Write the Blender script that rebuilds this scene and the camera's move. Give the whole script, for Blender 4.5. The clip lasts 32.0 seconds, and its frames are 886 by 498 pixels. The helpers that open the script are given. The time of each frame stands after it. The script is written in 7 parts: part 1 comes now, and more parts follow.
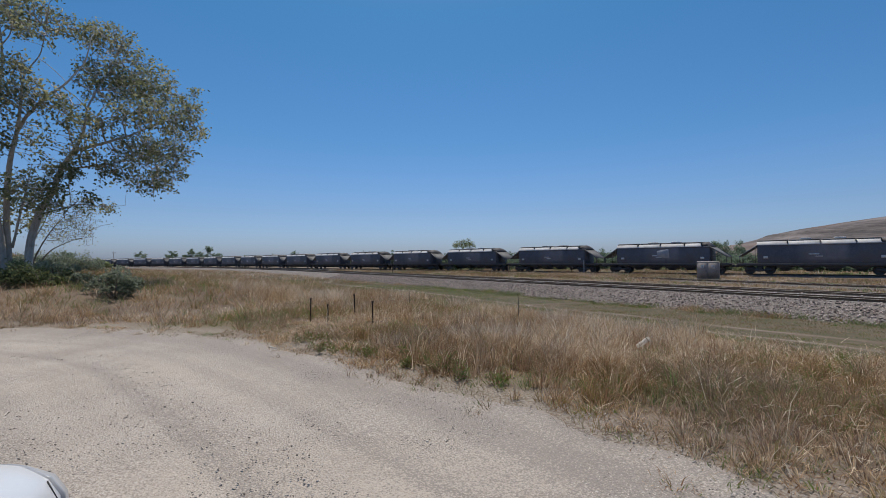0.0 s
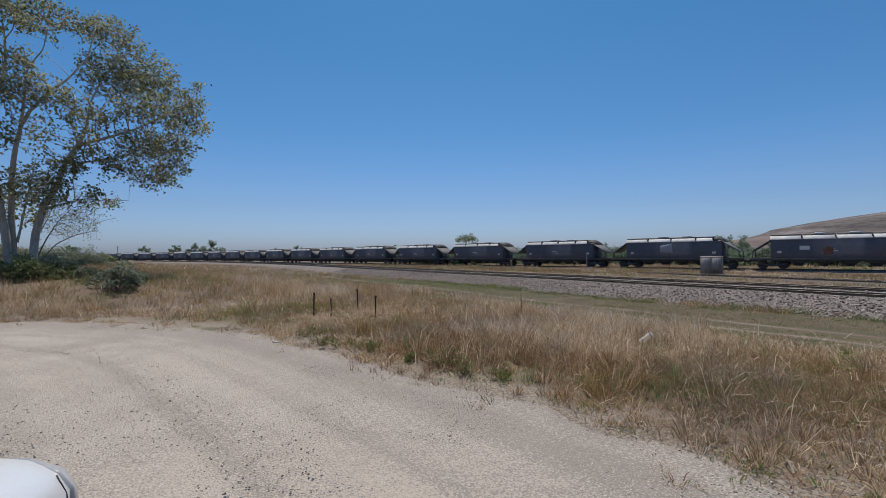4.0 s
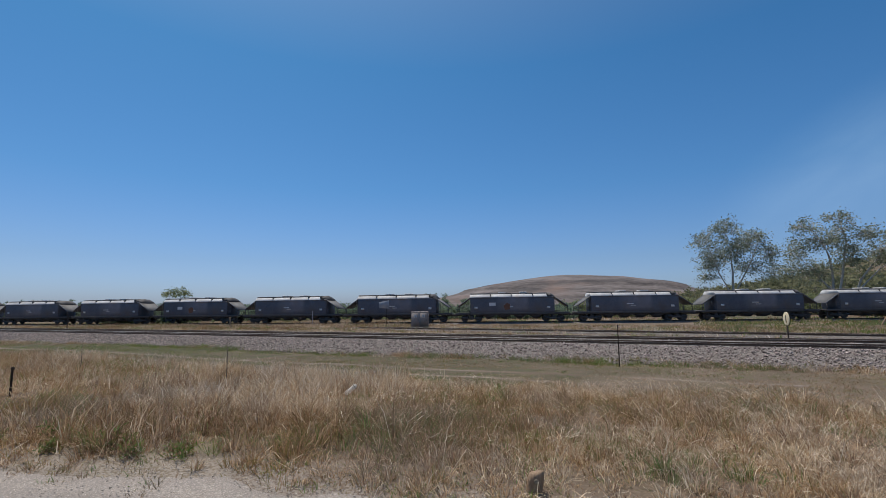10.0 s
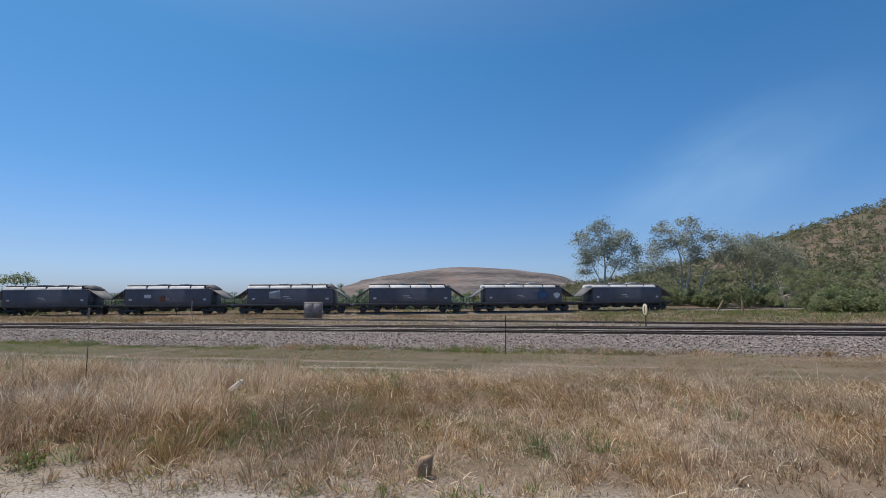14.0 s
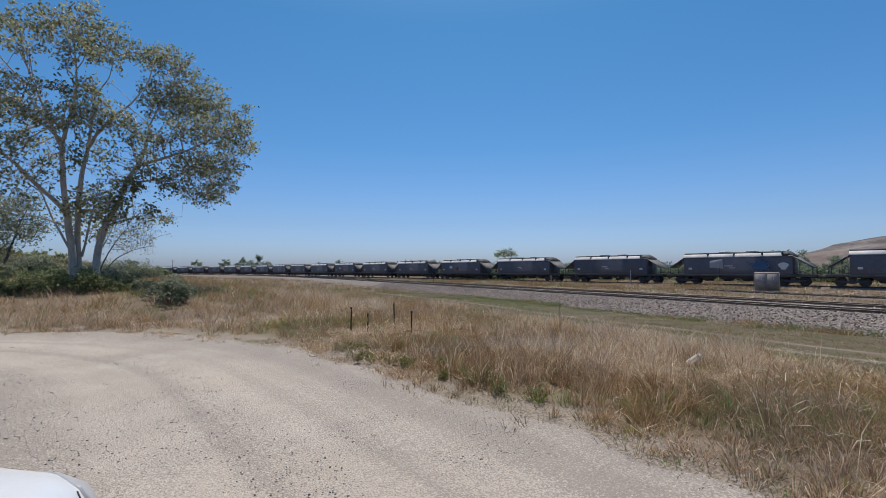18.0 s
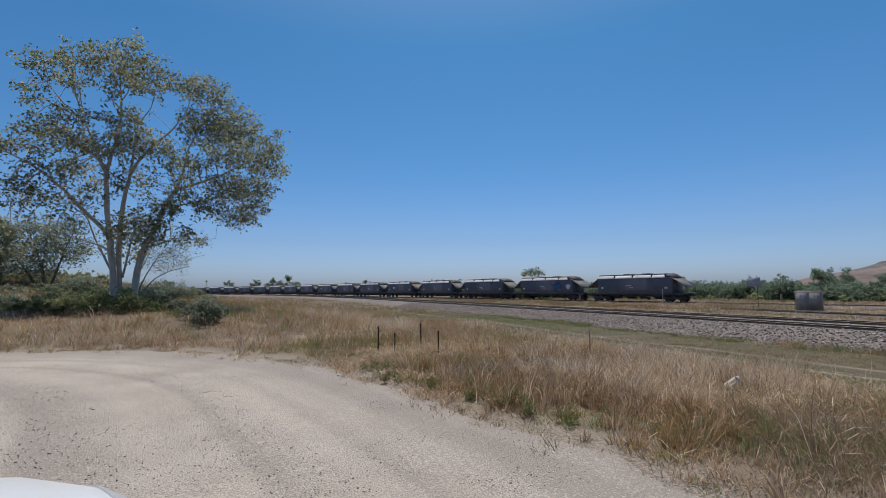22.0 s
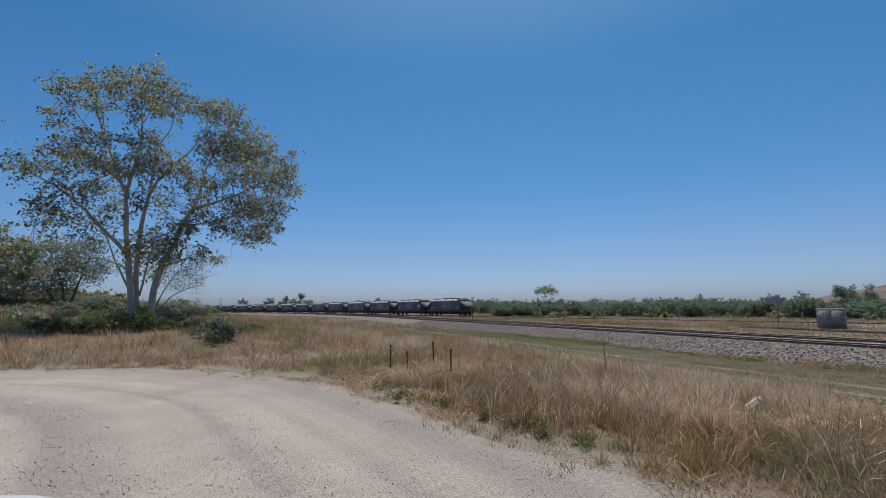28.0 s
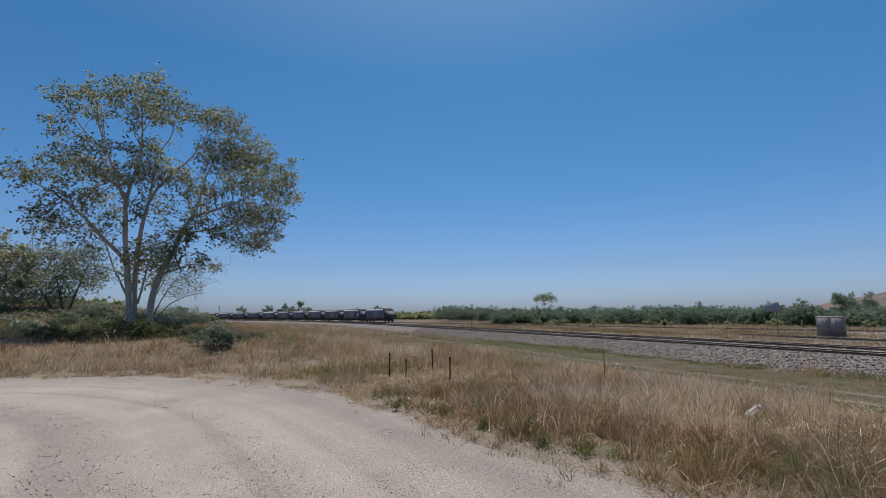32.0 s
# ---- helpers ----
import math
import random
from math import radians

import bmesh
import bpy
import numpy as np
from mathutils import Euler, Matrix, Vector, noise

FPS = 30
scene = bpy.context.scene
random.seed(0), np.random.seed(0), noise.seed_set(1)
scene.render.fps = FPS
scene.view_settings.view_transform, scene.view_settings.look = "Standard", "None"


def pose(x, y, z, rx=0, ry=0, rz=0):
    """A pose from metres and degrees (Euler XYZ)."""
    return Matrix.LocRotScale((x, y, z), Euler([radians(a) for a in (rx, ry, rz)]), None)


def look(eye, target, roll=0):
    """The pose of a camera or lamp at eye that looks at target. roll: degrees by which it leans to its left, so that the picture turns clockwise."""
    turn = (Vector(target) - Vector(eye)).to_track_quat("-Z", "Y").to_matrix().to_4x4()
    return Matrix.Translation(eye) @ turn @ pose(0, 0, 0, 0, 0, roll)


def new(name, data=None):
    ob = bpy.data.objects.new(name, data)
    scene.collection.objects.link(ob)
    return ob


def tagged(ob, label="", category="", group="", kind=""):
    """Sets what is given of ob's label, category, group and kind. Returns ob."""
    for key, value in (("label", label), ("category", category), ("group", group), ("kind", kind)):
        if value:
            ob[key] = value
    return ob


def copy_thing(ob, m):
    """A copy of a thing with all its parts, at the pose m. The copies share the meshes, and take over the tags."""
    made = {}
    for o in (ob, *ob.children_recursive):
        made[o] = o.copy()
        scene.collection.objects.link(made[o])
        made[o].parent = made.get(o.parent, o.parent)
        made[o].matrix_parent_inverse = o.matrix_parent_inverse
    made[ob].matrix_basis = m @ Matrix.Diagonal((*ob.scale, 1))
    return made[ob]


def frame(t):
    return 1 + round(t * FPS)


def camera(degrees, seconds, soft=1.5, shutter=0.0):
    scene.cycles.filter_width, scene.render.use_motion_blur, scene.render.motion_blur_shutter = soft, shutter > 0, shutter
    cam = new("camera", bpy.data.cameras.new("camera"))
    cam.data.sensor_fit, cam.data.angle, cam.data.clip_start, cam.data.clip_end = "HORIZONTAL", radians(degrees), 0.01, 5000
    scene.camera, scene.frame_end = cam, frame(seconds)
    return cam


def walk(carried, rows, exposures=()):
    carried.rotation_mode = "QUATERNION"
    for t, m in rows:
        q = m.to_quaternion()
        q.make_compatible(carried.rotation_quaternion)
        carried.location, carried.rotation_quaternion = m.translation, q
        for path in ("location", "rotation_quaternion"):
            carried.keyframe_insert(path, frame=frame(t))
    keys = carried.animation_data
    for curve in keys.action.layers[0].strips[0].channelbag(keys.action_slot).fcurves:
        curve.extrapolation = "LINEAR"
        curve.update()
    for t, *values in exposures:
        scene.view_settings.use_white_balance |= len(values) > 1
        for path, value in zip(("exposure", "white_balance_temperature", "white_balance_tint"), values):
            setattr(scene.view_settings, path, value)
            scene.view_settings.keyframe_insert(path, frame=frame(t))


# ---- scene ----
# camera: handheld beside a parked car, panned from the far end of the train to its tail and back
cam = camera(87.86, 32.0, soft=0.9)
ROWS = [
    (0, 0.009, -0.029, 1.622, 56.40, 1.42, 0.45),
    (0.5, 0.005, -0.026, 1.626, 56.44, 1.28, 0.42),
    (1, 0.009, -0.036, 1.628, 56.57, 1.17, 0.45),
    (1.5, 0.013, -0.030, 1.630, 56.73, 1.06, 0.48),
    (2, 0.008, -0.033, 1.632, 56.79, 0.96, 0.40),
    (2.5, 0.011, -0.034, 1.633, 56.80, 0.93, 0.40),
    (3, 0.013, -0.033, 1.633, 56.81, 0.84, 0.40),
    (3.5, 0.007, -0.036, 1.633, 56.75, 0.80, 0.40),
    (5.5, 0.017, -0.036, 1.631, 56.69, 0.52, 0.44),
    (6, 0.018, -0.035, 1.631, 56.60, 0.53, 0.44),
    (6.5, 0.025, -0.032, 1.632, 56.53, 0.53, 0.44),
    (7, 0.028, -0.032, 1.633, 56.53, 0.84, 0.42),
    (7.5, 0.029, -0.029, 1.635, 56.71, 2.12, 0.41),
    (8, 0.030, -0.035, 1.636, 56.69, 3.17, 0.41),
    (8.5, 0.030, -0.044, 1.641, 55.47, 3.83, 0.42),
    (9, 0.025, -0.008, 1.656, 48.88, 4.65, 0.50),
    (9.5, 0.201, 0.049, 1.681, 35.97, 5.90, 0.48),
    (10, 0.317, 0.142, 1.608, 24.01, 7.40, 0.64),
    (10.5, 0.323, 0.086, 1.621, 18.49, 7.86, 0.67),
    (11, 0.326, 0.104, 1.620, 14.58, 8.25, 0.68),
    (11.5, 0.332, 0.072, 1.625, 10.80, 8.17, 0.66),
    (12, 0.351, 0.082, 1.617, 7.92, 7.77, 0.69),
    (12.5, 0.339, 0.076, 1.615, 6.22, 7.31, 0.51),
    (13, 0.351, 0.073, 1.615, 5.51, 7.14, 0.51),
    (13.5, 0.347, 0.065, 1.616, 6.27, 6.75, 0.43),
    (14, 0.348, 0.035, 1.635, 11.21, 6.12, 0.37),
    (14.5, 0.288, 0.011, 1.652, 19.40, 5.28, 0.27),
    (15, 0.168, -0.009, 1.658, 29.44, 4.50, 0.05),
    (15.5, 0.104, -0.068, 1.679, 39.44, 3.59, -0.17),
    (17.5, -0.007, 0.069, 1.651, 59.62, 2.63, 0.21),
    (18, -0.012, 0.064, 1.649, 61.58, 2.58, 0.17),
    (18.5, -0.007, 0.068, 1.649, 62.89, 2.62, 0.22),
    (19, -0.010, 0.072, 1.647, 63.73, 2.70, 0.28),
    (19.5, -0.007, 0.065, 1.648, 64.22, 2.70, 0.26),
    (20, -0.008, 0.067, 1.646, 64.45, 2.66, 0.32),
    (20.5, -0.012, 0.070, 1.646, 64.56, 2.77, 0.29),
    (21, -0.014, 0.064, 1.646, 64.56, 3.30, 0.31),
    (21.5, 0.003, 0.059, 1.648, 64.68, 4.15, 0.34),
    (22, 0.005, 0.049, 1.648, 64.84, 5.02, 0.35),
    (22.5, 0.006, 0.055, 1.649, 64.93, 5.55, 0.33),
    (23, 0.007, 0.053, 1.649, 64.98, 5.92, 0.39),
    (23.5, 0.007, 0.050, 1.650, 65.05, 6.22, 0.40),
    (24, 0.009, 0.051, 1.649, 65.14, 6.44, 0.37),
    (24.5, 0.008, 0.054, 1.649, 65.25, 6.58, 0.36),
    (25, 0.006, 0.043, 1.648, 65.38, 6.72, 0.34),
    (25.5, 0.003, 0.052, 1.647, 65.55, 6.85, 0.38),
    (27.5, 0.007, 0.050, 1.646, 66.28, 7.13, 0.38),
    (28, 0.003, 0.049, 1.646, 66.37, 7.24, 0.39),
    (28.5, 0.003, 0.049, 1.646, 66.37, 7.25, 0.39),
    (29, 0.006, 0.047, 1.647, 66.37, 7.33, 0.38),
    (29.5, 0.008, 0.044, 1.646, 66.36, 7.44, 0.37),
    (30, 0.013, 0.040, 1.646, 66.43, 7.56, 0.39),
    (30.5, 0.004, 0.044, 1.645, 66.57, 7.75, 0.37),
    (31, 0.006, 0.046, 1.646, 66.70, 7.89, 0.34),
    (31.5, 0.011, 0.045, 1.646, 66.70, 8.00, 0.39),
    (32, 0.016, 0.045, 1.646, 66.27, 8.17, 0.40),

]
walk(cam, [(t, pose(x, y, z, 90 + p, r, h)) for t, x, y, z, h, p, r in ROWS], exposures=[(0.0, 0.0), (9.0, 0.0), (10.0, 0.04), (11.5, 0.2), (13.6, 0.26), (15.0, 0.36), (17.0, 0.24), (20.0, 0.1), (23.0, 0.05), (32.0, -0.02)])

# ---- sky and sun ----
SUN_AZ, SUN_EL = 58.0, 68.0     # degrees to the left of +y, and above the horizon
world = bpy.data.worlds.new("sky")
scene.world = world
world.use_nodes = True
wn, wl = world.node_tree.nodes, world.node_tree.links
wn.clear()
w_out = wn.new("ShaderNodeOutputWorld")
w_bg = wn.new("ShaderNodeBackground")
sky = wn.new("ShaderNodeTexSky")
sky.sky_type = "NISHITA"
sky.sun_disc = False
sky.sun_elevation = radians(SUN_EL)
sky.sun_rotation = radians(-SUN_AZ)
sky.altitude = 20
sky.air_density = 1.0
sky.dust_density = 1.3
sky.ozone_density = 1.3
w_bg.inputs["Strength"].default_value = 0.091
# one thin wisp of cloud low over the hill
w_geo = wn.new("ShaderNodeTexCoord")
w_map = wn.new("ShaderNodeMapping")
w_noise = wn.new("ShaderNodeTexNoise")
w_noise.inputs["Scale"].default_value = 1.6
w_noise.inputs["Detail"].default_value = 6.0
w_noise.inputs["Distortion"].default_value = 0.6
w_map.inputs["Scale"].default_value = (1.0, 1.0, 1.0)
c_az, c_el, c_tilt = radians(-20.5), radians(13.0), radians(24)
c_dir = Vector((-math.sin(c_az) * math.cos(c_el), math.cos(c_az) * math.cos(c_el), math.sin(c_el)))
c_right = c_dir.cross(Vector((0, 0, 1))).normalized()
c_up = c_right.cross(c_dir)
w_sub = wn.new("ShaderNodeVectorMath")
w_sub.operation = "SUBTRACT"
w_sub.inputs[1].default_value = c_dir
wl.new(w_geo.outputs["Generated"], w_sub.inputs[0])
w_pair = wn.new("ShaderNodeCombineXYZ")
for socket, axis in (("X", (c_right * math.cos(c_tilt) + c_up * math.sin(c_tilt)) / 0.3), ("Y", (c_up * math.cos(c_tilt) - c_right * math.sin(c_tilt)) / 0.13), ("Z", c_dir / 0.5)):
    w_axis = wn.new("ShaderNodeVectorMath")
    w_axis.operation = "DOT_PRODUCT"
    w_axis.inputs[1].default_value = axis
    wl.new(w_sub.outputs[0], w_axis.inputs[0])
    wl.new(w_axis.outputs["Value"], w_pair.inputs[socket])
w_dot = wn.new("ShaderNodeVectorMath")
w_dot.operation = "LENGTH"
wl.new(w_pair.outputs[0], w_dot.inputs[0])
w_ramp = wn.new("ShaderNodeMapRange")
w_ramp.interpolation_type = "SMOOTHSTEP"
for k, val in (("From Min", 1.0), ("From Max", 0.0), ("To Min", 0.0), ("To Max", 0.3)):
    w_ramp.inputs[k].default_value = val
w_mul = wn.new("ShaderNodeMath")
w_mul.operation = "MULTIPLY"
w_mix = wn.new("ShaderNodeMixRGB")
w_mix.inputs[2].default_value = (5.6, 7.7, 9.6, 1)
wl.new(w_pair.outputs[0], w_map.inputs["Vector"])
wl.new(w_map.outputs[0], w_noise.inputs["Vector"])
wl.new(w_dot.outputs["Value"], w_ramp.inputs["Value"])
wl.new(w_ramp.outputs[0], w_mul.inputs[0])
wl.new(w_noise.outputs["Fac"], w_mul.inputs[1])
wl.new(w_mul.outputs[0], w_mix.inputs[0])
w_tint = wn.new("ShaderNodeMixRGB")
w_tint.blend_type = "MULTIPLY"
w_tint.inputs[0].default_value = 1.0
w_sep = wn.new("ShaderNodeSeparateXYZ")
w_hue = wn.new("ShaderNodeValToRGB")
for e, p, c in zip((w_hue.color_ramp.elements[0], w_hue.color_ramp.elements[1], w_hue.color_ramp.elements.new(0.1), w_hue.color_ramp.elements.new(0.25), w_hue.color_ramp.elements.new(0.48)), (0.0, 0.8, 0.1, 0.25, 0.48), ((0.74, 0.95, 1.55), (0.15, 0.67, 1.0), (0.58, 0.79, 1.15), (0.385, 0.755, 1.09), (0.275, 0.71, 1.02))):
    e.position, e.color = p, (*c, 1)
wl.new(w_geo.outputs["Generated"], w_sep.inputs[0])
wl.new(w_sep.outputs["Z"], w_hue.inputs[0])
wl.new(w_hue.outputs[0], w_tint.inputs[2])
wl.new(sky.outputs[0], w_tint.inputs[1])
wl.new(w_tint.outputs[0], w_mix.inputs[1])
wl.new(w_mix.outputs[0], w_bg.inputs["Color"])
wl.new(w_bg.outputs[0], w_out.inputs["Surface"])

sun_data = bpy.data.lights.new("sun", "SUN")
sun_data.energy = 3.6
sun_data.angle = radians(0.55)
sun_data.color = (1.0, 0.95, 0.88)
sun = new("sun", sun_data)
sa, se = radians(SUN_AZ), radians(SUN_EL)
sun.matrix_world = look((0, 0, 0), (math.sin(sa) * math.cos(se), -math.cos(sa) * math.cos(se), -math.sin(se)))


# ---- materials ----
def ramp_stops(node, stops):
    els = node.color_ramp.elements
    while len(els) > 1:
        els.remove(els[-1])
    for i, (p, c) in enumerate(stops):
        e = els[0] if i == 0 else els.new(p)
        e.position = p
        e.color = (*c, 1)


def material(name, stops, scale=3.0, fine=40.0, rough=0.85, metal=0.0, bump=0.3, mix=0.45, attr="", spec=0.3, dirt=None, dirt_scale=0.6, trans=0.0, stretch=(1, 1, 1), random_amount=0.0):
    """Two scales of noise through a colour ramp, an optional per-piece tint, stains, and fine relief."""
    m = bpy.data.materials.new(name)
    m.use_nodes = True
    n, l = m.node_tree.nodes, m.node_tree.links
    b = n["Principled BSDF"]
    b.inputs["Roughness"].default_value = rough
    b.inputs["Metallic"].default_value = metal
    b.inputs["Specular IOR Level"].default_value = spec
    co = n.new("ShaderNodeTexCoord")
    mp = n.new("ShaderNodeMapping")
    mp.inputs["Scale"].default_value = stretch
    l.new(co.outputs["Object"], mp.inputs["Vector"])
    big = n.new("ShaderNodeTexNoise")
    big.inputs["Scale"].default_value = scale
    big.inputs["Detail"].default_value = 5
    small = n.new("ShaderNodeTexNoise")
    small.inputs["Scale"].default_value = fine
    small.inputs["Detail"].default_value = 4
    l.new(mp.outputs[0], big.inputs["Vector"])
    l.new(mp.outputs[0], small.inputs["Vector"])
    mx = n.new("ShaderNodeMath")
    mx.operation = "MULTIPLY_ADD"
    mx.inputs[1].default_value = mix
    l.new(small.outputs["Fac"], mx.inputs[0])
    sc = n.new("ShaderNodeMath")
    sc.operation = "MULTIPLY"
    sc.inputs[1].default_value = 1 - mix
    l.new(big.outputs["Fac"], sc.inputs[0])
    l.new(sc.outputs[0], mx.inputs[2])
    fac = mx.outputs[0]
    if attr:
        at = n.new("ShaderNodeAttribute")
        at.attribute_name = attr
        ad = n.new("ShaderNodeMath")
        ad.operation = "MULTIPLY_ADD"
        ad.inputs[1].default_value = 0.22
        sub = n.new("ShaderNodeMath")
        sub.operation = "SUBTRACT"
        sub.inputs[1].default_value = 0.5
        l.new(fac, sub.inputs[0])
        l.new(sub.outputs[0], ad.inputs[0])
        l.new(at.outputs["Fac"], ad.inputs[2])
        fac = ad.outputs[0]
    if random_amount:
        oi = n.new("ShaderNodeObjectInfo")
        ad = n.new("ShaderNodeMath")
        ad.operation = "MULTIPLY_ADD"
        ad.inputs[1].default_value = random_amount
        l.new(oi.outputs["Random"], ad.inputs[0])
        l.new(fac, ad.inputs[2])
        sb = n.new("ShaderNodeMath")
        sb.operation = "SUBTRACT"
        sb.inputs[1].default_value = random_amount / 2
        l.new(ad.outputs[0], sb.inputs[0])
        fac = sb.outputs[0]
    rp = n.new("ShaderNodeValToRGB")
    ramp_stops(rp, stops)
    l.new(fac, rp.inputs[0])
    col = rp.outputs[0]
    if dirt:
        dn = n.new("ShaderNodeTexNoise")
        dn.inputs["Scale"].default_value = dirt_scale
        dn.inputs["Detail"].default_value = 6
        l.new(co.outputs["Object"], dn.inputs["Vector"])
        dr = n.new("ShaderNodeMapRange")
        dr.inputs["From Min"].default_value = 0.48
        dr.inputs["From Max"].default_value = 0.68
        l.new(dn.outputs["Fac"], dr.inputs["Value"])
        dm = n.new("ShaderNodeMixRGB")
        dm.inputs[2].default_value = (*dirt, 1)
        l.new(dr.outputs[0], dm.inputs[0])
        l.new(col, dm.inputs[1])
        col = dm.outputs[0]
    l.new(col, b.inputs["Base Color"])
    if bump:
        bp = n.new("ShaderNodeBump")
        bp.inputs["Strength"].default_value = bump
        bp.inputs["Distance"].default_value = 0.02
        l.new(small.outputs["Fac"], bp.inputs["Height"])
        l.new(bp.outputs[0], b.inputs["Normal"])
    if trans:
        tr = n.new("ShaderNodeBsdfTranslucent")
        l.new(col, tr.inputs["Color"])
        ms = n.new("ShaderNodeMixShader")
        ms.inputs[0].default_value = trans
        l.new(b.outputs[0], ms.inputs[1])
        l.new(tr.outputs[0], ms.inputs[2])
        l.new(ms.outputs[0], n["Material Output"].inputs["Surface"])
    return m


M_SOIL = material("dry_soil_and_thatch", [(0.3, (0.078, 0.054, 0.037)), (0.45, (0.138, 0.098, 0.068)), (0.58, (0.205, 0.152, 0.108)), (0.75, (0.28, 0.22, 0.16))], 0.45, 24, 0.95, bump=0.9, mix=0.5, dirt=(0.16, 0.125, 0.075), dirt_scale=0.18)


def add_mown_zone(m):
    """The mown strip by the railway: short olive turf over the soil, by the ground's own zone attribute."""
    n, l = m.node_tree.nodes, m.node_tree.links
    b = n["Principled BSDF"]
    src = b.inputs["Base Color"].links[0].from_socket
    at = n.new("ShaderNodeAttribute")
    at.attribute_name = "lane"
    no = n.new("ShaderNodeTexNoise")
    no.inputs["Scale"].default_value = 0.8
    no.inputs["Detail"].default_value = 9
    no.inputs["Roughness"].default_value = 0.68
    co = n.new("ShaderNodeTexCoord")
    l.new(co.outputs["Object"], no.inputs["Vector"])
    rp = n.new("ShaderNodeValToRGB")
    ramp_stops(rp, [(0.34, (0.14, 0.107, 0.066)), (0.45, (0.105, 0.082, 0.047)), (0.54, (0.083, 0.071, 0.036)), (0.64, (0.06, 0.063, 0.025))])
    l.new(no.outputs["Fac"], rp.inputs[0])
    # below zero the attribute stands for gravel strewn beyond the road's edge
    neg = n.new("ShaderNodeMapRange")
    neg.inputs["From Min"].default_value = 0.0
    neg.inputs["From Max"].default_value = -1.0
    l.new(at.outputs["Fac"], neg.inputs["Value"])
    fine = n.new("ShaderNodeTexNoise")
    fine.inputs["Scale"].default_value = 30
    l.new(co.outputs["Object"], fine.inputs["Vector"])
    st = n.new("ShaderNodeMapRange")
    for k, v in (("From Min", 0.4), ("From Max", 0.56), ("To Min", 0.15), ("To Max", 1.2)):
        st.inputs[k].default_value = v
    l.new(fine.outputs["Fac"], st.inputs["Value"])
    gm = n.new("ShaderNodeMath")
    gm.operation = "MULTIPLY"
    gm.use_clamp = True
    l.new(neg.outputs[0], gm.inputs[0])
    l.new(st.outputs[0], gm.inputs[1])
    gx = n.new("ShaderNodeMixRGB")
    gx.inputs[2].default_value = (0.29, 0.245, 0.2, 1)
    l.new(gm.outputs[0], gx.inputs[0])
    l.new(src, gx.inputs[1])
    pos = n.new("ShaderNodeMath")
    pos.operation = "MAXIMUM"
    pos.inputs[1].default_value = 0.0
    l.new(at.outputs["Fac"], pos.inputs[0])
    mx = n.new("ShaderNodeMixRGB")
    half = n.new("ShaderNodeMath")
    half.operation = "MULTIPLY"
    half.inputs[1].default_value = 0.85
    l.new(pos.outputs[0], half.inputs[0])
    l.new(half.outputs[0], mx.inputs[0])
    l.new(gx.outputs[0], mx.inputs[1])
    l.new(rp.outputs[0], mx.inputs[2])
    l.new(mx.outputs[0], b.inputs["Base Color"])


add_mown_zone(M_SOIL)
M_GRASS = material("dry_grass_blades", [(0.0, (0.14, 0.205, 0.065)), (0.16, (0.24, 0.25, 0.095)), (0.25, (0.2, 0.114, 0.069)), (0.42, (0.35, 0.229, 0.145)), (0.62, (0.5, 0.358, 0.231)), (0.82, (0.63, 0.505, 0.355)), (1.0, (0.79, 0.68, 0.53))], 1.2, 30, 0.75, bump=0, attr="tint", trans=0.45, spec=0.2)


def add_drift(m):
    """Bleached grey patches, metres across, and single pale or dull blades."""
    n, l = m.node_tree.nodes, m.node_tree.links
    b = n["Principled BSDF"]
    src = b.inputs["Base Color"].links[0].from_socket
    co = n.new("ShaderNodeTexCoord")
    no = n.new("ShaderNodeTexNoise")
    no.inputs["Scale"].default_value = 0.55
    no.inputs["Detail"].default_value = 4
    l.new(co.outputs["Object"], no.inputs["Vector"])
    mr = n.new("ShaderNodeMapRange")
    for k, v in (("From Min", 0.42), ("From Max", 0.62), ("To Min", 1.14), ("To Max", 0.85)):
        mr.inputs[k].default_value = v
    l.new(no.outputs["Fac"], mr.inputs["Value"])
    ge = n.new("ShaderNodeNewGeometry")
    va = n.new("ShaderNodeMapRange")
    for k, v in (("To Min", 0.78), ("To Max", 1.26)):
        va.inputs[k].default_value = v
    l.new(ge.outputs["Random Per Island"], va.inputs["Value"])
    hs = n.new("ShaderNodeHueSaturation")
    l.new(mr.outputs[0], hs.inputs["Saturation"])
    l.new(va.outputs[0], hs.inputs["Value"])
    l.new(src, hs.inputs["Color"])
    for node in n:
        if node.bl_idname in ("ShaderNodeBsdfPrincipled", "ShaderNodeBsdfTranslucent"):
            l.new(hs.outputs[0], node.inputs["Base Color" if node.bl_idname == "ShaderNodeBsdfPrincipled" else "Color"])


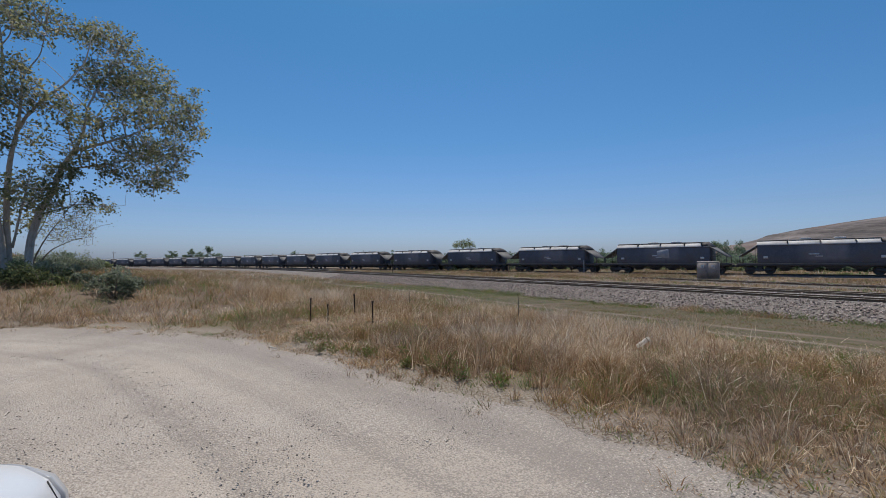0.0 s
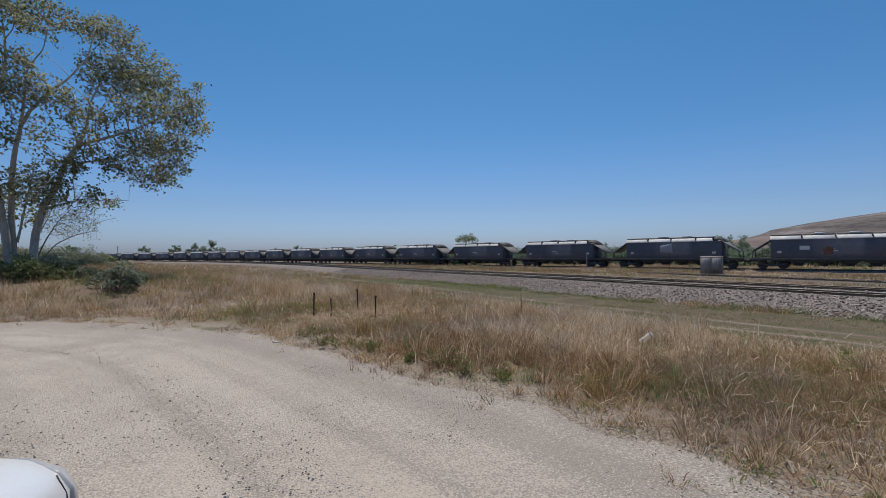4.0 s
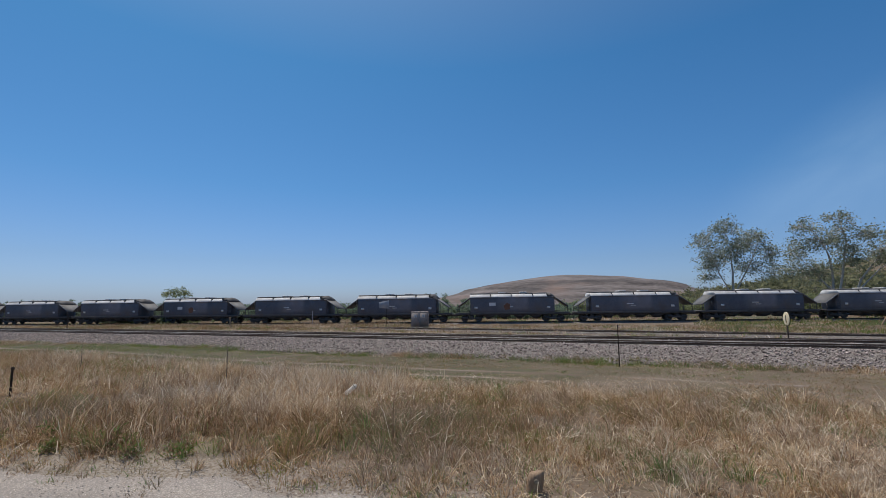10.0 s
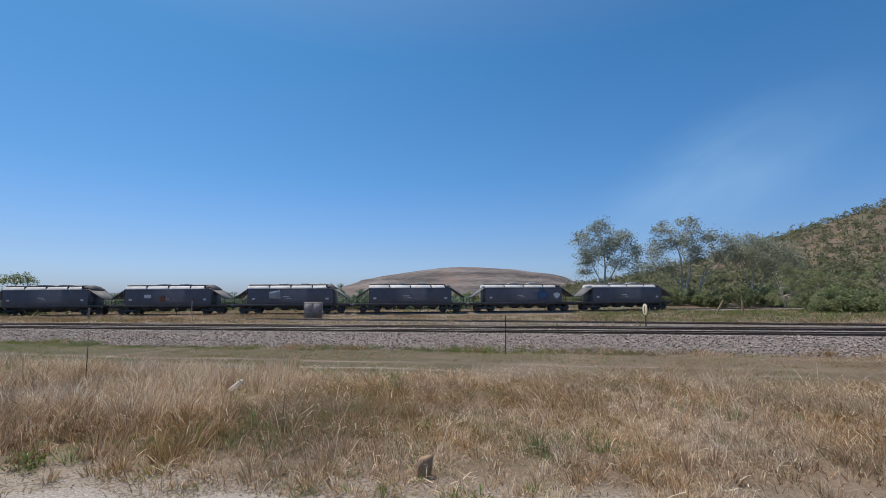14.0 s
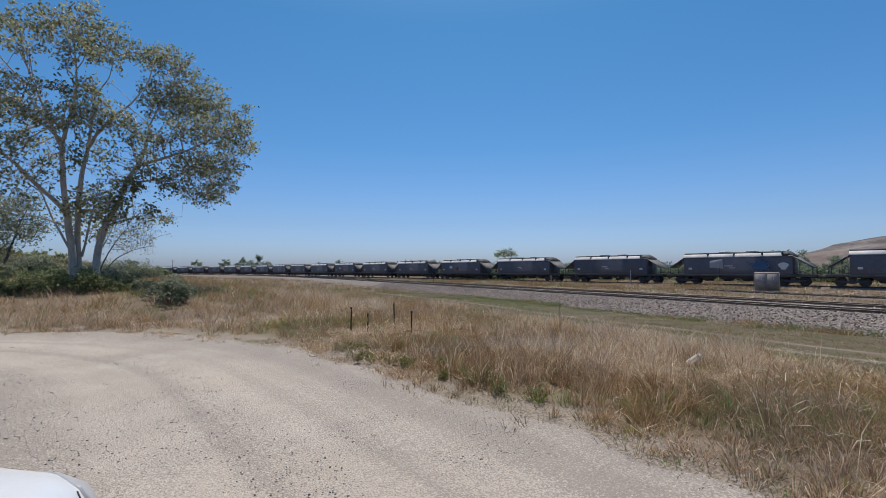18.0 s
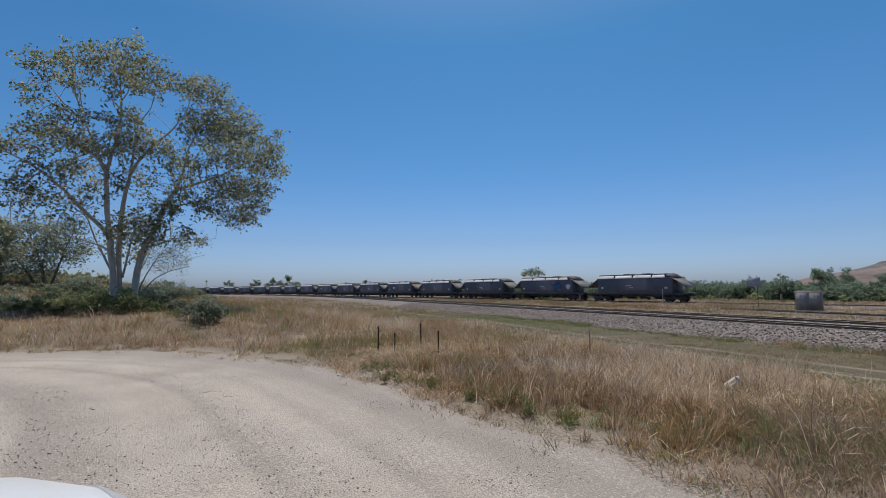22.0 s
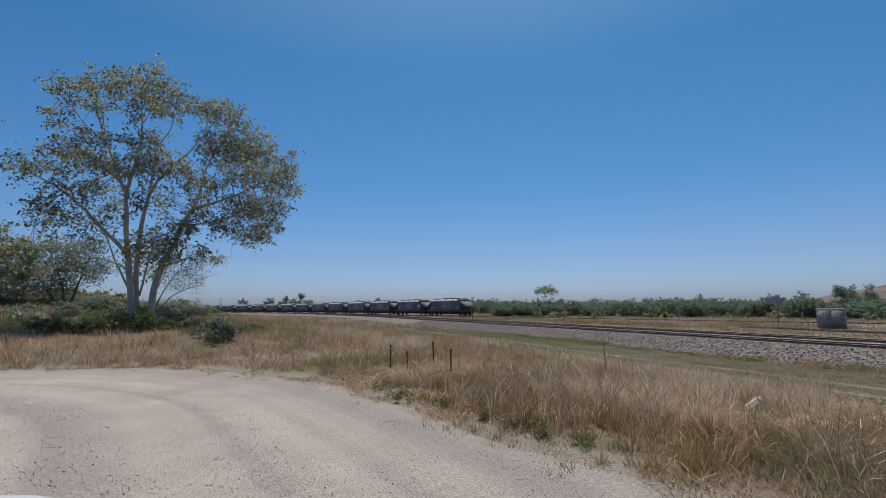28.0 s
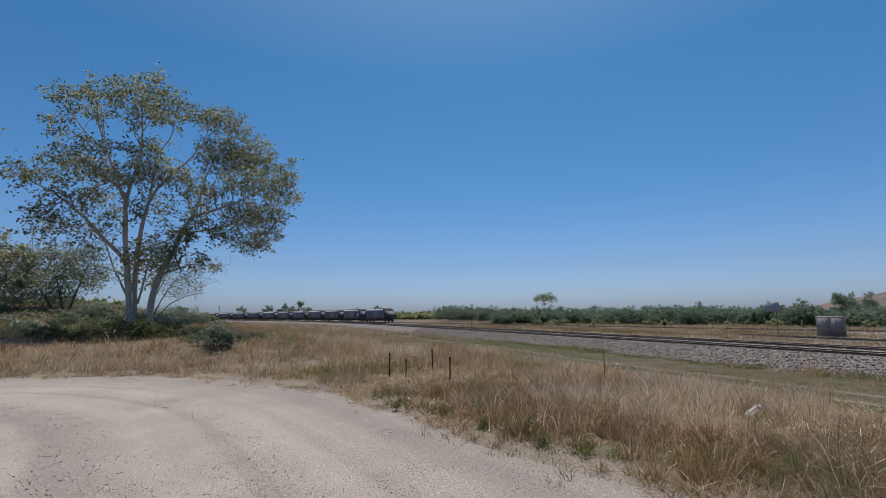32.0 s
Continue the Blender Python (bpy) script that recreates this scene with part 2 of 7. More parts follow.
add_drift(M_GRASS)
M_LEAF = material("gum_leaves", [(0.1, (0.125, 0.145, 0.072)), (0.45, (0.25, 0.26, 0.138)), (0.7, (0.375, 0.355, 0.2)), (1.0, (0.49, 0.43, 0.265))], 1.0, 12, 0.5, bump=0, attr="tint", trans=0.62, spec=0.4)
M_SCRUB = material("scrub_leaves", [(0.1, (0.13, 0.155, 0.075)), (0.4, (0.24, 0.27, 0.13)), (0.7, (0.34, 0.355, 0.185)), (1.0, (0.46, 0.45, 0.27))], 0.4, 8, 0.6, bump=0, attr="tint", trans=0.6, spec=0.3)
M_BARK = material("pale_gum_bark", [(0.3, (0.27, 0.225, 0.18)), (0.48, (0.48, 0.43, 0.37)), (0.7, (0.66, 0.62, 0.56))], 1.5, 18, 0.9, bump=0.5, stretch=(1, 1, 0.25))
M_TWIG = material("grey_twig_bark", [(0.3, (0.1, 0.08, 0.06)), (0.7, (0.24, 0.2, 0.16))], 3, 30, 0.9, bump=0.3)
M_GUMGREY = material("grey_green_gum_leaves", [(0.1, (0.13, 0.15, 0.1)), (0.45, (0.25, 0.28, 0.19)), (0.7, (0.36, 0.38, 0.275)), (1.0, (0.48, 0.48, 0.36))], 1.0, 12, 0.45, bump=0, attr="tint", trans=0.55, spec=0.5)
M_BELT = material("dark_green_scrub_leaves", [(0.0, (0.14, 0.18, 0.125)), (0.5, (0.21, 0.265, 0.18)), (1.0, (0.3, 0.35, 0.245))], 0.3, 6, 0.7, bump=0, attr="tint", trans=0.65, spec=0.1)
M_HILLLEAF = material("dry_hillside_foliage", [(0.0, (0.11, 0.12, 0.068)), (0.35, (0.19, 0.195, 0.108)), (0.7, (0.28, 0.268, 0.155)), (1.0, (0.38, 0.345, 0.21))], 0.05, 0.6, 0.7, bump=0, attr="tint", trans=0.55, spec=0.2)
M_STONE = material("ballast_stone", [(0.15, (0.085, 0.068, 0.06)), (0.45, (0.265, 0.208, 0.186)), (0.85, (0.54, 0.44, 0.392))], 2.5, 25, 0.9, bump=0.4, attr="tint")
M_ROADSTONE = material("road_gravel_stone", [(0.15, (0.2, 0.17, 0.147)), (0.5, (0.37, 0.32, 0.276)), (0.8, (0.64, 0.57, 0.5))], 2.5, 25, 0.9, bump=0.3, attr="tint")
M_BED = material("ballast_bed", [(0.35, (0.06, 0.05, 0.043)), (0.5, (0.19, 0.162, 0.14)), (0.65, (0.38, 0.325, 0.285))], 5, 22, 0.95, bump=1.0, mix=0.75)
M_RAIL = material("rusty_rail_steel", [(0.3, (0.075, 0.05, 0.038)), (0.7, (0.17, 0.12, 0.09))], 2, 30, 0.8, 0.1, bump=0.2)
M_RAILTOP = material("polished_rail_head", [(0.3, (0.3, 0.27, 0.25)), (0.7, (0.45, 0.42, 0.39))], 2, 30, 0.5, 0.7, bump=0.0)
M_SLEEPER = material("weathered_sleeper", [(0.3, (0.17, 0.15, 0.13)), (0.7, (0.32, 0.285, 0.25))], 2, 26, 0.95, bump=0.5, random_amount=0.3)
# dark dusty paint, its colour also lifted and blued in place of haze
M_WAGON = material("dusty_hazed_wagon_paint", [(0.3, (0.078, 0.092, 0.124)), (0.5, (0.113, 0.127, 0.163)), (0.7, (0.147, 0.158, 0.192))], 0.7, 9, 0.5, bump=0.12, spec=0.4, dirt=(0.12, 0.112, 0.112), dirt_scale=0.8, random_amount=0.15)


def add_faded_band(m):
    """A broad chalky band worn pale round the middle of the wagon's side."""
    n, l = m.node_tree.nodes, m.node_tree.links
    b = n["Principled BSDF"]
    src = b.inputs["Base Color"].links[0].from_socket
    co = n.new("ShaderNodeTexCoord")
    sp = n.new("ShaderNodeSeparateXYZ")
    l.new(co.outputs["Object"], sp.inputs[0])
    no = n.new("ShaderNodeTexNoise")
    no.inputs["Scale"].default_value = 1.1
    no.inputs["Detail"].default_value = 6
    l.new(co.outputs["Object"], no.inputs["Vector"])
    fac = no.outputs["Fac"]
    for axis, lo, hi, v0, v1 in (("X", -2.3, -1.6, 0.0, 1.0), ("X", 0.6, 2.4, 1.0, 0.0), ("Z", 1.3, 1.7, 0.15, 1.0)):
        mr = n.new("ShaderNodeMapRange")
        mr.interpolation_type = "SMOOTHSTEP"
        for k, v in (("From Min", lo), ("From Max", hi), ("To Min", v0), ("To Max", v1)):
            mr.inputs[k].default_value = v
        l.new(sp.outputs[axis], mr.inputs["Value"])
        mu = n.new("ShaderNodeMath")
        mu.operation = "MULTIPLY"
        l.new(fac, mu.inputs[0])
        l.new(mr.outputs[0], mu.inputs[1])
        fac = mu.outputs[0]
    mx = n.new("ShaderNodeMixRGB")
    mx.inputs[2].default_value = (0.29, 0.275, 0.3, 1)
    l.new(fac, mx.inputs[0])
    l.new(src, mx.inputs[1])
    l.new(mx.outputs[0], b.inputs["Base Color"])


add_faded_band(M_WAGON)
M_UNDER = material("grimy_underframe_steel", [(0.3, (0.075, 0.072, 0.072)), (0.7, (0.15, 0.14, 0.134))], 2, 20, 0.8, 0.1, bump=0.3)
M_ROOF = material("chalky_roof_cover", [(0.25, (0.42, 0.4, 0.37)), (0.45, (0.64, 0.62, 0.59)), (0.7, (0.78, 0.765, 0.74))], 0.8, 12, 0.6, bump=0.15, dirt=(0.5, 0.46, 0.42), dirt_scale=0.7, random_amount=0.2)
M_SLOPE = material("grey_slope_sheet", [(0.3, (0.085, 0.082, 0.08)), (0.7, (0.17, 0.163, 0.157))], 1.0, 12, 0.7, bump=0.15)
M_RIDGE = material("grimy_roof_ridge", [(0.3, (0.06, 0.055, 0.055)), (0.7, (0.14, 0.125, 0.115))], 1.5, 14, 0.7, bump=0.1, random_amount=0.3)
M_MARK = material("white_stencil_paint", [(0.3, (0.6, 0.6, 0.6)), (0.7, (0.78, 0.78, 0.77))], 3, 20, 0.7, bump=0)
M_BLUE = material("blue_spray_paint", [(0.3, (0.04, 0.11, 0.23)), (0.7, (0.09, 0.2, 0.38))], 2, 9, 0.6, bump=0)


def add_soft_edge(m, cx, cz, rx, rz):
    """Sprayed paint thins out towards its rim and in blotches."""
    n, l = m.node_tree.nodes, m.node_tree.links
    co = n.new("ShaderNodeTexCoord")
    mp = n.new("ShaderNodeMapping")
    mp.inputs["Location"].default_value = (-cx / rx, 0, -cz / rz)
    mp.inputs["Scale"].default_value = (1 / rx, 0, 1 / rz)
    l.new(co.outputs["Object"], mp.inputs["Vector"])
    no = n.new("ShaderNodeTexNoise")
    no.inputs["Scale"].default_value = 1.4
    no.inputs["Detail"].default_value = 4
    l.new(co.outputs["Object"], no.inputs["Vector"])
    ln = n.new("ShaderNodeVectorMath")
    ln.operation = "LENGTH"
    l.new(mp.outputs[0], ln.inputs[0])
    ad = n.new("ShaderNodeMath")
    ad.operation = "ADD"
    l.new(ln.outputs["Value"], ad.inputs[0])
    l.new(no.outputs["Fac"], ad.inputs[1])
    mr = n.new("ShaderNodeMapRange")
    mr.interpolation_type = "SMOOTHSTEP"
    for k, v in (("From Min", 0.75), ("From Max", 1.45), ("To Min", 0.75), ("To Max", 0.0)):
        mr.inputs[k].default_value = v
    l.new(ad.outputs[0], mr.inputs["Value"])
    l.new(mr.outputs[0], n["Principled BSDF"].inputs["Alpha"])


add_soft_edge(M_BLUE, -2.4, 2.05, 1.5, 0.85)
M_ORANGE = material("orange_spray_paint", [(0.3, (0.12, 0.06, 0.045)), (0.7, (0.25, 0.12, 0.07))], 2, 9, 0.6, bump=0)
M_HUT = material("grey_hut_steel", [(0.3, (0.28, 0.236, 0.212)), (0.7, (0.39, 0.34, 0.308))], 1.2, 14, 0.8, bump=0.1, dirt=(0.19, 0.16, 0.13))
M_SIGNBACK = material("weathered_sign_sheet", [(0.3, (0.29, 0.3, 0.33)), (0.7, (0.38, 0.39, 0.42))], 2, 14, 0.55, 0.0, bump=0.05)
M_DISC = material("cream_sign_disc", [(0.3, (0.72, 0.6, 0.38)), (0.7, (0.85, 0.74, 0.5))], 3, 18, 0.7, bump=0.05)
M_IRON = material("dark_picket_steel", [(0.3, (0.026, 0.021, 0.018)), (0.7, (0.085, 0.062, 0.05))], 4, 40, 0.8, 0.3, bump=0.3)
M_CONCRETE = material("bleached_concrete", [(0.3, (0.2, 0.165, 0.13)), (0.7, (0.34, 0.29, 0.24))], 3, 30, 0.9, bump=0.4)
M_WOOD = material("grey_cut_timber", [(0.3, (0.2, 0.13, 0.08)), (0.55, (0.36, 0.25, 0.16)), (0.75, (0.5, 0.38, 0.26))], 3, 40, 0.95, bump=0.7, stretch=(1, 1, 0.3))
M_CUT = material("sawn_timber_face", [(0.3, (0.28, 0.22, 0.14)), (0.7, (0.5, 0.42, 0.3))], 6, 50, 0.9, bump=0.3)
M_PLASTIC = material("white_crumpled_plastic", [(0.3, (0.88, 0.8, 0.7)), (0.7, (0.95, 0.89, 0.8))], 8, 40, 0.5, bump=0.3, trans=0.5)
M_PAPER = material("pale_litter", [(0.3, (0.36, 0.32, 0.27)), (0.7, (0.52, 0.48, 0.42))], 8, 40, 0.8, bump=0.2)
M_CAR = material("white_car_paint", [(0.3, (0.6, 0.6, 0.61)), (0.7, (0.65, 0.65, 0.65))], 1.0, 60, 0.25, bump=0, spec=0.6)
M_TYRE = material("tyre_rubber", [(0.3, (0.012, 0.012, 0.012)), (0.7, (0.03, 0.03, 0.03))], 6, 40, 0.9, bump=0.2)
M_ALLOY = material("silver_alloy", [(0.3, (0.4, 0.4, 0.41)), (0.7, (0.55, 0.55, 0.56))], 4, 30, 0.35, 0.8, bump=0)
M_TRIM = material("black_plastic_trim", [(0.3, (0.014, 0.014, 0.015)), (0.7, (0.03, 0.03, 0.031))], 4, 50, 0.6, bump=0.1)
M_LAMPGLASS = material("smoky_headlight_lens", [(0.3, (0.36, 0.36, 0.37)), (0.7, (0.46, 0.46, 0.46))], 3, 20, 0.3, 0.0, bump=0, spec=0.8)
M_GLASS = material("tinted_car_glass", [(0.3, (0.012, 0.014, 0.015)), (0.7, (0.02, 0.022, 0.024))], 2, 10, 0.05, 0.0, bump=0, spec=0.8)
M_HILL = material("dry_hillside", [(0.3, (0.062, 0.062, 0.038)), (0.42, (0.1, 0.079, 0.052)), (0.54, (0.145, 0.097, 0.067)), (0.68, (0.21, 0.152, 0.11))], 0.035, 0.35, 0.95, bump=0, mix=0.5, dirt=(0.1, 0.1, 0.055), dirt_scale=0.06, stretch=(1, 1, 2.5))
M_DUMP = material("grey_spoil_heap", [(0.36, (0.055, 0.047, 0.044)), (0.48, (0.12, 0.1, 0.092)), (0.6, (0.21, 0.18, 0.166))], 0.025, 0.22, 0.95, bump=0, mix=0.35, dirt=(0.19, 0.125, 0.098), dirt_scale=0.016, stretch=(0.5, 1, 6))
M_FARHILL = material("distant_range", [(0.3, (0.08, 0.1, 0.1)), (0.7, (0.14, 0.16, 0.15))], 0.01, 0.08, 0.95, bump=0)


def road_material():
    """Pale crushed-gravel road: fine stones, dusty wheel lanes and grey loose gravel between them."""
    m = material("pale_gravel_road", [(0.34, (0.15, 0.122, 0.1)), (0.43, (0.338, 0.286, 0.238)), (0.55, (0.465, 0.403, 0.343)), (0.68, (0.57, 0.503, 0.432)), (0.8, (0.67, 0.603, 0.53))], 0.7, 60, 0.95, bump=0.9, mix=0.72, dirt=(0.45, 0.386, 0.32), dirt_scale=0.3)
    n, l = m.node_tree.nodes, m.node_tree.links
    b = n["Principled BSDF"]
    src = b.inputs["Base Color"].links[0].from_socket
    at = n.new("ShaderNodeAttribute")
    at.attribute_name = "lane"
    no = n.new("ShaderNodeTexNoise")
    no.inputs["Scale"].default_value = 0.9
    no.inputs["Detail"].default_value = 6
    co = n.new("ShaderNodeTexCoord")
    l.new(co.outputs["Object"], no.inputs["Vector"])
    mu = n.new("ShaderNodeMath")
    mu.operation = "MULTIPLY"
    l.new(at.outputs["Fac"], mu.inputs[0])
    grit = n.new("ShaderNodeTexNoise")
    grit.inputs["Scale"].default_value = 62
    grit.inputs["Detail"].default_value = 3
    l.new(co.outputs["Object"], grit.inputs["Vector"])
    # loose grains lie thick in the grey lanes and thin elsewhere
    mu.operation = "MULTIPLY_ADD"
    mu.inputs[1].default_value = 0.2
    l.new(grit.outputs["Fac"], mu.inputs[2])
    gr = n.new("ShaderNodeMapRange")
    for k, v in (("From Min", 0.54), ("From Max", 0.68), ("To Min", 0.0), ("To Max", 0.85)):
        gr.inputs[k].default_value = v
    l.new(mu.outputs[0], gr.inputs["Value"])
    mx = n.new("ShaderNodeMixRGB")
    mx.inputs[2].default_value = (0.25, 0.215, 0.186, 1)
    l.new(gr.outputs[0], mx.inputs[0])
    l.new(src, mx.inputs[1])
    vo = n.new("ShaderNodeTexVoronoi")
    vo.inputs["Scale"].default_value = 55
    l.new(co.outputs["Object"], vo.inputs["Vector"])
    sp = n.new("ShaderNodeMapRange")
    for k, v in (("From Min", 0.0), ("From Max", 0.42), ("To Min", 0.8), ("To Max", 1.05)):
        sp.inputs[k].default_value = v
    l.new(vo.outputs["Distance"], sp.inputs["Value"])
    hs = n.new("ShaderNodeMixRGB")
    hs.blend_type = "MULTIPLY"
    hs.inputs[0].default_value = 0.55
    l.new(mx.outputs[0], hs.inputs[1])
    l.new(sp.outputs[0], hs.inputs[2])
    l.new(hs.outputs[0], b.inputs["Base Color"])
    return m


M_ROAD = road_material()


# ---- mesh helpers ----
def fast_mesh(name, verts, loops, sizes, mats, tint=None, smooth=False, attr="tint", mat_index=None):
    """A mesh from flat arrays: vertices, corner indices and corners per face."""
    me = bpy.data.meshes.new(name)
    verts = np.asarray(verts, dtype=np.float32).reshape(-1, 3)
    loops = np.asarray(loops, dtype=np.int32).ravel()
    sizes = np.asarray(sizes, dtype=np.int32)
    me.vertices.add(len(verts))
    me.vertices.foreach_set("co", verts.ravel())
    me.loops.add(len(loops))
    me.loops.foreach_set("vertex_index", loops)
    me.polygons.add(len(sizes))
    me.polygons.foreach_set("loop_start", np.concatenate([[0], np.cumsum(sizes)[:-1]]).astype(np.int32))
    me.polygons.foreach_set("loop_total", sizes)
    if smooth:
        me.polygons.foreach_set("use_smooth", np.ones(len(sizes), dtype=bool))
    for m in mats if isinstance(mats, (list, tuple)) else [mats]:
        me.materials.append(m)
    if mat_index is not None:
        me.polygons.foreach_set("material_index", np.asarray(mat_index, dtype=np.int32))
    if tint is not None:
        a = me.attributes.new(attr, "FLOAT", "POINT")
        a.data.foreach_set("value", np.asarray(tint, dtype=np.float32))
    me.update(calc_edges=True)
    return me


class Build:
    """Collects vertices and faces of one mesh."""

    def __init__(self):
        self.v, self.f, self.s, self.mi, self.cur = [], [], [], [], 0

    def add(self, verts, faces):
        b = len(self.v)
        self.v += [tuple(p) for p in verts]
        for q in faces:
            self.f += [b + i for i in q]
            self.s.append(len(q))
            self.mi.append(self.cur)
        return self

    def box(self, x0, x1, y0, y1, z0, z1, bev=0.0):
        """A box with its upright and long edges cut by bev."""
        if not bev:
            v = [(x, y, z) for z in (z0, z1) for x, y in ((x0, y0), (x1, y0), (x1, y1), (x0, y1))]
            return self.add(v, [(0, 3, 2, 1), (4, 5, 6, 7), (0, 1, 5, 4), (1, 2, 6, 5), (2, 3, 7, 6), (3, 0, 4, 7)])
        rings = []
        for z, e in ((z0, bev), (z0 + bev, 0), (z1 - bev, 0), (z1, bev)):
            c = bev if e == 0 else bev
            a0, a1, b0, b1 = x0 + e, x1 - e, y0 + e, y1 - e
            rings.append([(a0 + c, b0, z), (a1 - c, b0, z), (a1, b0 + c, z), (a1, b1 - c, z), (a1 - c, b1, z), (a0 + c, b1, z), (a0, b1 - c, z), (a0, b0 + c, z)])
        return self.loft(rings)

    def loft(self, rings, caps=True, closed=True):
        n = len(rings[0])
        v = [p for r in rings for p in r]
        f = []
        for i in range(len(rings) - 1):
            for j in range(n if closed else n - 1):
                k = (j + 1) % n
                f.append((i * n + j, i * n + k, (i + 1) * n + k, (i + 1) * n + j))
        if caps:
            f.append(tuple(range(n - 1, -1, -1)))
            f.append(tuple((len(rings) - 1) * n + j for j in range(n)))
        return self.add(v, f)

    def tube(self, pts, radii, n=6):
        """A tapered tube along points."""
        pts = [Vector(p) for p in pts]
        rings, up = [], Vector((0.31, 0.17, 0.93))
        for i, p in enumerate(pts):
            d = (pts[min(i + 1, len(pts) - 1)] - pts[max(i - 1, 0)])
            d = d.normalized() if d.length > 1e-6 else Vector((0, 0, 1))
            a = d.cross(up if abs(d.dot(up)) < 0.95 else Vector((1, 0, 0))).normalized()
            b = d.cross(a)
            r = radii[i] if isinstance(radii, (list, tuple)) else radii
            rings.append([p + r * (math.cos(2 * math.pi * j / n) * a + math.sin(2 * math.pi * j / n) * b) for j in range(n)])
        return self.loft(rings)

    def lathe(self, profile, origin=(0, 0, 0), axis="z", n=16):
        """Turns (radius, height) pairs round an axis."""
        o = Vector(origin)
        rings = []
        for r, h in profile:
            ring = []
            for j in range(n):
                c, s = r * math.cos(2 * math.pi * j / n), r * math.sin(2 * math.pi * j / n)
                ring.append(o + Vector({"z": (c, s, h), "y": (s, h, c), "x": (h, c, s)}[axis]))
            rings.append(ring)
        return self.loft(rings)

    def mesh(self, name, mats, smooth=False):
        return fast_mesh(name, self.v, self.f, self.s, mats, smooth=smooth, mat_index=self.mi)


def part(name, b, mats, parent=None, label="", smooth=False):
    """Links a Build (or a mesh) as one object, under a thing or a part where given."""
    ob = new(name, b.mesh(name, mats, smooth) if isinstance(b, Build) else b)
    if parent:
        ob.parent = parent
    if label:
        ob["label"] = label
    return ob


def group_empty(name, m=None):
    ob = new(name)
    ob.empty_display_size = 0.2
    if m is not None:
        ob.matrix_basis = m
    return ob


def sst(a, b, x):
    """Smooth step from a to b."""
    t = np.clip((np.asarray(x, dtype=float) - a) / (b - a), 0, 1)
    return t * t * (3 - 2 * t)


_rg = np.random.default_rng(7)
_grid = _rg.random((8, 64, 64))


def vnoise(x, y, scale, layer=0):
    """Smooth value noise, 0 to 1, on arrays."""
    x, y = np.asarray(x, dtype=float) / scale, np.asarray(y, dtype=float) / scale
    xi, yi = np.floor(x).astype(int), np.floor(y).astype(int)
    fx, fy = x - xi, y - yi
    fx, fy = fx * fx * (3 - 2 * fx), fy * fy * (3 - 2 * fy)
    g = _grid[layer]
    a, b = g[xi % 64, yi % 64], g[(xi + 1) % 64, yi % 64]
    c, d = g[xi % 64, (yi + 1) % 64], g[(xi + 1) % 64, (yi + 1) % 64]
    return (a * (1 - fx) + b * fx) * (1 - fy) + (c * (1 - fx) + d * fx) * fy


# ---- the lie of the land ----
def land(x, y):
    """Height of the ground: the road is at 0, the paddock falls to the railway, a bank rises by the gum tree."""
    x, y = np.asarray(x, dtype=float), np.asarray(y, dtype=float)
    z = -0.58 * sst(4, 16, y) - 0.15 * sst(14, 21.5, y) + 0.4 * sst(28, 36, y) - 0.3 * sst(60, 110, y)
    z = z + (-0.5 - z) * sst(55, 120, -x)
    z = z + 0.85 * sst(15.5, 27, -x) * (1 - sst(-3, 9, y)) * (1 - sst(70, 120, -x))
    z = z + 2.3 * sst(27, 55, -x) * (1 - sst(-16, -3, y)) * (1 - sst(90, 150, -x))
    near = np.exp(-((x + 6) ** 2 + y ** 2) / 160.0 ** 2)
    z = z + near * (0.05 * (vnoise(x, y, 2.3) - 0.5) + 0.14 * (vnoise(x, y, 9.0, 1) - 0.5)) * sst(3.2, 6.5, edge_gap(x, y))
    return z


# outer edge of the gravel road, seen from above, from the near paddock round to the left
EDGE = [(60, 3.9), (20, 3.8), (6, 3.75), (-1.0, 3.72), (-2.6, 3.62), (-4.9, 3.25), (-6.5, 2.9), (-9.2, 2.3), (-11.0, 1.6), (-12.6, 0.6), (-14.4, -0.9), (-15.8, -2.7), (-17.0, -6.0), (-18.2, -12.0), (-19.0, -30.0)]


def edge_y(x):
    e = sorted(EDGE)
    return np.interp(x, [p[0] for p in e], [p[1] for p in e])


def edge_gap(x, y):
    """How far a place lies outside the road's edge (negative on the road), roughly in metres."""
    x, y = np.asarray(x, dtype=float), np.asarray(y, dtype=float)
    best = np.full(np.broadcast(x, y).shape, 1e9)
    for (x0, y0), (x1, y1) in zip(EDGE, EDGE[1:]):
        dx, dy = x1 - x0, y1 - y0
        t = np.clip(((x - x0) * dx + (y - y0) * dy) / (dx * dx + dy * dy), 0, 1)
        best = np.minimum(best, np.hypot(x - x0 - t * dx, y - y0 - t * dy))
    outside = np.where(x > -17, y > edge_y(x), x < -17.0 - (np.minimum(y, -6.0) + 6.0) * -0.1)
    return np.where(outside, best, -best)


def axis_lines(lo, hi, fine_lo, fine_hi, step, grow=1.16):
    out = list(np.arange(fine_lo, fine_hi + step / 2, step))
    s, p = step, fine_hi
    while p < hi:
        s *= grow
        p += s
        out.append(min(p, hi))
    s, p = step, fine_lo
    while p > lo:
        s *= grow
        p -= s
        out.insert(0, max(p, lo))
    return np.array(out)


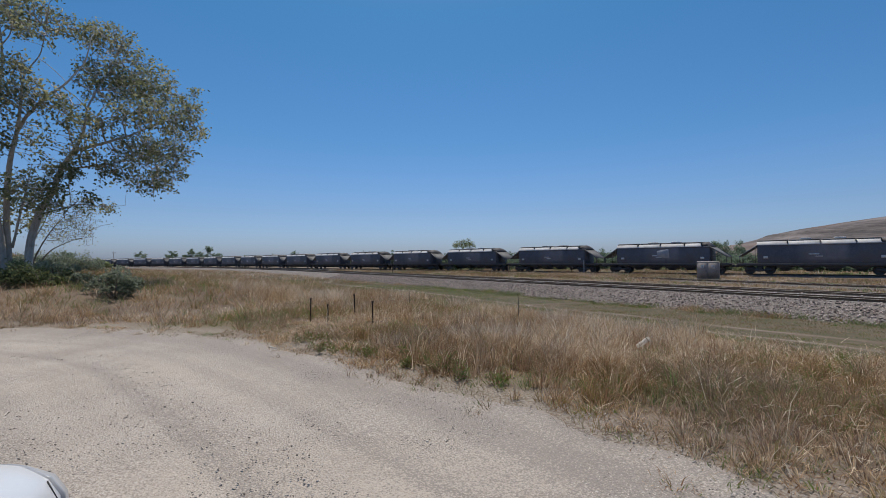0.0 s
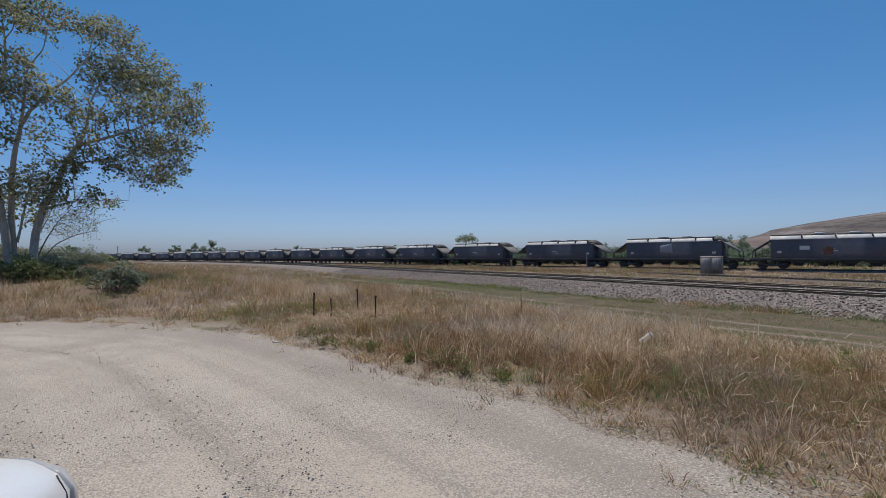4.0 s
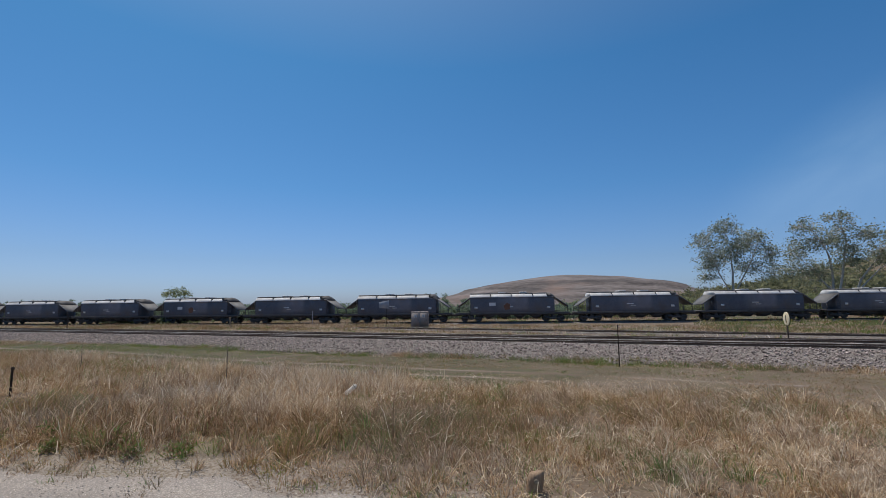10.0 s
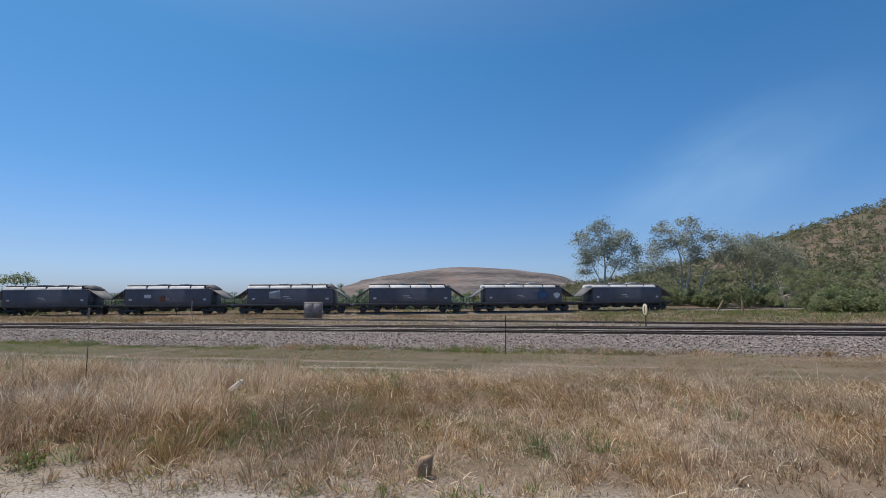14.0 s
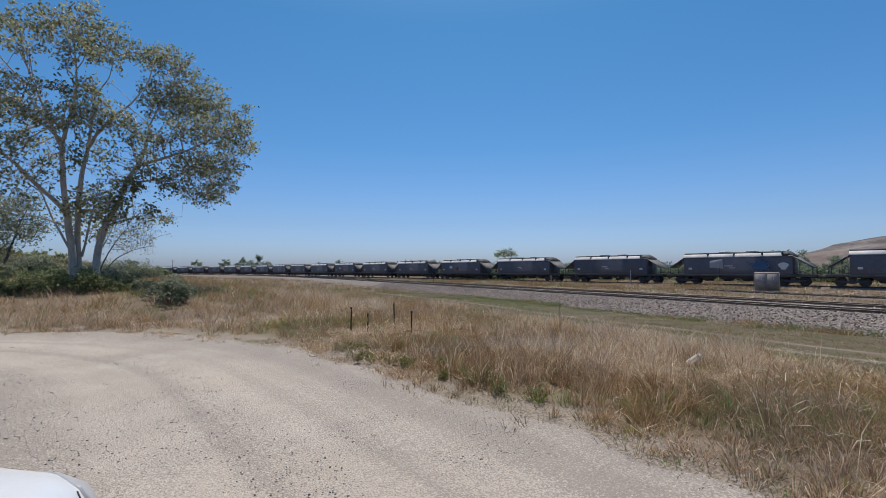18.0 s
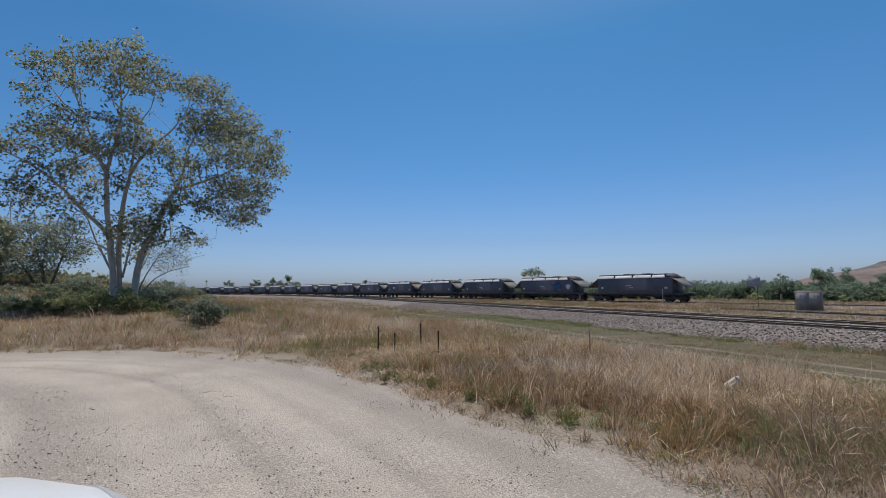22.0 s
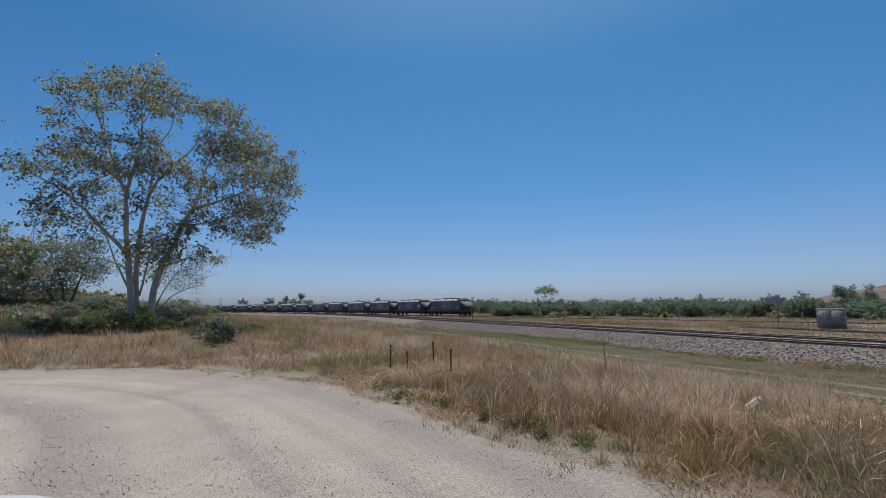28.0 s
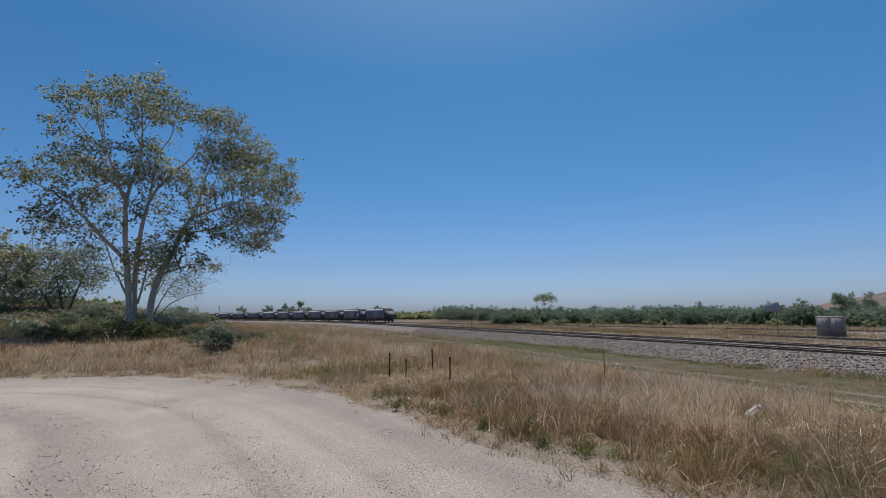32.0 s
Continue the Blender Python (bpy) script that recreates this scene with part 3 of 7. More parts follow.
def sheet(name, xs, ys, zf, mat, attrs=None):
    X, Y = np.meshgrid(xs, ys)
    Z = zf(X, Y)
    nx, ny = len(xs), len(ys)
    i = (np.arange(ny - 1)[:, None] * nx + np.arange(nx - 1)[None, :]).ravel()
    q = np.stack([i, i + 1, i + nx + 1, i + nx], 1)
    return fast_mesh(name, np.stack([X, Y, Z], -1), q, np.full(len(q), 4), mat, smooth=True, tint=attrs(X, Y).ravel() if attrs else None, attr="lane")


def mown_zone(x, y):
    """1 on the mown strip, 0 elsewhere and along its two wheel tracks."""
    w = sst(11.4, 12.8, y + 0.8 * (vnoise(x, y, 2.0, 3) - 0.5)) * (1 - sst(20.6, 21.6, y)) * (1 - sst(60, 90, np.abs(x))) * (1 - 0.6 * sst(-7, 3, x + 5 * (vnoise(x, y, 2.6, 4) - 0.5)))
    for c in (14.3, 16.2):
        q = np.exp(-((y - c - 0.25 * (vnoise(x, y * 0, 6.0, 5) - 0.5)) / 0.17) ** 2) * (0.5 + 0.7 * vnoise(x, y, 3.0, 6)) * (1 - 0.75 * sst(-8, 1, x) * (vnoise(x, y, 1.6, 2) < 0.62))
        w = np.where(np.abs(x) < 60, w * (1 - q) - 1.0 * q, w)
    bank = 0.55 * sst(-6, -10, y) * sst(26, 32, -x)
    w = np.where(bank > 0, np.maximum(w, bank), w)
    return w - 0.95 * (1 - sst(0.1, 1.3, edge_gap(x, y) + 0.9 * (vnoise(x, y, 0.8, 2) - 0.5))) * (np.abs(x + 5) < 40)


ground = new("ground", sheet("ground", axis_lines(-3500, 3500, -46, 46, 0.5), axis_lines(-3500, 3500, -12, 36, 0.16), lambda x, y: land(x, y) - 0.03 * (1 - sst(0, 0.5, edge_gap(x, y))), M_SOIL, mown_zone))
tagged(ground, "dry straw-coloured paddock ground with sparse thatch", "ground", kind="structure")


def build_road():
    """The gravel surface: rows of points from the outer edge inwards, a few millimetres above the ground."""
    pts, s = [], 0.25
    for (x0, y0), (x1, y1) in zip(EDGE, EDGE[1:]):
        n = max(2, int(math.hypot(x1 - x0, y1 - y0) / (s if -22 < x0 < 12 else 2.0)))
        pts += [(x0 + (x1 - x0) * i / n, y0 + (y1 - y0) * i / n) for i in range(n)]
    pts = np.array(pts + [EDGE[-1]])
    for _ in range(10):
        pts[1:-1] = (pts[:-2] + 2 * pts[1:-1] + pts[2:]) / 4
    tan = np.gradient(pts, axis=0)
    tan /= np.linalg.norm(tan, axis=1)[:, None]
    inn = np.stack([tan[:, 1] * -1, tan[:, 0]], 1)
    inn = np.where((inn[:, 1] > 0)[:, None] & (pts[:, 0] > -14)[:, None], -inn, inn)
    centre = np.array([-2.0, -9.0])
    flip = ((centre - pts) * inn).sum(1) < 0
    inn[flip] *= -1
    widths = np.concatenate([np.arange(0, 6.4, 0.13), [7.0, 8.5, 10.0]])
    jag = (vnoise(pts[:, 0], pts[:, 1], 0.45, 2) - 0.5) * 0.35 + (vnoise(pts[:, 0], pts[:, 1], 1.7, 3) - 0.5) * 0.3
    V, lane = [], []
    for w in widths:
        p = pts + inn * (w - jag * max(0, 1 - w / 1.0))[:, None] if w < 1.0 else pts + inn * w
        rut = 0.025 * np.exp(-((w - 2.6) / 0.35) ** 2) + 0.025 * np.exp(-((w - 4.3) / 0.4) ** 2)
        z = land(p[:, 0], p[:, 1]) + 0.006 - rut * 0.6 + 0.012 * (vnoise(p[:, 0], p[:, 1], 0.7, 4) - 0.5) - (0.02 if w == 0 else 0)
        V.append(np.column_stack([p, z]))
        g = np.exp(-((w - 0.7) / 0.8) ** 2) * 0.75 + np.exp(-((w - 1.8) / 0.12) ** 2) * 0.5 + np.exp(-((w - 2.8) / 0.2) ** 2) * 0.6 + np.exp(-((w - 4.4) / 0.4) ** 2) * 1.2
        along = np.arange(len(pts)) * 0.25
        g = g + 0.4 * math.exp(-(w / 0.3) ** 2)
        lane.append(np.clip(g * (0.65 + 0.7 * vnoise(along * 0.22, w * 14 + 0 * along, 2.6, 5)) + 0.25 * (vnoise(along * 0.2, w * 18 + 0 * along, 3.0, 6) - 0.4), 0, 1.6))
    n, k = len(pts), len(widths)
    i = (np.arange(k - 1)[:, None] * n + np.arange(n - 1)[None, :]).ravel()
    q = np.stack([i, i + n, i + n + 1, i + 1], 1)
    me = fast_mesh("road", np.concatenate(V), q, np.full(len(q), 4), M_ROAD, smooth=True, tint=np.concatenate(lane), attr="lane")
    return tagged(new("road", me), "pale crushed-gravel road with dusty wheel lanes", "road", kind="structure")


build_road()


# ---- railway ----
def arc_path(knots, s0, s1, x, y, h, step=2.0):
    """A track's centre line: curvature knots (s, 1/km) integrated from a known place and heading at s = 0."""
    ks, kk = zip(*knots)
    S = np.arange(s0, s1 + step, step)
    k = np.interp(S, ks, kk) * 1e-3
    H = np.concatenate([[0], np.cumsum((k[1:] + k[:-1]) / 2 * step)])
    H += h - np.interp(0, S, H)
    X = np.concatenate([[0], np.cumsum((np.cos(H[1:]) + np.cos(H[:-1])) / 2 * step)])
    Y = np.concatenate([[0], np.cumsum((np.sin(H[1:]) + np.sin(H[:-1])) / 2 * step)])
    return S, X + x - np.interp(0, S, X), Y + y - np.interp(0, S, Y), H


TRAIN_KNOTS = list(zip(np.linspace(-40, 460, 9), (-2.494, -2.772, -3.58, 0.187, 0.181, 3.665, 0.864, 0.697, 0.628)))
LOOP = arc_path(TRAIN_KNOTS, -330, 760, 62.204, 93.554, 3.7049)
MAIN_KNOTS = [(-400, 0), (60, 0), (85, 2.3), (290, 2.3), (320, 0.6), (900, 0.4)]
MAIN = arc_path(MAIN_KNOTS, -260, 640, 0, 24.75, math.pi - 0.012)
SECOND = (MAIN[0], MAIN[1] + 3.5 * np.sin(MAIN[3]), MAIN[2] - 3.5 * np.cos(MAIN[3]), MAIN[3])
SIDING = arc_path([(-100, 0.0), (100, 0.0)], -75, 66, 0, 37.2, math.pi - 0.125)
RAIL_Z = -0.05


def rail_mesh(path, off, lo, hi, z=RAIL_Z):
    S, X, Y, H = path
    k = (S >= lo) & (S <= hi)
    b = Build()
    prof = [(-0.055, -0.11), (0.055, -0.11), (0.055, -0.1), (0.01, -0.085), (0.01, -0.035), (0.032, -0.027), (0.032, -0.002), (0.025, 0.0), (-0.025, 0.0), (-0.032, -0.002), (-0.032, -0.027), (-0.01, -0.035), (-0.01, -0.085), (-0.055, -0.1)]
    rings = []
    for x, y, h in zip(X[k], Y[k], H[k]):
        nx, ny = -math.sin(h), math.cos(h)
        rings.append([(x + nx * (off + u), y + ny * (off + u), z + w) for u, w in prof])
    b.loft(rings)
    n = len(prof)
    for i in range(len(rings) - 1):
        for j in (6, 7, 8):
            b.mi[i * n + j] = 1
    return b


def sleeper_data():
    b = Build()
    b.box(-0.115, 0.115, -1.05, 1.05, -0.12, 0.0, 0.015)
    return b.mesh("sleeper", M_SLEEPER)


SLEEPER = sleeper_data()


def build_track(name, path, lo, hi, near, label, z=RAIL_Z):
    """One line of way: two rails, sleepers near the camera as parts, the far ones joined."""
    S, X, Y, H = path
    t = group_empty(name)
    tagged(t, label, "railway track", group="railway tracks")
    for off in (-0.555, 0.555):
        part("rail", rail_mesh(path, off, lo, hi, z), [M_RAIL, M_RAILTOP], t, "rusty rail with a polished head")
    b = Build()
    for s in np.arange(lo, hi, 0.69 if near else 1.2):
        x, y, h = (np.interp(s, S, q) for q in (X, Y, H))
        m = pose(x, y, z - 0.115, 0, 0, math.degrees(h))
        if near and abs(x + 5) < 32:
            ob = new("sleeper", SLEEPER)
            ob.parent = t
            ob.matrix_basis = m
        elif abs(x) < 160:
            c = [m @ Vector(p) for p in ((-0.115, -1.05, 0), (0.115, -1.05, 0), (0.115, 1.05, 0), (-0.115, 1.05, 0), (-0.115, -1.05, -0.1), (0.115, -1.05, -0.1), (0.115, 1.05, -0.1), (-0.115, 1.05, -0.1))]
            b.add(c, [(0, 1, 2, 3), (0, 4, 5, 1), (1, 5, 6, 2), (2, 6, 7, 3), (3, 7, 4, 0)])
    if b.v:
        tagged(part("far_sleepers", b, M_SLEEPER, t, "weathered sleepers far along the line"), kind="stuff")
    return t


build_track("main_track", MAIN, -200, 560, True, "main line of dark rusty rails on sleepers in ballast")
build_track("second_track", SECOND, -200, 300, True, "second parallel line of rusty rails on ballast")
build_track("siding_track", SIDING, -75, 27, False, "little-used siding with rusty rails among dry grass", z=-0.16)
build_track("loop_track", LOOP, -320, 640, False, "curving loop line that carries the hopper train", z=-0.06)


def build_bed(name, path, lo, hi, prof, label):
    S, X, Y, H = path
    k = (S >= lo) & (S <= hi)
    rings = []
    for i, (x, y, h) in enumerate(zip(X[k], Y[k], H[k])):
        sg = -1 if math.cos(h) < 0 else 1
        nx, ny = -math.sin(h) * sg, math.cos(h) * sg
        rings.append([(x + nx * u, y + ny * u, w) for u, w in prof])
    b = Build()
    b.loft(rings, caps=True, closed=True)
    return tagged(part(name, b, M_BED, None, smooth=False), label, "ballast", kind="structure")


build_bed("ballast_bed", MAIN, -200, 560, [(-4.1, -0.9), (-3.75, -0.74), (-1.75, -0.25), (-1.45, -0.178), (4.9, -0.178), (5.3, -0.25), (6.6, -0.6), (7.0, -0.9)], "grey crushed-stone ballast bank under two tracks")
build_bed("loop_ballast", LOOP, -320, 640, [(-2.6, -0.9), (-2.3, -0.45), (-1.5, -0.19), (1.5, -0.19), (2.3, -0.45), (2.6, -0.9)], "low grey ballast under the loop line")
build_bed("siding_ballast", SIDING, -75, 40, [(-1.9, -0.8), (-1.6, -0.29), (1.6, -0.29), (1.9, -0.8)], "thin dirty ballast under the siding")


def stones(name, P, size, mat, label, seed=3, parent=None):
    """Loose stones: squashed eight-sided lumps with uneven corners."""
    r = np.random.default_rng(seed)
    n = len(P)
    base = np.array([(1, 0, 0), (-1, 0, 0), (0, 1, 0), (0, -1, 0), (0, 0, 1), (0, 0, -1)], dtype=float)
    tri = np.array([(0, 2, 4), (2, 1, 4), (1, 3, 4), (3, 0, 4), (2, 0, 5), (1, 2, 5), (3, 1, 5), (0, 3, 5)])
    s = size * (0.45 + 1.3 * r.random(n) ** 2) if np.isscalar(size) else size
    V = base[None] * (0.6 + 0.7 * r.random((n, 6, 1))) + (r.random((n, 6, 3)) - 0.5) * 0.6
    a = r.random(n) * 6.28
    c, q = np.cos(a)[:, None], np.sin(a)[:, None]
    V = np.stack([V[..., 0] * c - V[..., 1] * q, V[..., 0] * q + V[..., 1] * c, V[..., 2] * 0.75], -1) * s[:, None, None] + P[:, None, :]
    F = tri[None] + (np.arange(n) * 6)[:, None, None]
    me = fast_mesh(name, V, F, np.full(n * 8, 3), mat, tint=np.repeat(0.15 + 0.7 * r.random(n), 6))
    ob = new(name, me)
    return tagged(ob, label, "stones", kind="stuff")


def ballast_points(n):
    x = _rg.uniform(-62, 38, n)
    u = _rg.uniform(-3.9, -1.35, n)
    w = np.interp(u, (-3.75, -1.75, -1.45), (-0.74, -0.25, -0.178))
    i = np.interp(-x, -MAIN[1][::1], np.arange(len(MAIN[1])))
    y = np.interp(i, np.arange(len(MAIN[1])), MAIN[2]) + u
    return np.column_stack([x, y, w + 0.015])


stones("ballast_stones", ballast_points(28000), 0.04, M_STONE, "loose grey ballast stones on the bank", 3)


def bed_top_points(n):
    x = _rg.uniform(-50, 34, n)
    u = _rg.uniform(-1.4, 6.0, n)
    i = np.interp(-x, -MAIN[1], np.arange(len(MAIN[1])))
    y = np.interp(i, np.arange(len(MAIN[1])), MAIN[2]) + u
    return np.column_stack([x, y, np.interp(u, (4.9, 6.6), (-0.168, -0.58))])


stones("bed_stones", bed_top_points(14000), 0.045, M_STONE, "grey ballast stones between the rails", 4)


def road_stone_points(n):
    d = 1.6 + 14 * _rg.random(n) ** 1.3
    a = np.radians(_rg.uniform(0, 118, n))
    x, y = -np.sin(a) * d, np.cos(a) * d
    g = edge_gap(x, y)
    k = (g < 1.1 * _rg.random(n) ** 1.6) & ((g > -1.9) | (_rg.random(n) < 0.45))
    return np.column_stack([x[k], y[k], land(x[k], y[k]) + 0.004])


def pebble_points(n):
    """Pebbles gather in the loose lanes between the wheel tracks."""
    P = road_stone_points(n)
    g = -edge_gap(P[:, 0], P[:, 1])
    lane = 0.5 + 0.4 * np.exp(-((g - 0.6) / 0.8) ** 2) + 0.7 * np.exp(-((g - 4.3) / 0.45) ** 2)
    return P[_rg.random(len(P)) < lane * (0.2 + 1.2 * vnoise(P[:, 0], P[:, 1], 0.9, 2))]


stones("road_gravel", road_stone_points(60000), 0.0062, M_ROADSTONE, "loose grey gravel stones on the road", 5)
stones("road_pebbles", pebble_points(26000), 0.0078, M_ROADSTONE, "larger loose pebbles on the road", 6)


# ---- the hopper train ----
WAGON_PITCH = 14.6


def build_wagon():
    """One covered hopper wagon, x forward, z up from the rail head."""
    w = group_empty("hopper_wagon")
    tagged(w, "dusty dark hopper wagon with chalky white roof covers", "freight wagon", group="hopper train")
    b = Build()
    sec = [(-1.36, 3.06), (-1.38, 2.98), (-1.38, 1.32), (-1.2, 0.98), (-0.85, 0.8), (0.85, 0.8), (1.2, 0.98), (1.38, 1.32), (1.38, 2.98), (1.36, 3.06)]
    b.loft([[(x, y, z) for y, z in sec] for x in (-5.15, -5.1, 5.1, 5.15)])
    body = part("body", b, M_WAGON, w)
    for sy in (-1, 1):
        b = Build()
        y = 1.383 * sy
        b.box(-5.14, 5.14, min(y, y + 0.05 * sy), max(y, y + 0.05 * sy), 2.9, 3.02, 0.01)
        part("top_rail", b, M_WAGON, w)
        b = Build()
        b.box(-6.95, 6.95, min(sy * 1.2, sy * 1.32), max(sy * 1.2, sy * 1.32), 0.88, 1.14, 0.015)
        part("side_sill", b, M_UNDER, w, "grimy steel sill")
        for x0, x1, z0, z1 in ((0.15, 0.95, 1.98, 2.08), (-0.1, 0.5, 1.78, 1.85)):
            b = Build()
            b.box(x0, x1, min(y, y + 0.018 * sy), max(y, y + 0.018 * sy), z0, z1)
            part("stencil_bar", b, M_MARK, w, "small pale stencil bar")
        for x0 in (-4.6, 4.25):
            b = Build()
            b.box(x0, x0 + 0.38, min(y, y + 0.02 * sy), max(y, y + 0.02 * sy), 1.62, 1.86)
            part("data_plate", b, M_MARK, w, "small white data plate")
    # roof: four arched cover sheets with raised rims under a dark ridge, and a dark peaked cap at the tail end
    for i, (x0, x1) in enumerate(((-4.3, -2.62), (-2.56, -0.02), (0.04, 2.56), (2.62, 5.2))):
        b = Build()
        arc = [(-1.43, 2.98), (-1.41, 3.06), (-1.12, 3.34), (-0.98, 3.4), (-0.5, 3.42), (0.5, 3.42), (0.98, 3.4), (1.12, 3.34), (1.41, 3.06), (1.43, 2.98)]
        e = 0.03
        b.loft([[(x, y * q, z - (1 - q)) for y, z in arc] for x, q in ((x0, 0.985), (x0 + e, 1.0), (x1 - e, 1.0), (x1, 0.985))])
        cover = part("roof_cover", b, M_ROOF, w, "chalky white sloping cover sheet")
        b = Build()
        b.loft([[(x, y, z) for y, z in ((-1.0, 3.4), (-1.02, 3.47), (-0.5, 3.55), (0.5, 3.55), (1.02, 3.47), (1.0, 3.4))] for x in (x0 + 0.02, x1 - 0.02)])
        part("ridge", b, M_RIDGE, cover, "dark brownish roof ridge")
        b = Build()
        b.box(x0 - 0.01, x0 + 0.06, -1.3, 1.3, 3.16, 3.52)
        part("rim", b, M_SLOPE, cover, "raised cover rim")
        if i in (1, 2):
            b = Build()
            b.box(x0 + 0.7, x0 + 1.6, -0.7, 0.7, 3.5, 3.66, 0.03)
            part("hatch", b, M_ROOF, cover)
    b = Build()
    b.loft([[(x, -1.42 * q, 3.0), (x, -1.0 * q, 3.36 + dz), (x, 0, 3.5 + dz), (x, 1.0 * q, 3.36 + dz), (x, 1.42 * q, 3.0)] for x, q, dz in ((-5.25, 0.96, -0.3), (-4.8, 1.0, 0.06), (-4.34, 1.0, 0.06))])
    part("end_cap", b, M_RIDGE, w, "dark peaked end cap")
    for sx in (-1, 1):
        b = Build()
        top, low, t = (5.1 * sx, 3.05), (6.75 * sx, 1.86), 0.05
        v = [(top[0], -1.3, top[1]), (top[0], 1.3, top[1]), (low[0], 1.22, low[1]), (low[0], -1.22, low[1])]
        v += [(x, y, z - t) for x, y, z in v]
        b.add(v, [(0, 1, 2, 3), (7, 6, 5, 4), (0, 4, 5, 1), (1, 5, 6, 2), (2, 6, 7, 3), (3, 7, 4, 0)])
        part("slope_sheet", b, M_SLOPE, w, "pale grey sloping end sheet")
        for sy in (-1, 1):
            b = Build()
            b.tube([(5.12 * sx, 1.3 * sy, 3.02), (6.78 * sx, 1.24 * sy, 1.84)], 0.055, 6)
            part("end_strut", b, M_WAGON, w)
            b = Build()
            b.tube([(6.72 * sx, 1.2 * sy, 1.86), (6.72 * sx, 1.2 * sy, 1.1)], 0.05, 6)
            part("corner_post", b, M_UNDER, w)
            b = Build()
            for q in (0, 0.42):
                b.tube([((5.3 + q) * sx, 1.4 * sy, 0.62), ((5.3 + q) * sx, 1.4 * sy, 2.9 - q * 1.6)], 0.018, 4)
            for z in np.arange(0.7, 2.1, 0.3):
                b.tube([(5.3 * sx, 1.4 * sy, z), (5.72 * sx, 1.4 * sy, z)], 0.016, 4)
            part("ladder", b, M_UNDER, w)
        b = Build()
        b.box(min(5.2 * sx, 6.98 * sx), max(5.2 * sx, 6.98 * sx), -1.2, 1.2, 0.98, 1.12, 0.02)
        part("end_platform", b, M_UNDER, w)
        b = Build()
        b.box(min(6.3 * sx, 7.12 * sx), max(6.3 * sx, 7.12 * sx), -0.1, 0.1, 0.74, 0.96, 0.02)
        b.box(min(7.0 * sx, 7.28 * sx), max(7.0 * sx, 7.28 * sx), -0.16, 0.16, 0.68, 1.0, 0.05)
        part("coupler", b, M_UNDER, w)
        # four-wheel bogie
        g = Build()
        for sy in (-1, 1):
            rings = []
            for x, z0, z1 in ((-1.15, 0.44, 0.56), (-0.85, 0.36, 0.62), (-0.4, 0.32, 0.52), (0, 0.24, 0.5), (0.4, 0.32, 0.52), (0.85, 0.36, 0.62), (1.15, 0.44, 0.56)):
                y0, y1 = sy * 0.86, sy * 1.02
                rings.append([(x, y0, z0), (x, y1, z0), (x, y1, z1), (x, y0, z1)])
            g.loft(rings)
        g.box(-0.22, 0.22, -1.0, 1.0, 0.42, 0.78, 0.03)
        bogie = part("bogie", g, M_UNDER, w)
        bogie.location = (5.05 * sx, 0, 0)
        for x in (-0.87, 0.87):
            g = Build()
            g.lathe([(0.07, -0.98), (0.07, 0.98)], (0, 0, 0.43), "y", 8)
            for sy in (-1, 1):
                g.lathe([(0.1, 0.5 * sy), (0.46, 0.5 * sy), (0.46, 0.53 * sy), (0.425, 0.54 * sy), (0.42, 0.63 * sy), (0.34, 0.63 * sy), (0.3, 0.58 * sy), (0.1, 0.6 * sy)][:: sy], (0, 0, 0.43), "y", 16)
            part("wheelset", g, M_UNDER, bogie).location = (x, 0, 0)
    for x in (-2.9, -0.95, 0.95, 2.9):
        b = Build()
        b.loft([[(x + sx * lx, sy * ly, z) for sx, sy in ((-1, -1), (1, -1), (1, 1), (-1, 1))] for z, lx, ly in ((0.34, 0.28, 0.55), (0.5, 0.34, 0.62), (0.86, 0.92, 1.05))])
        part("discharge_chute", b, M_UNDER, w)
    b = Build()
    b.lathe([(0.02, -0.35), (0.17, -0.33), (0.17, 0.33), (0.02, 0.35)], (3.95, -0.75, 0.66), "x", 12)
    part("air_tank", b, M_UNDER, w)
    b = Build()
    for j in range(14):
        a0, a1 = 2 * math.pi * j / 14, 2 * math.pi * (j + 1) / 14
        b.tube([(6.1 + 0.26 * math.cos(a0), -1.3, 1.55 + 0.26 * math.sin(a0)), (6.1 + 0.26 * math.cos(a1), -1.3, 1.55 + 0.26 * math.sin(a1))], 0.022, 4)
    b.tube([(5.84, -1.3, 1.55), (6.36, -1.3, 1.55)], 0.015, 4)
    b.tube([(6.1, -1.3, 1.1), (6.1, -1.3, 1.81)], 0.02, 4)
    part("handbrake_wheel", b, M_UNDER, w)
    return w


def wagon_pose(s):
    """Where a wagon's middle stands when it is s metres along the loop: on the chord between its bogies."""
    S, X, Y, H = LOOP
    a, b = (Vector((np.interp(s + d, S, X), np.interp(s + d, S, Y), 0)) for d in (-5.05, 5.05))
    d = b - a
    m = (a + b) / 2
    return pose(m.x, m.y, -0.06, 0, 0, math.degrees(math.atan2(d.y, d.x)))


# how far the train's tail has come along the loop, by the second
TAIL = [(0, -50.8), (6, -8.2), (13, 41.9), (14, 49.3), (18, 78.6), (22, 108.7), (25, 130.7), (29, 161.4), (32, 185.1)]
WAGONS = []


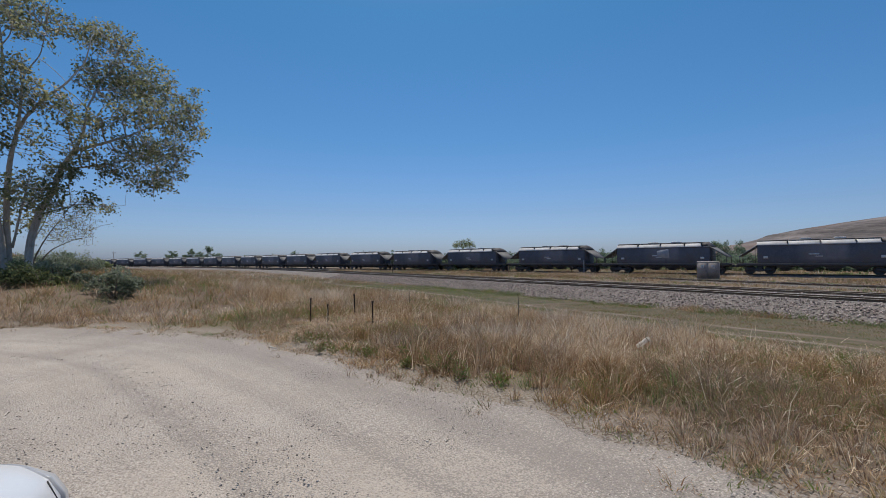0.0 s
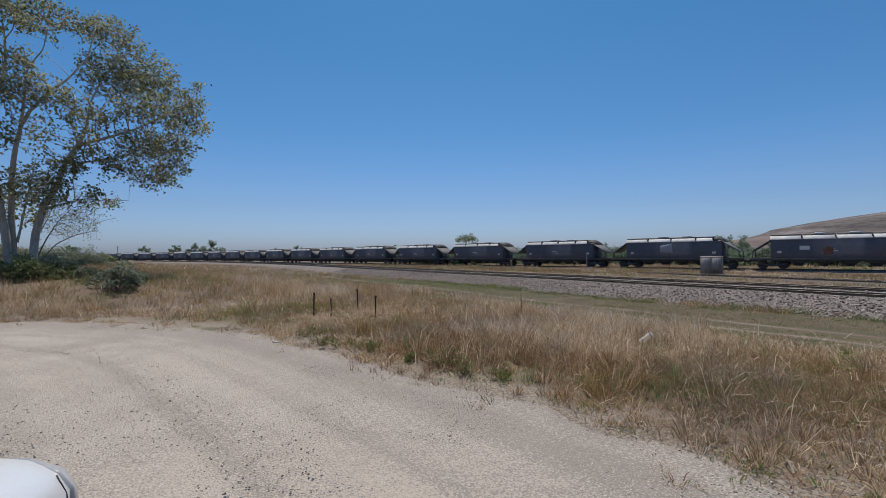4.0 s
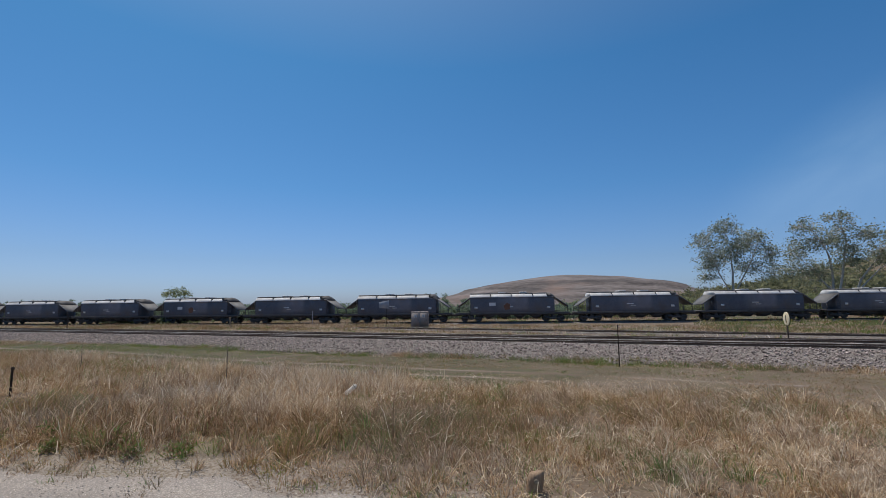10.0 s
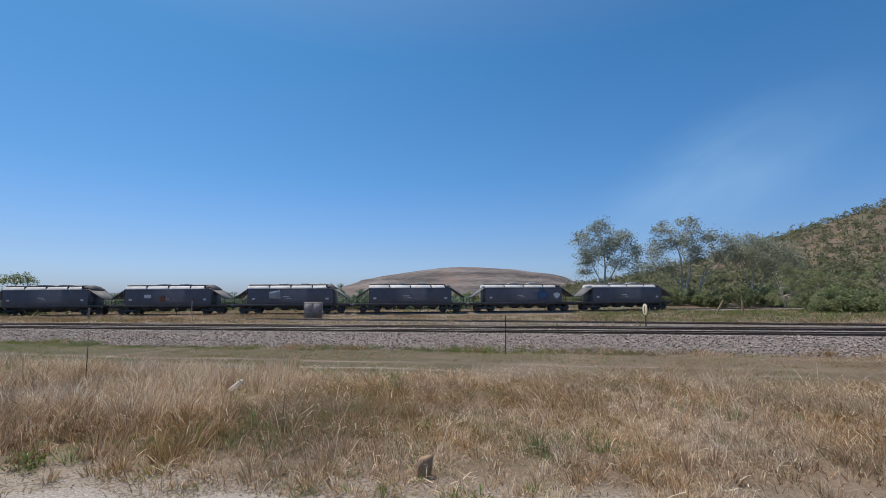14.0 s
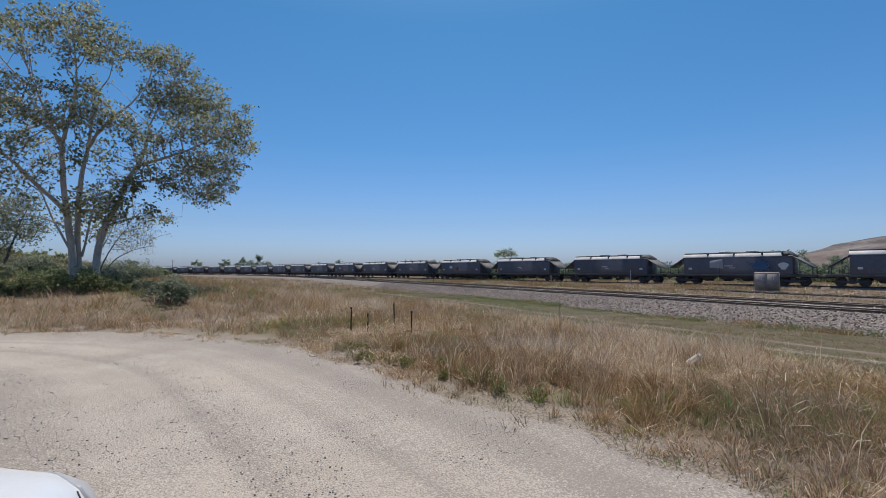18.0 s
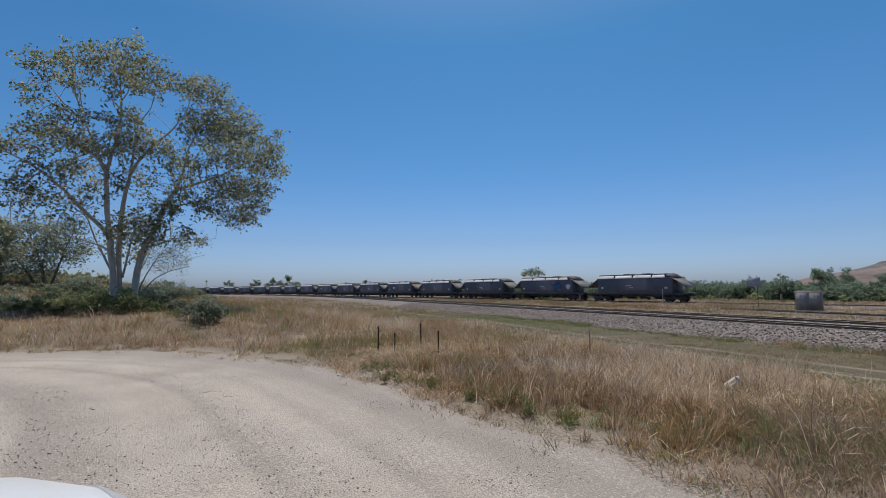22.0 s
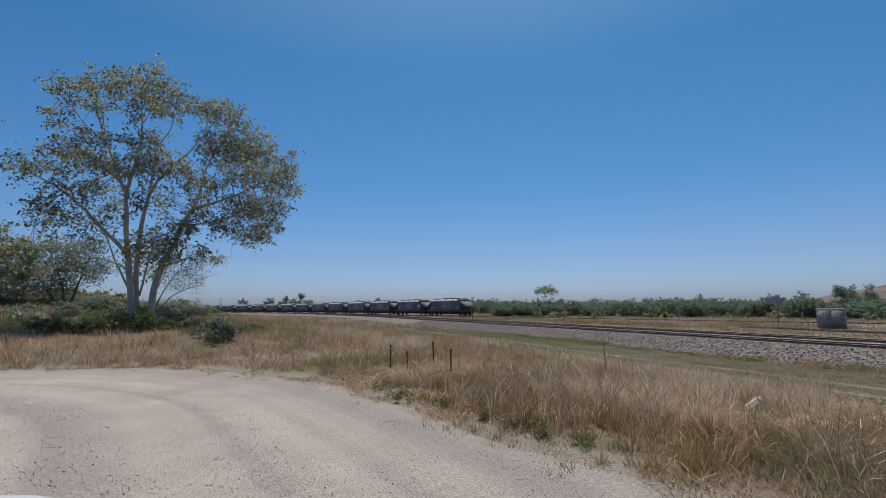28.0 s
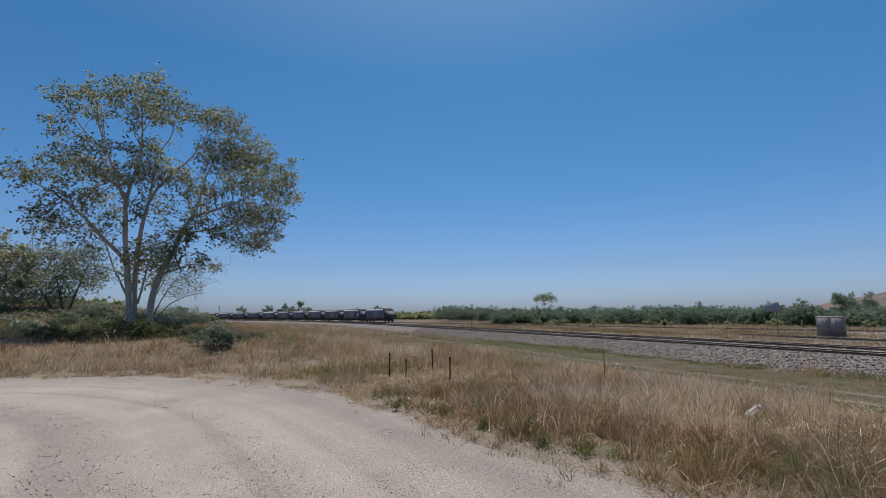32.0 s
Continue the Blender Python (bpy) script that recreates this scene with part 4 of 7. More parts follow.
def build_train():
    first = build_wagon()
    WAGONS.append(first)
    for k in range(1, 32):
        WAGONS.append(copy_thing(first, Matrix.Identity(4)))
    # a few wagons carry spray paint on the side that faces the road
    y = 1.41
    b = Build()
    b.add([(-4.0, y, 1.3), (-0.8, y, 1.3), (-0.8, y, 2.85), (-4.0, y, 2.85)], [(0, 1, 2, 3)])
    part("spray_paint", b, M_BLUE, WAGONS[1], "blue spray-painted patch")
    b = Build()
    b.add([(-4.4 + 0.42 * math.cos(a) * (1 + 0.25 * math.sin(3 * a)), y, 2.0 + 0.36 * math.sin(a)) for a in np.linspace(0, 5.9, 14)], [tuple(range(14))])
    part("spray_paint", b, M_MARK, WAGONS[1], "pale spray-painted blob")
    for k in (4, 7):
        b = Build()
        b.add([(0.3, y, 1.5), (0.9, y, 1.45), (1.0, y, 2.0), (0.6, y, 2.3), (0.2, y, 2.1)], [(0, 1, 2, 3, 4)])
        part("spray_paint", b, M_ORANGE, WAGONS[k], "faded orange spray-painted mark")
        b = Build()
        b.add([(2.0, y, 1.95), (2.8, y, 1.95), (2.8, y, 2.35), (2.0, y, 2.35)], [(0, 1, 2, 3)])
        part("name_board", b, M_MARK, WAGONS[k], "pale oblong board")
    for k, wgn in enumerate(WAGONS):
        wgn.matrix_basis = wagon_pose(TAIL[0][1] + (k + 0.5) * WAGON_PITCH)
    tagged(WAGONS[0], "dusty dark hopper wagon at the tail of the train")
    tagged(WAGONS[1], "dark hopper wagon with blue spray paint on its side")


build_train()


# ---- lineside things ----
def at_ground(x, y, dz=0.0, rz=0.0):
    return pose(x, y, float(land(x, y)) + dz, 0, 0, rz)


def build_hut(x, y, rz):
    h = group_empty("equipment_hut", at_ground(x, y, 0.0, rz))
    h.scale = (0.82, 0.82, 0.93)
    tagged(h, "small grey steel signalling hut with two white vents", "hut")
    b = Build()
    b.box(-1.12, 1.12, -0.75, 0.75, -0.3, 0.12, 0.02)
    part("plinth", b, M_HUT, h, "low plinth")
    b = Build()
    b.box(-1.05, 1.05, -0.68, 0.68, 0.1, 1.72, 0.03)
    part("body", b, M_HUT, h)
    b = Build()
    b.loft([[(sx * lx, sy * ly, z) for sx, sy in ((-1, -1), (1, -1), (1, 1), (-1, 1))] for z, lx, ly in ((1.72, 1.06, 0.69), (1.75, 1.06, 0.69), (1.8, 1.0, 0.6))])
    part("roof", b, M_HUT, h)
    for x0 in (-0.5, 0.52):
        b = Build()
        b.box(x0 - 0.48, x0 + 0.46, -0.7, -0.682, 0.2, 1.64)
        door = part("door", b, M_HUT, h, "flush steel door")
        b = Build()
        b.box(x0 - 0.15, x0 + 0.13, -0.72, -0.702, 1.12, 1.46)
        vent = part("vent", b, M_MARK, door, "white vent plate")
        b = Build()
        for z in (1.17, 1.26, 1.35):
            b.box(x0 - 0.12, x0 + 0.1, -0.735, -0.722, z, z + 0.03)
        b.box(x0 - 0.03, x0 + 0.01, -0.74, -0.735, 1.14, 1.42)
        part("louvre", b, M_HUT, door)
        b = Build()
        b.box(x0 + 0.33, x0 + 0.37, -0.74, -0.702, 0.8, 0.98, 0.008)
        part("door_handle", b, M_UNDER, door)
    return h


build_hut(-21.4, 43.0, 22)


def build_board(x, y, rz):
    s = group_empty("board_sign", at_ground(x, y, 0, rz))
    s.scale = (0.74, 0.74, 1.0)
    tagged(s, "grey sheet-metal board sign on a thin post", "sign")
    b = Build()
    b.tube([(0.35, 0, -0.2), (0.35, 0, 3.0)], 0.026, 8)
    part("post", b, M_IRON, s)
    b = Build()
    b.add([(-0.75, -0.05, 2.1), (0.78, -0.05, 2.02), (0.66, -0.05, 2.92), (-0.72, -0.05, 2.72), (-0.75, -0.02, 2.1), (0.78, -0.02, 2.02), (0.66, -0.02, 2.92), (-0.72, -0.02, 2.72)], [(0, 1, 2, 3), (7, 6, 5, 4), (0, 4, 5, 1), (1, 5, 6, 2), (2, 6, 7, 3), (3, 7, 4, 0)])
    part("board", b, M_SIGNBACK, s, "blank weathered grey sheet")
    return s


build_board(-25.8, 43.2, 30)


def build_disc_sign(x, y):
    s = group_empty("disc_sign", at_ground(x, y, 0, -80))
    tagged(s, "round cream trackside disc on a thin dark post", "sign")
    b = Build()
    b.tube([(0, 0, -0.2), (0, 0, 1.25)], 0.035, 8)
    part("post", b, M_IRON, s)
    b = Build()
    b.loft([[(0.36 * q * math.cos(a), yy, 1.52 + 0.36 * q * math.sin(a)) for a in np.linspace(0, 2 * math.pi, 24, endpoint=False)] for yy, q in ((-0.03, 0.95), (-0.024, 1.0), (0.0, 1.0))])
    part("disc", b, M_DISC, s)
    b = Build()
    b.box(-0.035, 0.035, -0.045, -0.031, 1.32, 1.72)
    part("mark", b, M_IRON, s, "dark painted bar")
    b = Build()
    b.loft([[(0.385 * q * math.cos(a), yy, 1.52 + 0.385 * q * math.sin(a)) for a in np.linspace(0, 2 * math.pi, 24, endpoint=False)] for yy, q in ((0.001, 1.0), (0.014, 1.0))])
    part("backing", b, M_IRON, s, "dark rim plate")
    return s


build_disc_sign(7.08, 30.8)


def build_picket(x, y, h, lean=0.0, label="thin dark star picket standing in dry grass", group=""):
    p = group_empty("star_picket", at_ground(x, y, 0, _rg.uniform(0, 90)) @ pose(0, 0, 0, lean, lean * 0.6, 0))
    tagged(p, label, "picket", group=group)
    b = Build()
    v = []
    for z, q in ((-0.15, 1), (h - 0.03, 1), (h, 0.6)):
        for j in range(3):
            a = 2 * math.pi * j / 3
            v.append([(0.021 * q * math.cos(a + d) * k, 0.021 * q * math.sin(a + d) * k, z) for d, k in ((-0.12, 1), (0.12, 1), (1.05, 0.22))])
    b.loft([[p3 for tri in v[3 * i:3 * i + 3] for p3 in tri] for i in range(3)])
    part("shaft", b, M_IRON, p)
    b = Build()
    b.box(-0.024, 0.024, -0.024, 0.024, h - 0.05, h + 0.01, 0.007)
    part("cap", b, M_IRON, p)
    return p


for px, py, ph, pl in ((-12.22, 3.83, 0.64, 1.0), (-12.38, 5.16, 0.68, -1.5), (-11.09, 5.12, 0.58, 1.2), (-11.89, 4.19, 0.48, 0.5)):
    build_picket(px, py, ph, pl, group="pickets round the slab")
build_picket(-0.9, 19.9, 1.62, 0.3, "tall thin dark picket at the foot of the ballast")


def build_slab(x, y):
    s = group_empty("marker_slab", at_ground(x, y, 0, 20))
    tagged(s, "bleached concrete marker slab among dry grass", "slab")
    b = Build()
    b.box(-0.4, 0.4, -0.16, 0.16, -0.12, 0.0, 0.02)
    part("slab", b, M_CONCRETE, s)
    return s


build_slab(-11.9, 4.6)


def build_indicator(x, y):
    s = group_empty("points_indicator", pose(x, y, -0.26))
    tagged(s, "dark points lever stand between the tracks", "lever")
    b = Build()
    b.box(-0.22, 0.22, -0.16, 0.16, -0.05, 0.18, 0.03)
    part("base", b, M_IRON, s)
    b = Build()
    b.tube([(0, 0, 0.1), (0, 0, 0.92)], 0.028, 8)
    part("stem", b, M_IRON, s)
    b = Build()
    b.box(-0.06, 0.3, -0.02, 0.02, 0.78, 0.95, 0.008)
    part("flag", b, M_IRON, s, "dark indicator flag")
    b = Build()
    b.tube([(0.05, 0.1, 0.16), (0.42, 0.3, 0.42)], 0.02, 6)
    part("handle", b, M_IRON, s)
    return s


build_indicator(17.8, 26.5)


def build_short_post(x, y, h, lean, mat, label):
    s = group_empty("short_post", at_ground(x, y) @ pose(0, 0, 0, 0, lean, 0))
    tagged(s, label, "post")
    b = Build()
    r = 0.1 if mat is M_WOOD else 0.05
    b.lathe([(r * 0.6, -0.2), (r, 0.0), (r, h - 0.04), (r * 0.7, h)], n=10)
    part("shaft", b, mat, s)
    return s


build_short_post(22.6, 56.0, 1.5, 0, M_WOOD, "squat grey timber post beside the loop line")
build_short_post(19.6, 55.2, 1.7, 28, M_WOOD, "pale post leaning in the grass")
build_short_post(38.5, 53.5, 1.4, 0, M_IRON, "thin dark post in the grass")
build_short_post(-61.0, 31.5, 1.9, 0, M_IRON, "thin dark post behind the tracks")
build_short_post(-45.6, 40.6, 1.2, 0, M_WOOD, "short grey post behind the tracks")
build_short_post(-38.1, 46.4, 1.9, 0, M_SIGNBACK, "thin grey post beside the loop line")


def build_marker(x, y):
    s = tagged(group_empty("track_marker", at_ground(x, y)), "small dark trackside marker lamp on a short stem", "marker")
    part("stem", Build().tube([(0, 0, -0.15), (0, 0, 0.75)], 0.035, 8), M_IRON, s)
    b = Build()
    b.loft([[(0.2 * q * math.cos(a), yy, 0.88 + 0.2 * q * math.sin(a)) for a in np.linspace(0, 2 * math.pi, 16, endpoint=False)] for yy, q in ((-0.12, 0.8), (-0.1, 1.0), (0.06, 1.0), (0.1, 0.7))])
    part("lamp_head", b, M_IRON, s, "dark round lamp head")


build_marker(-39.2, 45.4)
build_short_post(-33.0, 60.5, 1.1, 0, M_WOOD, "short timber stump in the grass")


def build_stump(x, y):
    s = group_empty("cut_log", at_ground(x, y, 0.0, 10) @ pose(0, 0, 0.02, 5, 8, 0))
    s.scale = (0.66, 0.66, 0.72)
    tagged(s, "short weathered cut timber stump in dry grass", "stump")
    b = Build()
    n = 14
    rings = []
    for z, q in ((-0.12, 0.98), (0.02, 1.05), (0.14, 0.98), (0.21, 0.92)):
        rings.append([(0.105 * q * (1 + 0.12 * math.sin(3 * a + z * 4) + 0.05 * math.sin(7 * a)) * math.cos(a), 0.085 * q * (1 + 0.1 * math.cos(2 * a)) * math.sin(a), z + 0.04 * math.cos(a)) for a in np.linspace(0, 2 * math.pi, n, endpoint=False)])
    b.loft(rings)
    part("log", b, M_WOOD, s)
    b = Build()
    b.lathe([(0.001, 0.0), (0.035, 0.0), (0.035, 0.012), (0.001, 0.016)], (0.02, -0.094, 0.13), "y", 10)
    part("knot", b, M_CUT, s, "pale sawn knot")
    return s


build_stump(-0.71, 4.38)


def build_bottle(x, y, dz, rz):
    s = group_empty("plastic_bottle", at_ground(x, y, dz, rz) @ pose(0, 0, 0, 0, -38, 0))
    s.scale = (0.62, 0.62, 0.62)
    tagged(s, "crumpled white plastic container lying on dry grass", "litter")
    b = Build()
    rings = []
    for x0, r in ((-0.24, 0.03), (-0.235, 0.07), (-0.2, 0.085), (-0.1, 0.078), (-0.02, 0.086), (0.08, 0.08), (0.15, 0.084), (0.2, 0.05), (0.22, 0.03)):
        rings.append([(x0, r * (1 + 0.14 * math.sin(3 * a + 20 * x0)) * math.cos(a), 0.85 * r * (1 + 0.12 * math.cos(2 * a + 31 * x0)) * math.sin(a)) for a in np.linspace(0, 2 * math.pi, 14, endpoint=False)])
    b.loft(rings)
    part("shell", b, M_PLASTIC, s)
    for q in (0.13,):
        b = Build()
        b.lathe([(0.075, q), (0.09, q + 0.005), (0.09, q + 0.02), (0.075, q + 0.025)], axis="x", n=14)
        part("band", b, M_TWIG, s, "dark band")
    return s


build_bottle(-5.22, 8.02, 0.2, 38)


def build_litter(x, y, rz, ln):
    s = tagged(group_empty("paper_litter", at_ground(x, y, 0.01, rz)), "flattened pale litter at the road edge", "litter")
    b = Build()
    b.loft([[(-ln, -0.04, 0), (-ln, 0.03, 0.002), (-ln, 0.0, 0.01)], [(0, -0.06, 0), (0, 0.05, 0), (0, 0.0, 0.018)], [(ln, -0.03, 0), (ln, 0.04, 0), (ln, 0.01, 0.008)]])
    part("scrap", b, M_PAPER, s)


for lx, ly, lr, ll in ((-9.0, 2.1, 15, 0.11), (-16.2, -3.9, 70, 0.24), (-16.0, -3.3, 62, 0.1), (-17.2, -5.6, 60, 0.1)):
    build_litter(lx, ly, lr, ll)


# ---- parked car ----
def build_car():
    """A white hatchback; its front corner shows. x forward, y left, z up from the road."""
    c = group_empty("parked_car")
    tagged(c, "white hatchback parked on the gravel road", "car")
    # body sections along x: (x, half width, sill, belt height, crown)
    sec = [(2.03, 0.34, 0.42, 0.6, 0.66), (2.0, 0.48, 0.3, 0.68, 0.74), (1.95, 0.59, 0.24, 0.735, 0.815), (1.87, 0.68, 0.22, 0.79, 0.886), (1.76, 0.755, 0.22, 0.832, 0.938), (1.62, 0.81, 0.22, 0.874, 0.972), (1.45, 0.845, 0.22, 0.91, 1.0), (1.25, 0.87, 0.22, 0.94, 1.02), (0.85, 0.885, 0.22, 0.96, 1.02), (0.2, 0.885, 0.22, 0.98, 1.04), (-1.0, 0.885, 0.22, 1.0, 1.04), (-1.7, 0.86, 0.24, 1.0, 1.04), (-2.0, 0.78, 0.3, 0.96, 1.0), (-2.08, 0.66, 0.4, 0.88, 0.92)]
    rows = np.array(sec)
    ends = np.vstack([2 * rows[0] - rows[1], rows, 2 * rows[-1] - rows[-2]])
    sec = []
    for i in range(1, len(rows)):
        for u in np.linspace(0, 1, 4, endpoint=False):
            p0, p1, p2, p3 = ends[i - 1:i + 3]
            sec.append(tuple(0.5 * (2 * p1 + (p2 - p0) * u + (2 * p0 - 5 * p1 + 4 * p2 - p3) * u * u + (3 * p1 - p0 - 3 * p2 + p3) * u ** 3)))
    sec.append(tuple(rows[-1]))
    rings = []
    for x, hw, z0, zb, zc in sec:
        prof = [(-hw * 0.9, z0), (-hw, z0 + 0.12), (-hw * 1.005, (z0 + zb) / 2), (-hw * 0.985, zb - 0.06), (-hw * 0.94, zb), (-hw * 0.8, zb + 0.046), (-hw * 0.4, zc - 0.006), (0, zc)]
        prof += [(-y, z) for y, z in prof[-2::-1]]
        rings.append([(x, y, z) for y, z in prof])
    b = Build()
    b.loft(rings)
    body = part("body", b, M_CAR, c, smooth=True)
    # cabin
    cab = [(1.02, 0.74, 1.0, 1.02), (0.35, 0.66, 1.0, 1.38), (-0.1, 0.63, 1.0, 1.46), (-1.0, 0.62, 1.0, 1.45), (-1.6, 0.6, 1.0, 1.34), (-1.95, 0.6, 0.98, 1.0)]
    b = Build()
    b.loft([[(x, -0.8, z0 - 0.02), (x, -hw, z1 - 0.05), (x, -hw * 0.85, z1), (x, hw * 0.85, z1), (x, hw, z1 - 0.05), (x, 0.8, z0 - 0.02)] for x, hw, z0, z1 in cab])
    part("glasshouse", b, M_GLASS, c, "dark tinted windows", smooth=False)
    b = Build()
    b.loft([[(x, -hw * 0.86, z1), (x, -hw * 0.86, z1 + 0.012), (x, hw * 0.86, z1 + 0.012), (x, hw * 0.86, z1)] for x, hw, z0, z1 in cab[1:5]])
    part("roof_panel", b, M_CAR, c)
    for sy in (-1, 1):
        for x0, x1, z0, z1, q in ((1.05, 0.32, 1.0, 1.4, 1), (-0.35, -0.4, 1.0, 1.46, 1), (-1.55, -1.2, 1.0, 1.44, 1)):
            b = Build()
            b.tube([(x0, sy * 0.8, z0), (x1, sy * 0.655, z1)], 0.03, 6)
            part("pillar", b, M_CAR, c)
        # headlight wrapping round the corner
        b = Build()
        rings = []
        for x, y0 in ((2.0, 0.62), (1.95, 0.62), (1.91, 0.65), (1.87, 0.69), (1.81, 0.75), (1.76, 0.8), (1.7, 0.86), (1.66, 0.9), (1.63, 0.935)):
            hw, zb, zc = (np.interp(-x, [-e[0] for e in sec], [e[k] for e in sec]) for k in (1, 3, 4))
            skin = lambda q: np.interp(q, (0.4, 0.8, 0.94), (zc - 0.006, zb + 0.046, zb))
            ring = [(x, sy * hw * (y0 - 0.02), skin(y0) - 0.025)]
            for q in np.linspace(y0, 0.94, 4):
                ring.append((x + 0.004, sy * (hw * q + 0.003), skin(q) + 0.004))
            ring += [(x + 0.01, sy * (hw * 0.985 + 0.007), zb - 0.06), (x + 0.008, sy * (hw + 0.004), zb - 0.13), (x, sy * hw * 0.95, zb - 0.15)]
            rings.append(ring)
        b.loft(rings if sy < 0 else [r[::-1] for r in rings])
        part("headlight", b, M_LAMPGLASS, c, "smoky clear headlight lens", smooth=True)
        b = Build()
        seam = []
        for x, q, dz in ((1.6, 0.945, 0.0), (1.585, 0.985, -0.06), (1.58, 1.003, -0.16), (1.58, 1.005, -0.3)):
            hw, zb, zc = (np.interp(-x, [-e[0] for e in sec], [e[k] for e in sec]) for k in (1, 3, 4))
            seam.append((x, sy * hw * q, zb + dz))
        b.tube(seam, 0.0026, 5)
        part("panel_gap", b, M_TRIM, c, "dark seam between bumper and guard")
        b = Build()
        b.loft([[(-1.98 + dx, sy * y, z0), (-1.98 + dx, sy * (y + 0.05), z0), (-1.98 + dx, sy * (y + 0.05), z1), (-1.98 + dx, sy * y, z1)] for dx, y, z0, z1 in ((-0.04, 0.6, 0.75, 0.92), (0.1, 0.76, 0.72, 0.95))])
        part("tail_light", b, M_ORANGE, c, "red tail lamp")
        b = Build()
        b.loft([[(0.45 + dx, sy * y, 0.98 + dz) for dz, y in ((0.0, 0.86), (0.0, 1.02), (0.14, 1.02), (0.14, 0.86))] for dx in (0.0, 0.1)])
        part("door_mirror", b, M_CAR, c)
        for x in (0.1, -0.9):
            b = Build()
            b.box(x - 0.12, x + 0.12, min(sy * 0.88, sy * 0.915), max(sy * 0.88, sy * 0.915), 0.84, 0.88, 0.006)
            part("door_handle", b, M_CAR, c)
        for x in (1.28, -1.3):
            b = Build()
            b.lathe([(0.2, 0.7 * sy), (0.3, 0.7 * sy), (0.315, 0.74 * sy), (0.315, 0.88 * sy), (0.29, 0.9 * sy), (0.2, 0.895 * sy)][:: sy], (x, 0, 0.31), "y", 24)
            wheel = part("wheel", b, M_TYRE, c, "black tyre", smooth=False)
            b = Build()
            b.lathe([(0.02, 0.84 * sy), (0.2, 0.84 * sy), (0.205, 0.895 * sy), (0.19, 0.885 * sy), (0.06, 0.87 * sy), (0.02, 0.88 * sy)][:: sy], (x, 0, 0.31), "y", 20)
            part("rim", b, M_ALLOY, wheel, "silver rim")
    b = Build()
    b.box(1.96, 2.035, -0.42, 0.42, 0.5, 0.6, 0.015)
    part("grille", b, M_TRIM, c)
    b = Build()
    b.box(2.0, 2.045, -0.26, 0.26, 0.36, 0.47, 0.008)
    part("number_plate", b, M_MARK, c, "blank white plate")
    return c


car = build_car()
car.matrix_basis = pose(-0.829, -1.551, 0.0, 0, 0, 160)


# ---- the hill's form, trees and scrub ----
HX, HY = 418.0, 372.0


def hill_z(x, y):
    """The steep hill, with a cutting for the loop line."""
    x, y = np.asarray(x, dtype=float), np.asarray(y, dtype=float)
    r = np.hypot(x - HX, y - HY)
    h = 92 * np.exp(-(r / 272.0) ** 2.5) - 1.0
    h = h + (6 * (vnoise(x, y, 55, 1) - 0.5) + 3.0 * (vnoise(x, y, 18, 2) - 0.5)) * sst(2, 22, h)
    step = 5.0
    led = np.floor(h / step) * step + step * sst(0.35, 0.75, (h / step) % 1)
    h = np.where(h > 4, h + (led - h) * 0.3, h) - 0.5
    gap = np.full(h.shape, 1e9)
    for i in range(0, len(LOOP[0]), 4):
        gap = np.minimum(gap, np.hypot(x - LOOP[1][i], y - LOOP[2][i]))
    gap = np.minimum(gap, np.abs(y - 28.0) * 0.8)
    return np.where(h > -0.9, -0.9 + (h + 0.9) * sst(7, 26, gap), h)


def terrain(x, y):
    return np.maximum(land(x, y), hill_z(x, y))


def leaf_cloud(P, size, rng, droop=0.5, tint=None, slim=0.32, far=False):
    """Leaves at the points P: pointed four-cornered blades, hanging at random. Returns vertices, corners, sizes, tints."""
    n = len(P)
    a = rng.random(n) * 2 * math.pi
    e = (rng.random(n) - droop) * 1.9
    d = np.stack([np.cos(a) * np.cos(e), np.sin(a) * np.cos(e), np.sin(e)], 1)
    side = np.cross(d, rng.normal(size=(n, 3)))
    side /= np.linalg.norm(side, axis=1)[:, None] + 1e-9
    s = (size * (0.6 + 0.8 * rng.random(n)))[:, None]
    if far:
        V = np.stack([P - side * s * slim, P + side * s * slim, P + d * s], 1)
        t = np.repeat(np.clip((0.5 if tint is None else tint) + rng.normal(size=n) * 0.1, 0, 1), 3)
        return V.reshape(-1, 3), np.arange(n * 3).reshape(n, 3), np.full(n, 3), t
    V = np.stack([P, P + d * s * 0.45 + side * s * slim, P + d * s, P + d * s * 0.45 - side * s * slim], 1)
    F = np.arange(n * 4).reshape(n, 4)
    t = np.repeat(np.clip((0.5 if tint is None else tint) + rng.normal(size=n) * 0.17, 0, 1), 4)
    return V.reshape(-1, 3), F, np.full(n, 4), t


def crown_points(centres, radii, per, rng, flat=0.7):
    """Leaf places: sprays of leaves round clump centres, thin towards the rim."""
    out = []
    for c, r in zip(centres, radii):
        k = max(4, int(per * r * r))
        tw = rng.normal(size=(max(3, k // 14), 3))
        tw /= np.linalg.norm(tw, axis=1)[:, None]
        tw *= (rng.random(len(tw)) ** 0.45)[:, None] * r * np.array([1, 1, flat])
        i = rng.integers(0, len(tw), k)
        out.append(np.asarray(c) + tw[i] * (0.75 + 0.35 * rng.random((k, 1))) + rng.normal(size=(k, 3)) * r * 0.13)
    return np.concatenate(out)


